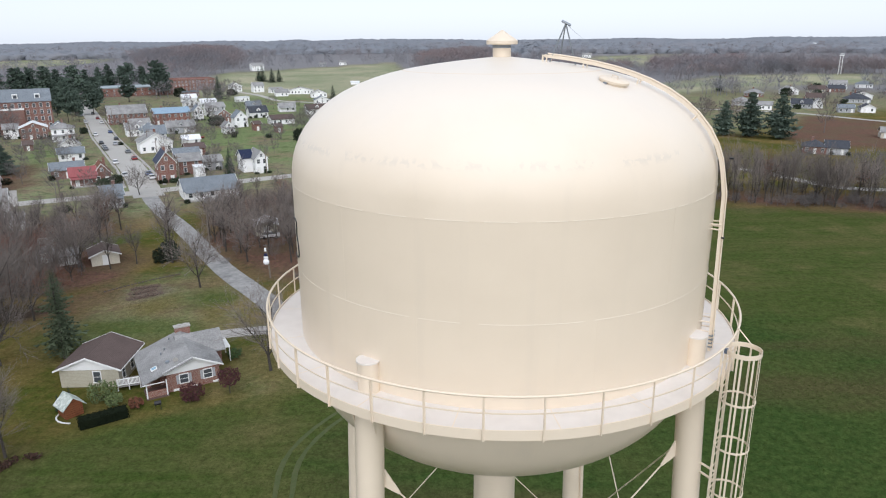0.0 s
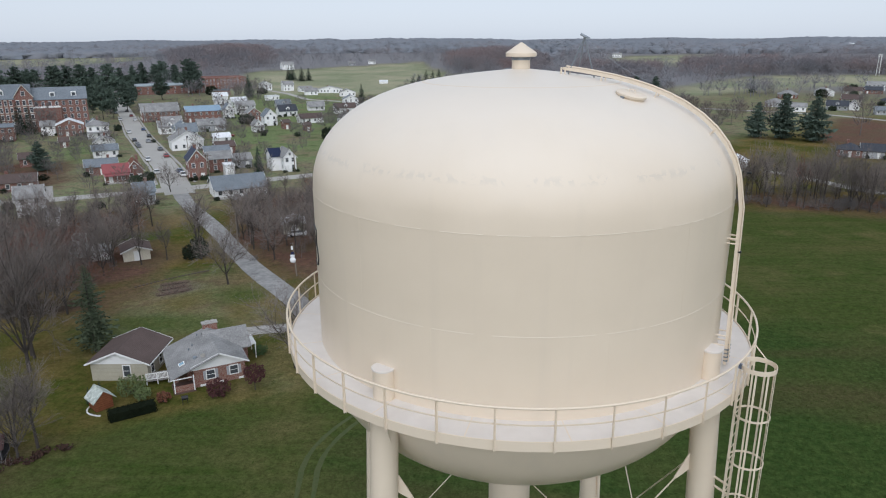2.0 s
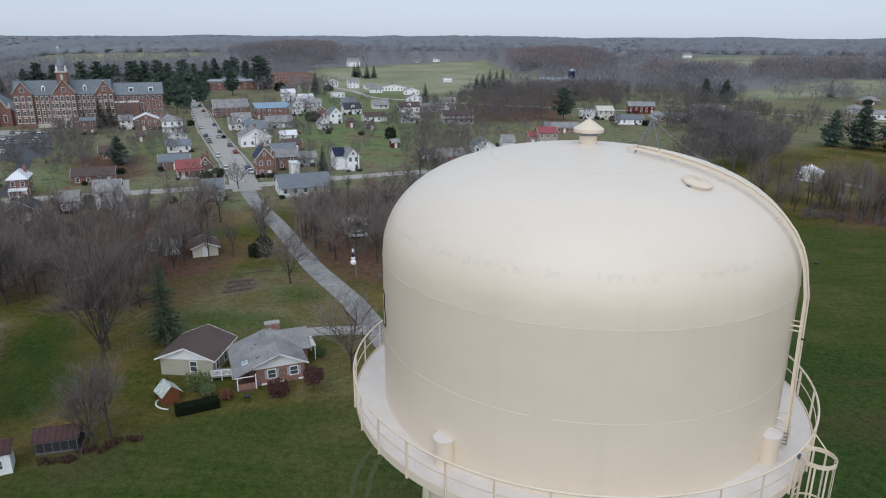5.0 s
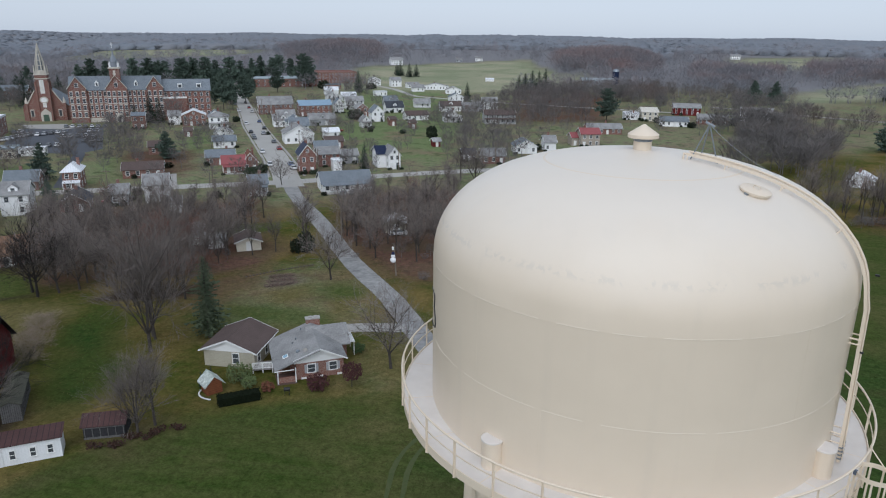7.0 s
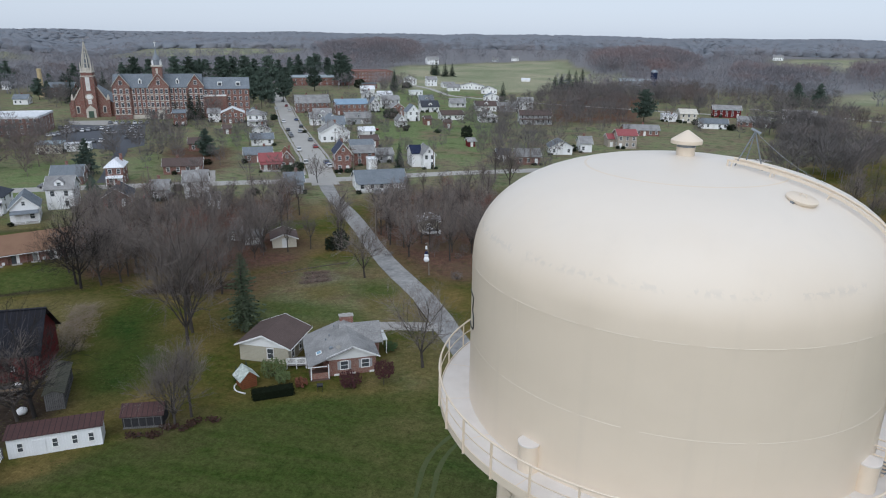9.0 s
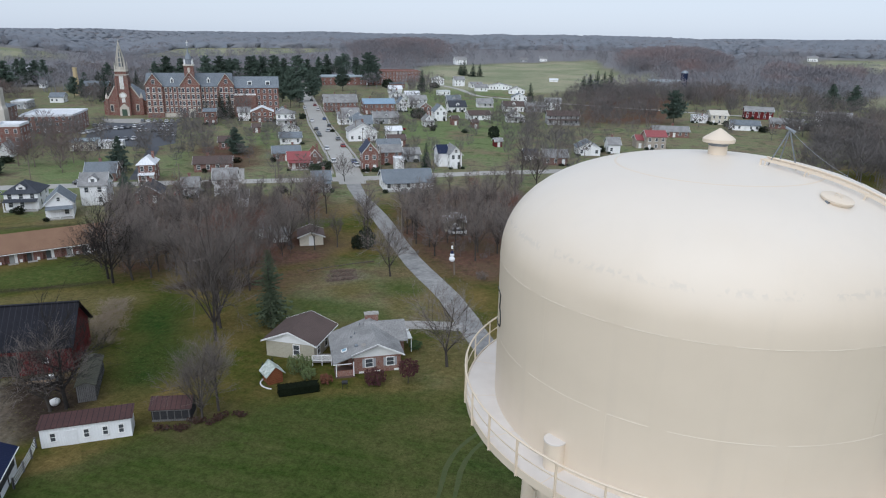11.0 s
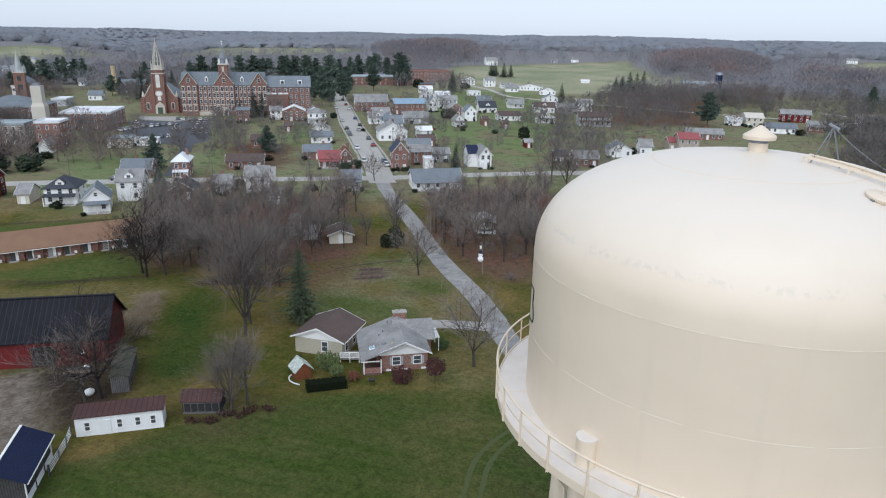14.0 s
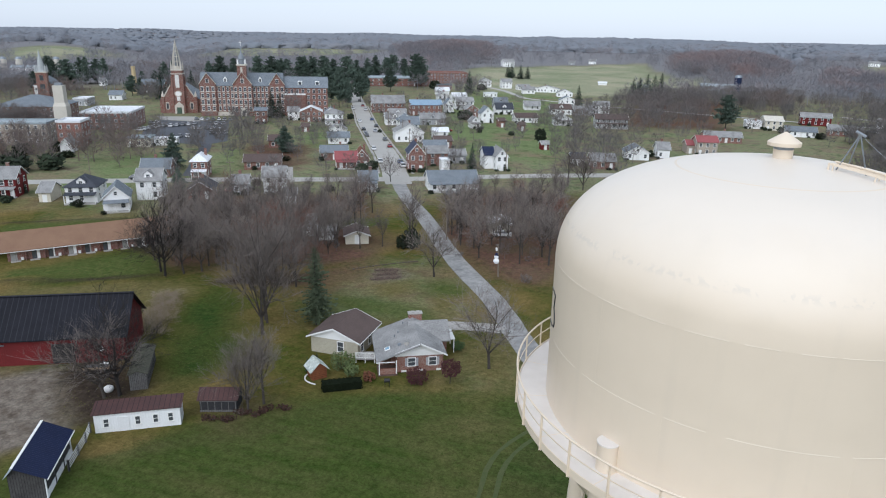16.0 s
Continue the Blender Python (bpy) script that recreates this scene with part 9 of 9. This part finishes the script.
part("mast_head", Shape().box(-2.4, 2.4, -0.5, 0.5, 19.4, 20.2).box(-1.8, 1.8, -0.4, 0.4, 21.0, 21.5), TRIM, mast)
for z in (6.0, 12.0):
    part("mast_brace", Shape().tube([(-1.5, 0, z), (1.4, 0, z + 3)], 0.12, 4), TRIM, mast)


# ---- coarse grass on the field ----
def tuft(seed):
    r = np.random.default_rng(seed)
    v, f = [], []
    for k in range(4):
        a = r.uniform(0, 6.28)
        b = r.uniform(-0.4, 0.4, 2)
        k0 = len(v)
        v += [(b[0] + 0.22 * math.cos(a), b[1] + 0.22 * math.sin(a), -0.1), (b[0] - 0.22 * math.cos(a), b[1] - 0.22 * math.sin(a), -0.1), (b[0] + r.uniform(-0.5, 0.5), b[1] + r.uniform(-0.5, 0.5), r.uniform(0.6, 1.1))]
        f.append((k0, k0 + 1, k0 + 2))
    return np.array(v), np.array(f)


GRASS = wood_material("field_grass", ((0.028, 0.054, 0.011), (0.042, 0.068, 0.015), (0.065, 0.076, 0.024)))
x, y = nr.uniform(-62, 75, 42000), nr.uniform(18, 95, 42000)
k = inside(x, y, FIELD) & (nr.random(len(x)) < 0.45 + 0.55 * inside(x, y, CROP))
tufts = joined("field_grass", [tuft(s_) for s_ in range(8)], np.stack([x[k], y[k], np.zeros(k.sum()), nr.uniform(0.14, 0.34, k.sum()), nr.uniform(0.03, 0.08, k.sum())], 1), GRASS, "short coarse green grass on the field")
tufts["category"] = "grass"

LAWN_GRASS = wood_material("lawn_grass", ((0.055, 0.075, 0.017), (0.085, 0.09, 0.027), (0.125, 0.108, 0.042)))
x, y = nr.uniform(-135, -15, 22000), nr.uniform(34, 130, 22000)
k = ~inside(x, y, FIELD) & ~inside(x, y, DIRT[0]) & off_houses(x, y, 0.0) & (np.abs((x + 24.6) * 0.84 + (y - 80.4) * 0.545) > 3.4)
blades = joined("lawn_grass", [tuft(s_ + 30) for s_ in range(8)], np.stack([x[k], y[k], np.zeros(k.sum()), nr.uniform(0.15, 0.36, k.sum()), nr.uniform(0.03, 0.08, k.sum())], 1), LAWN_GRASS, "rough mixed green and straw lawn grass")
blades["category"] = "grass"
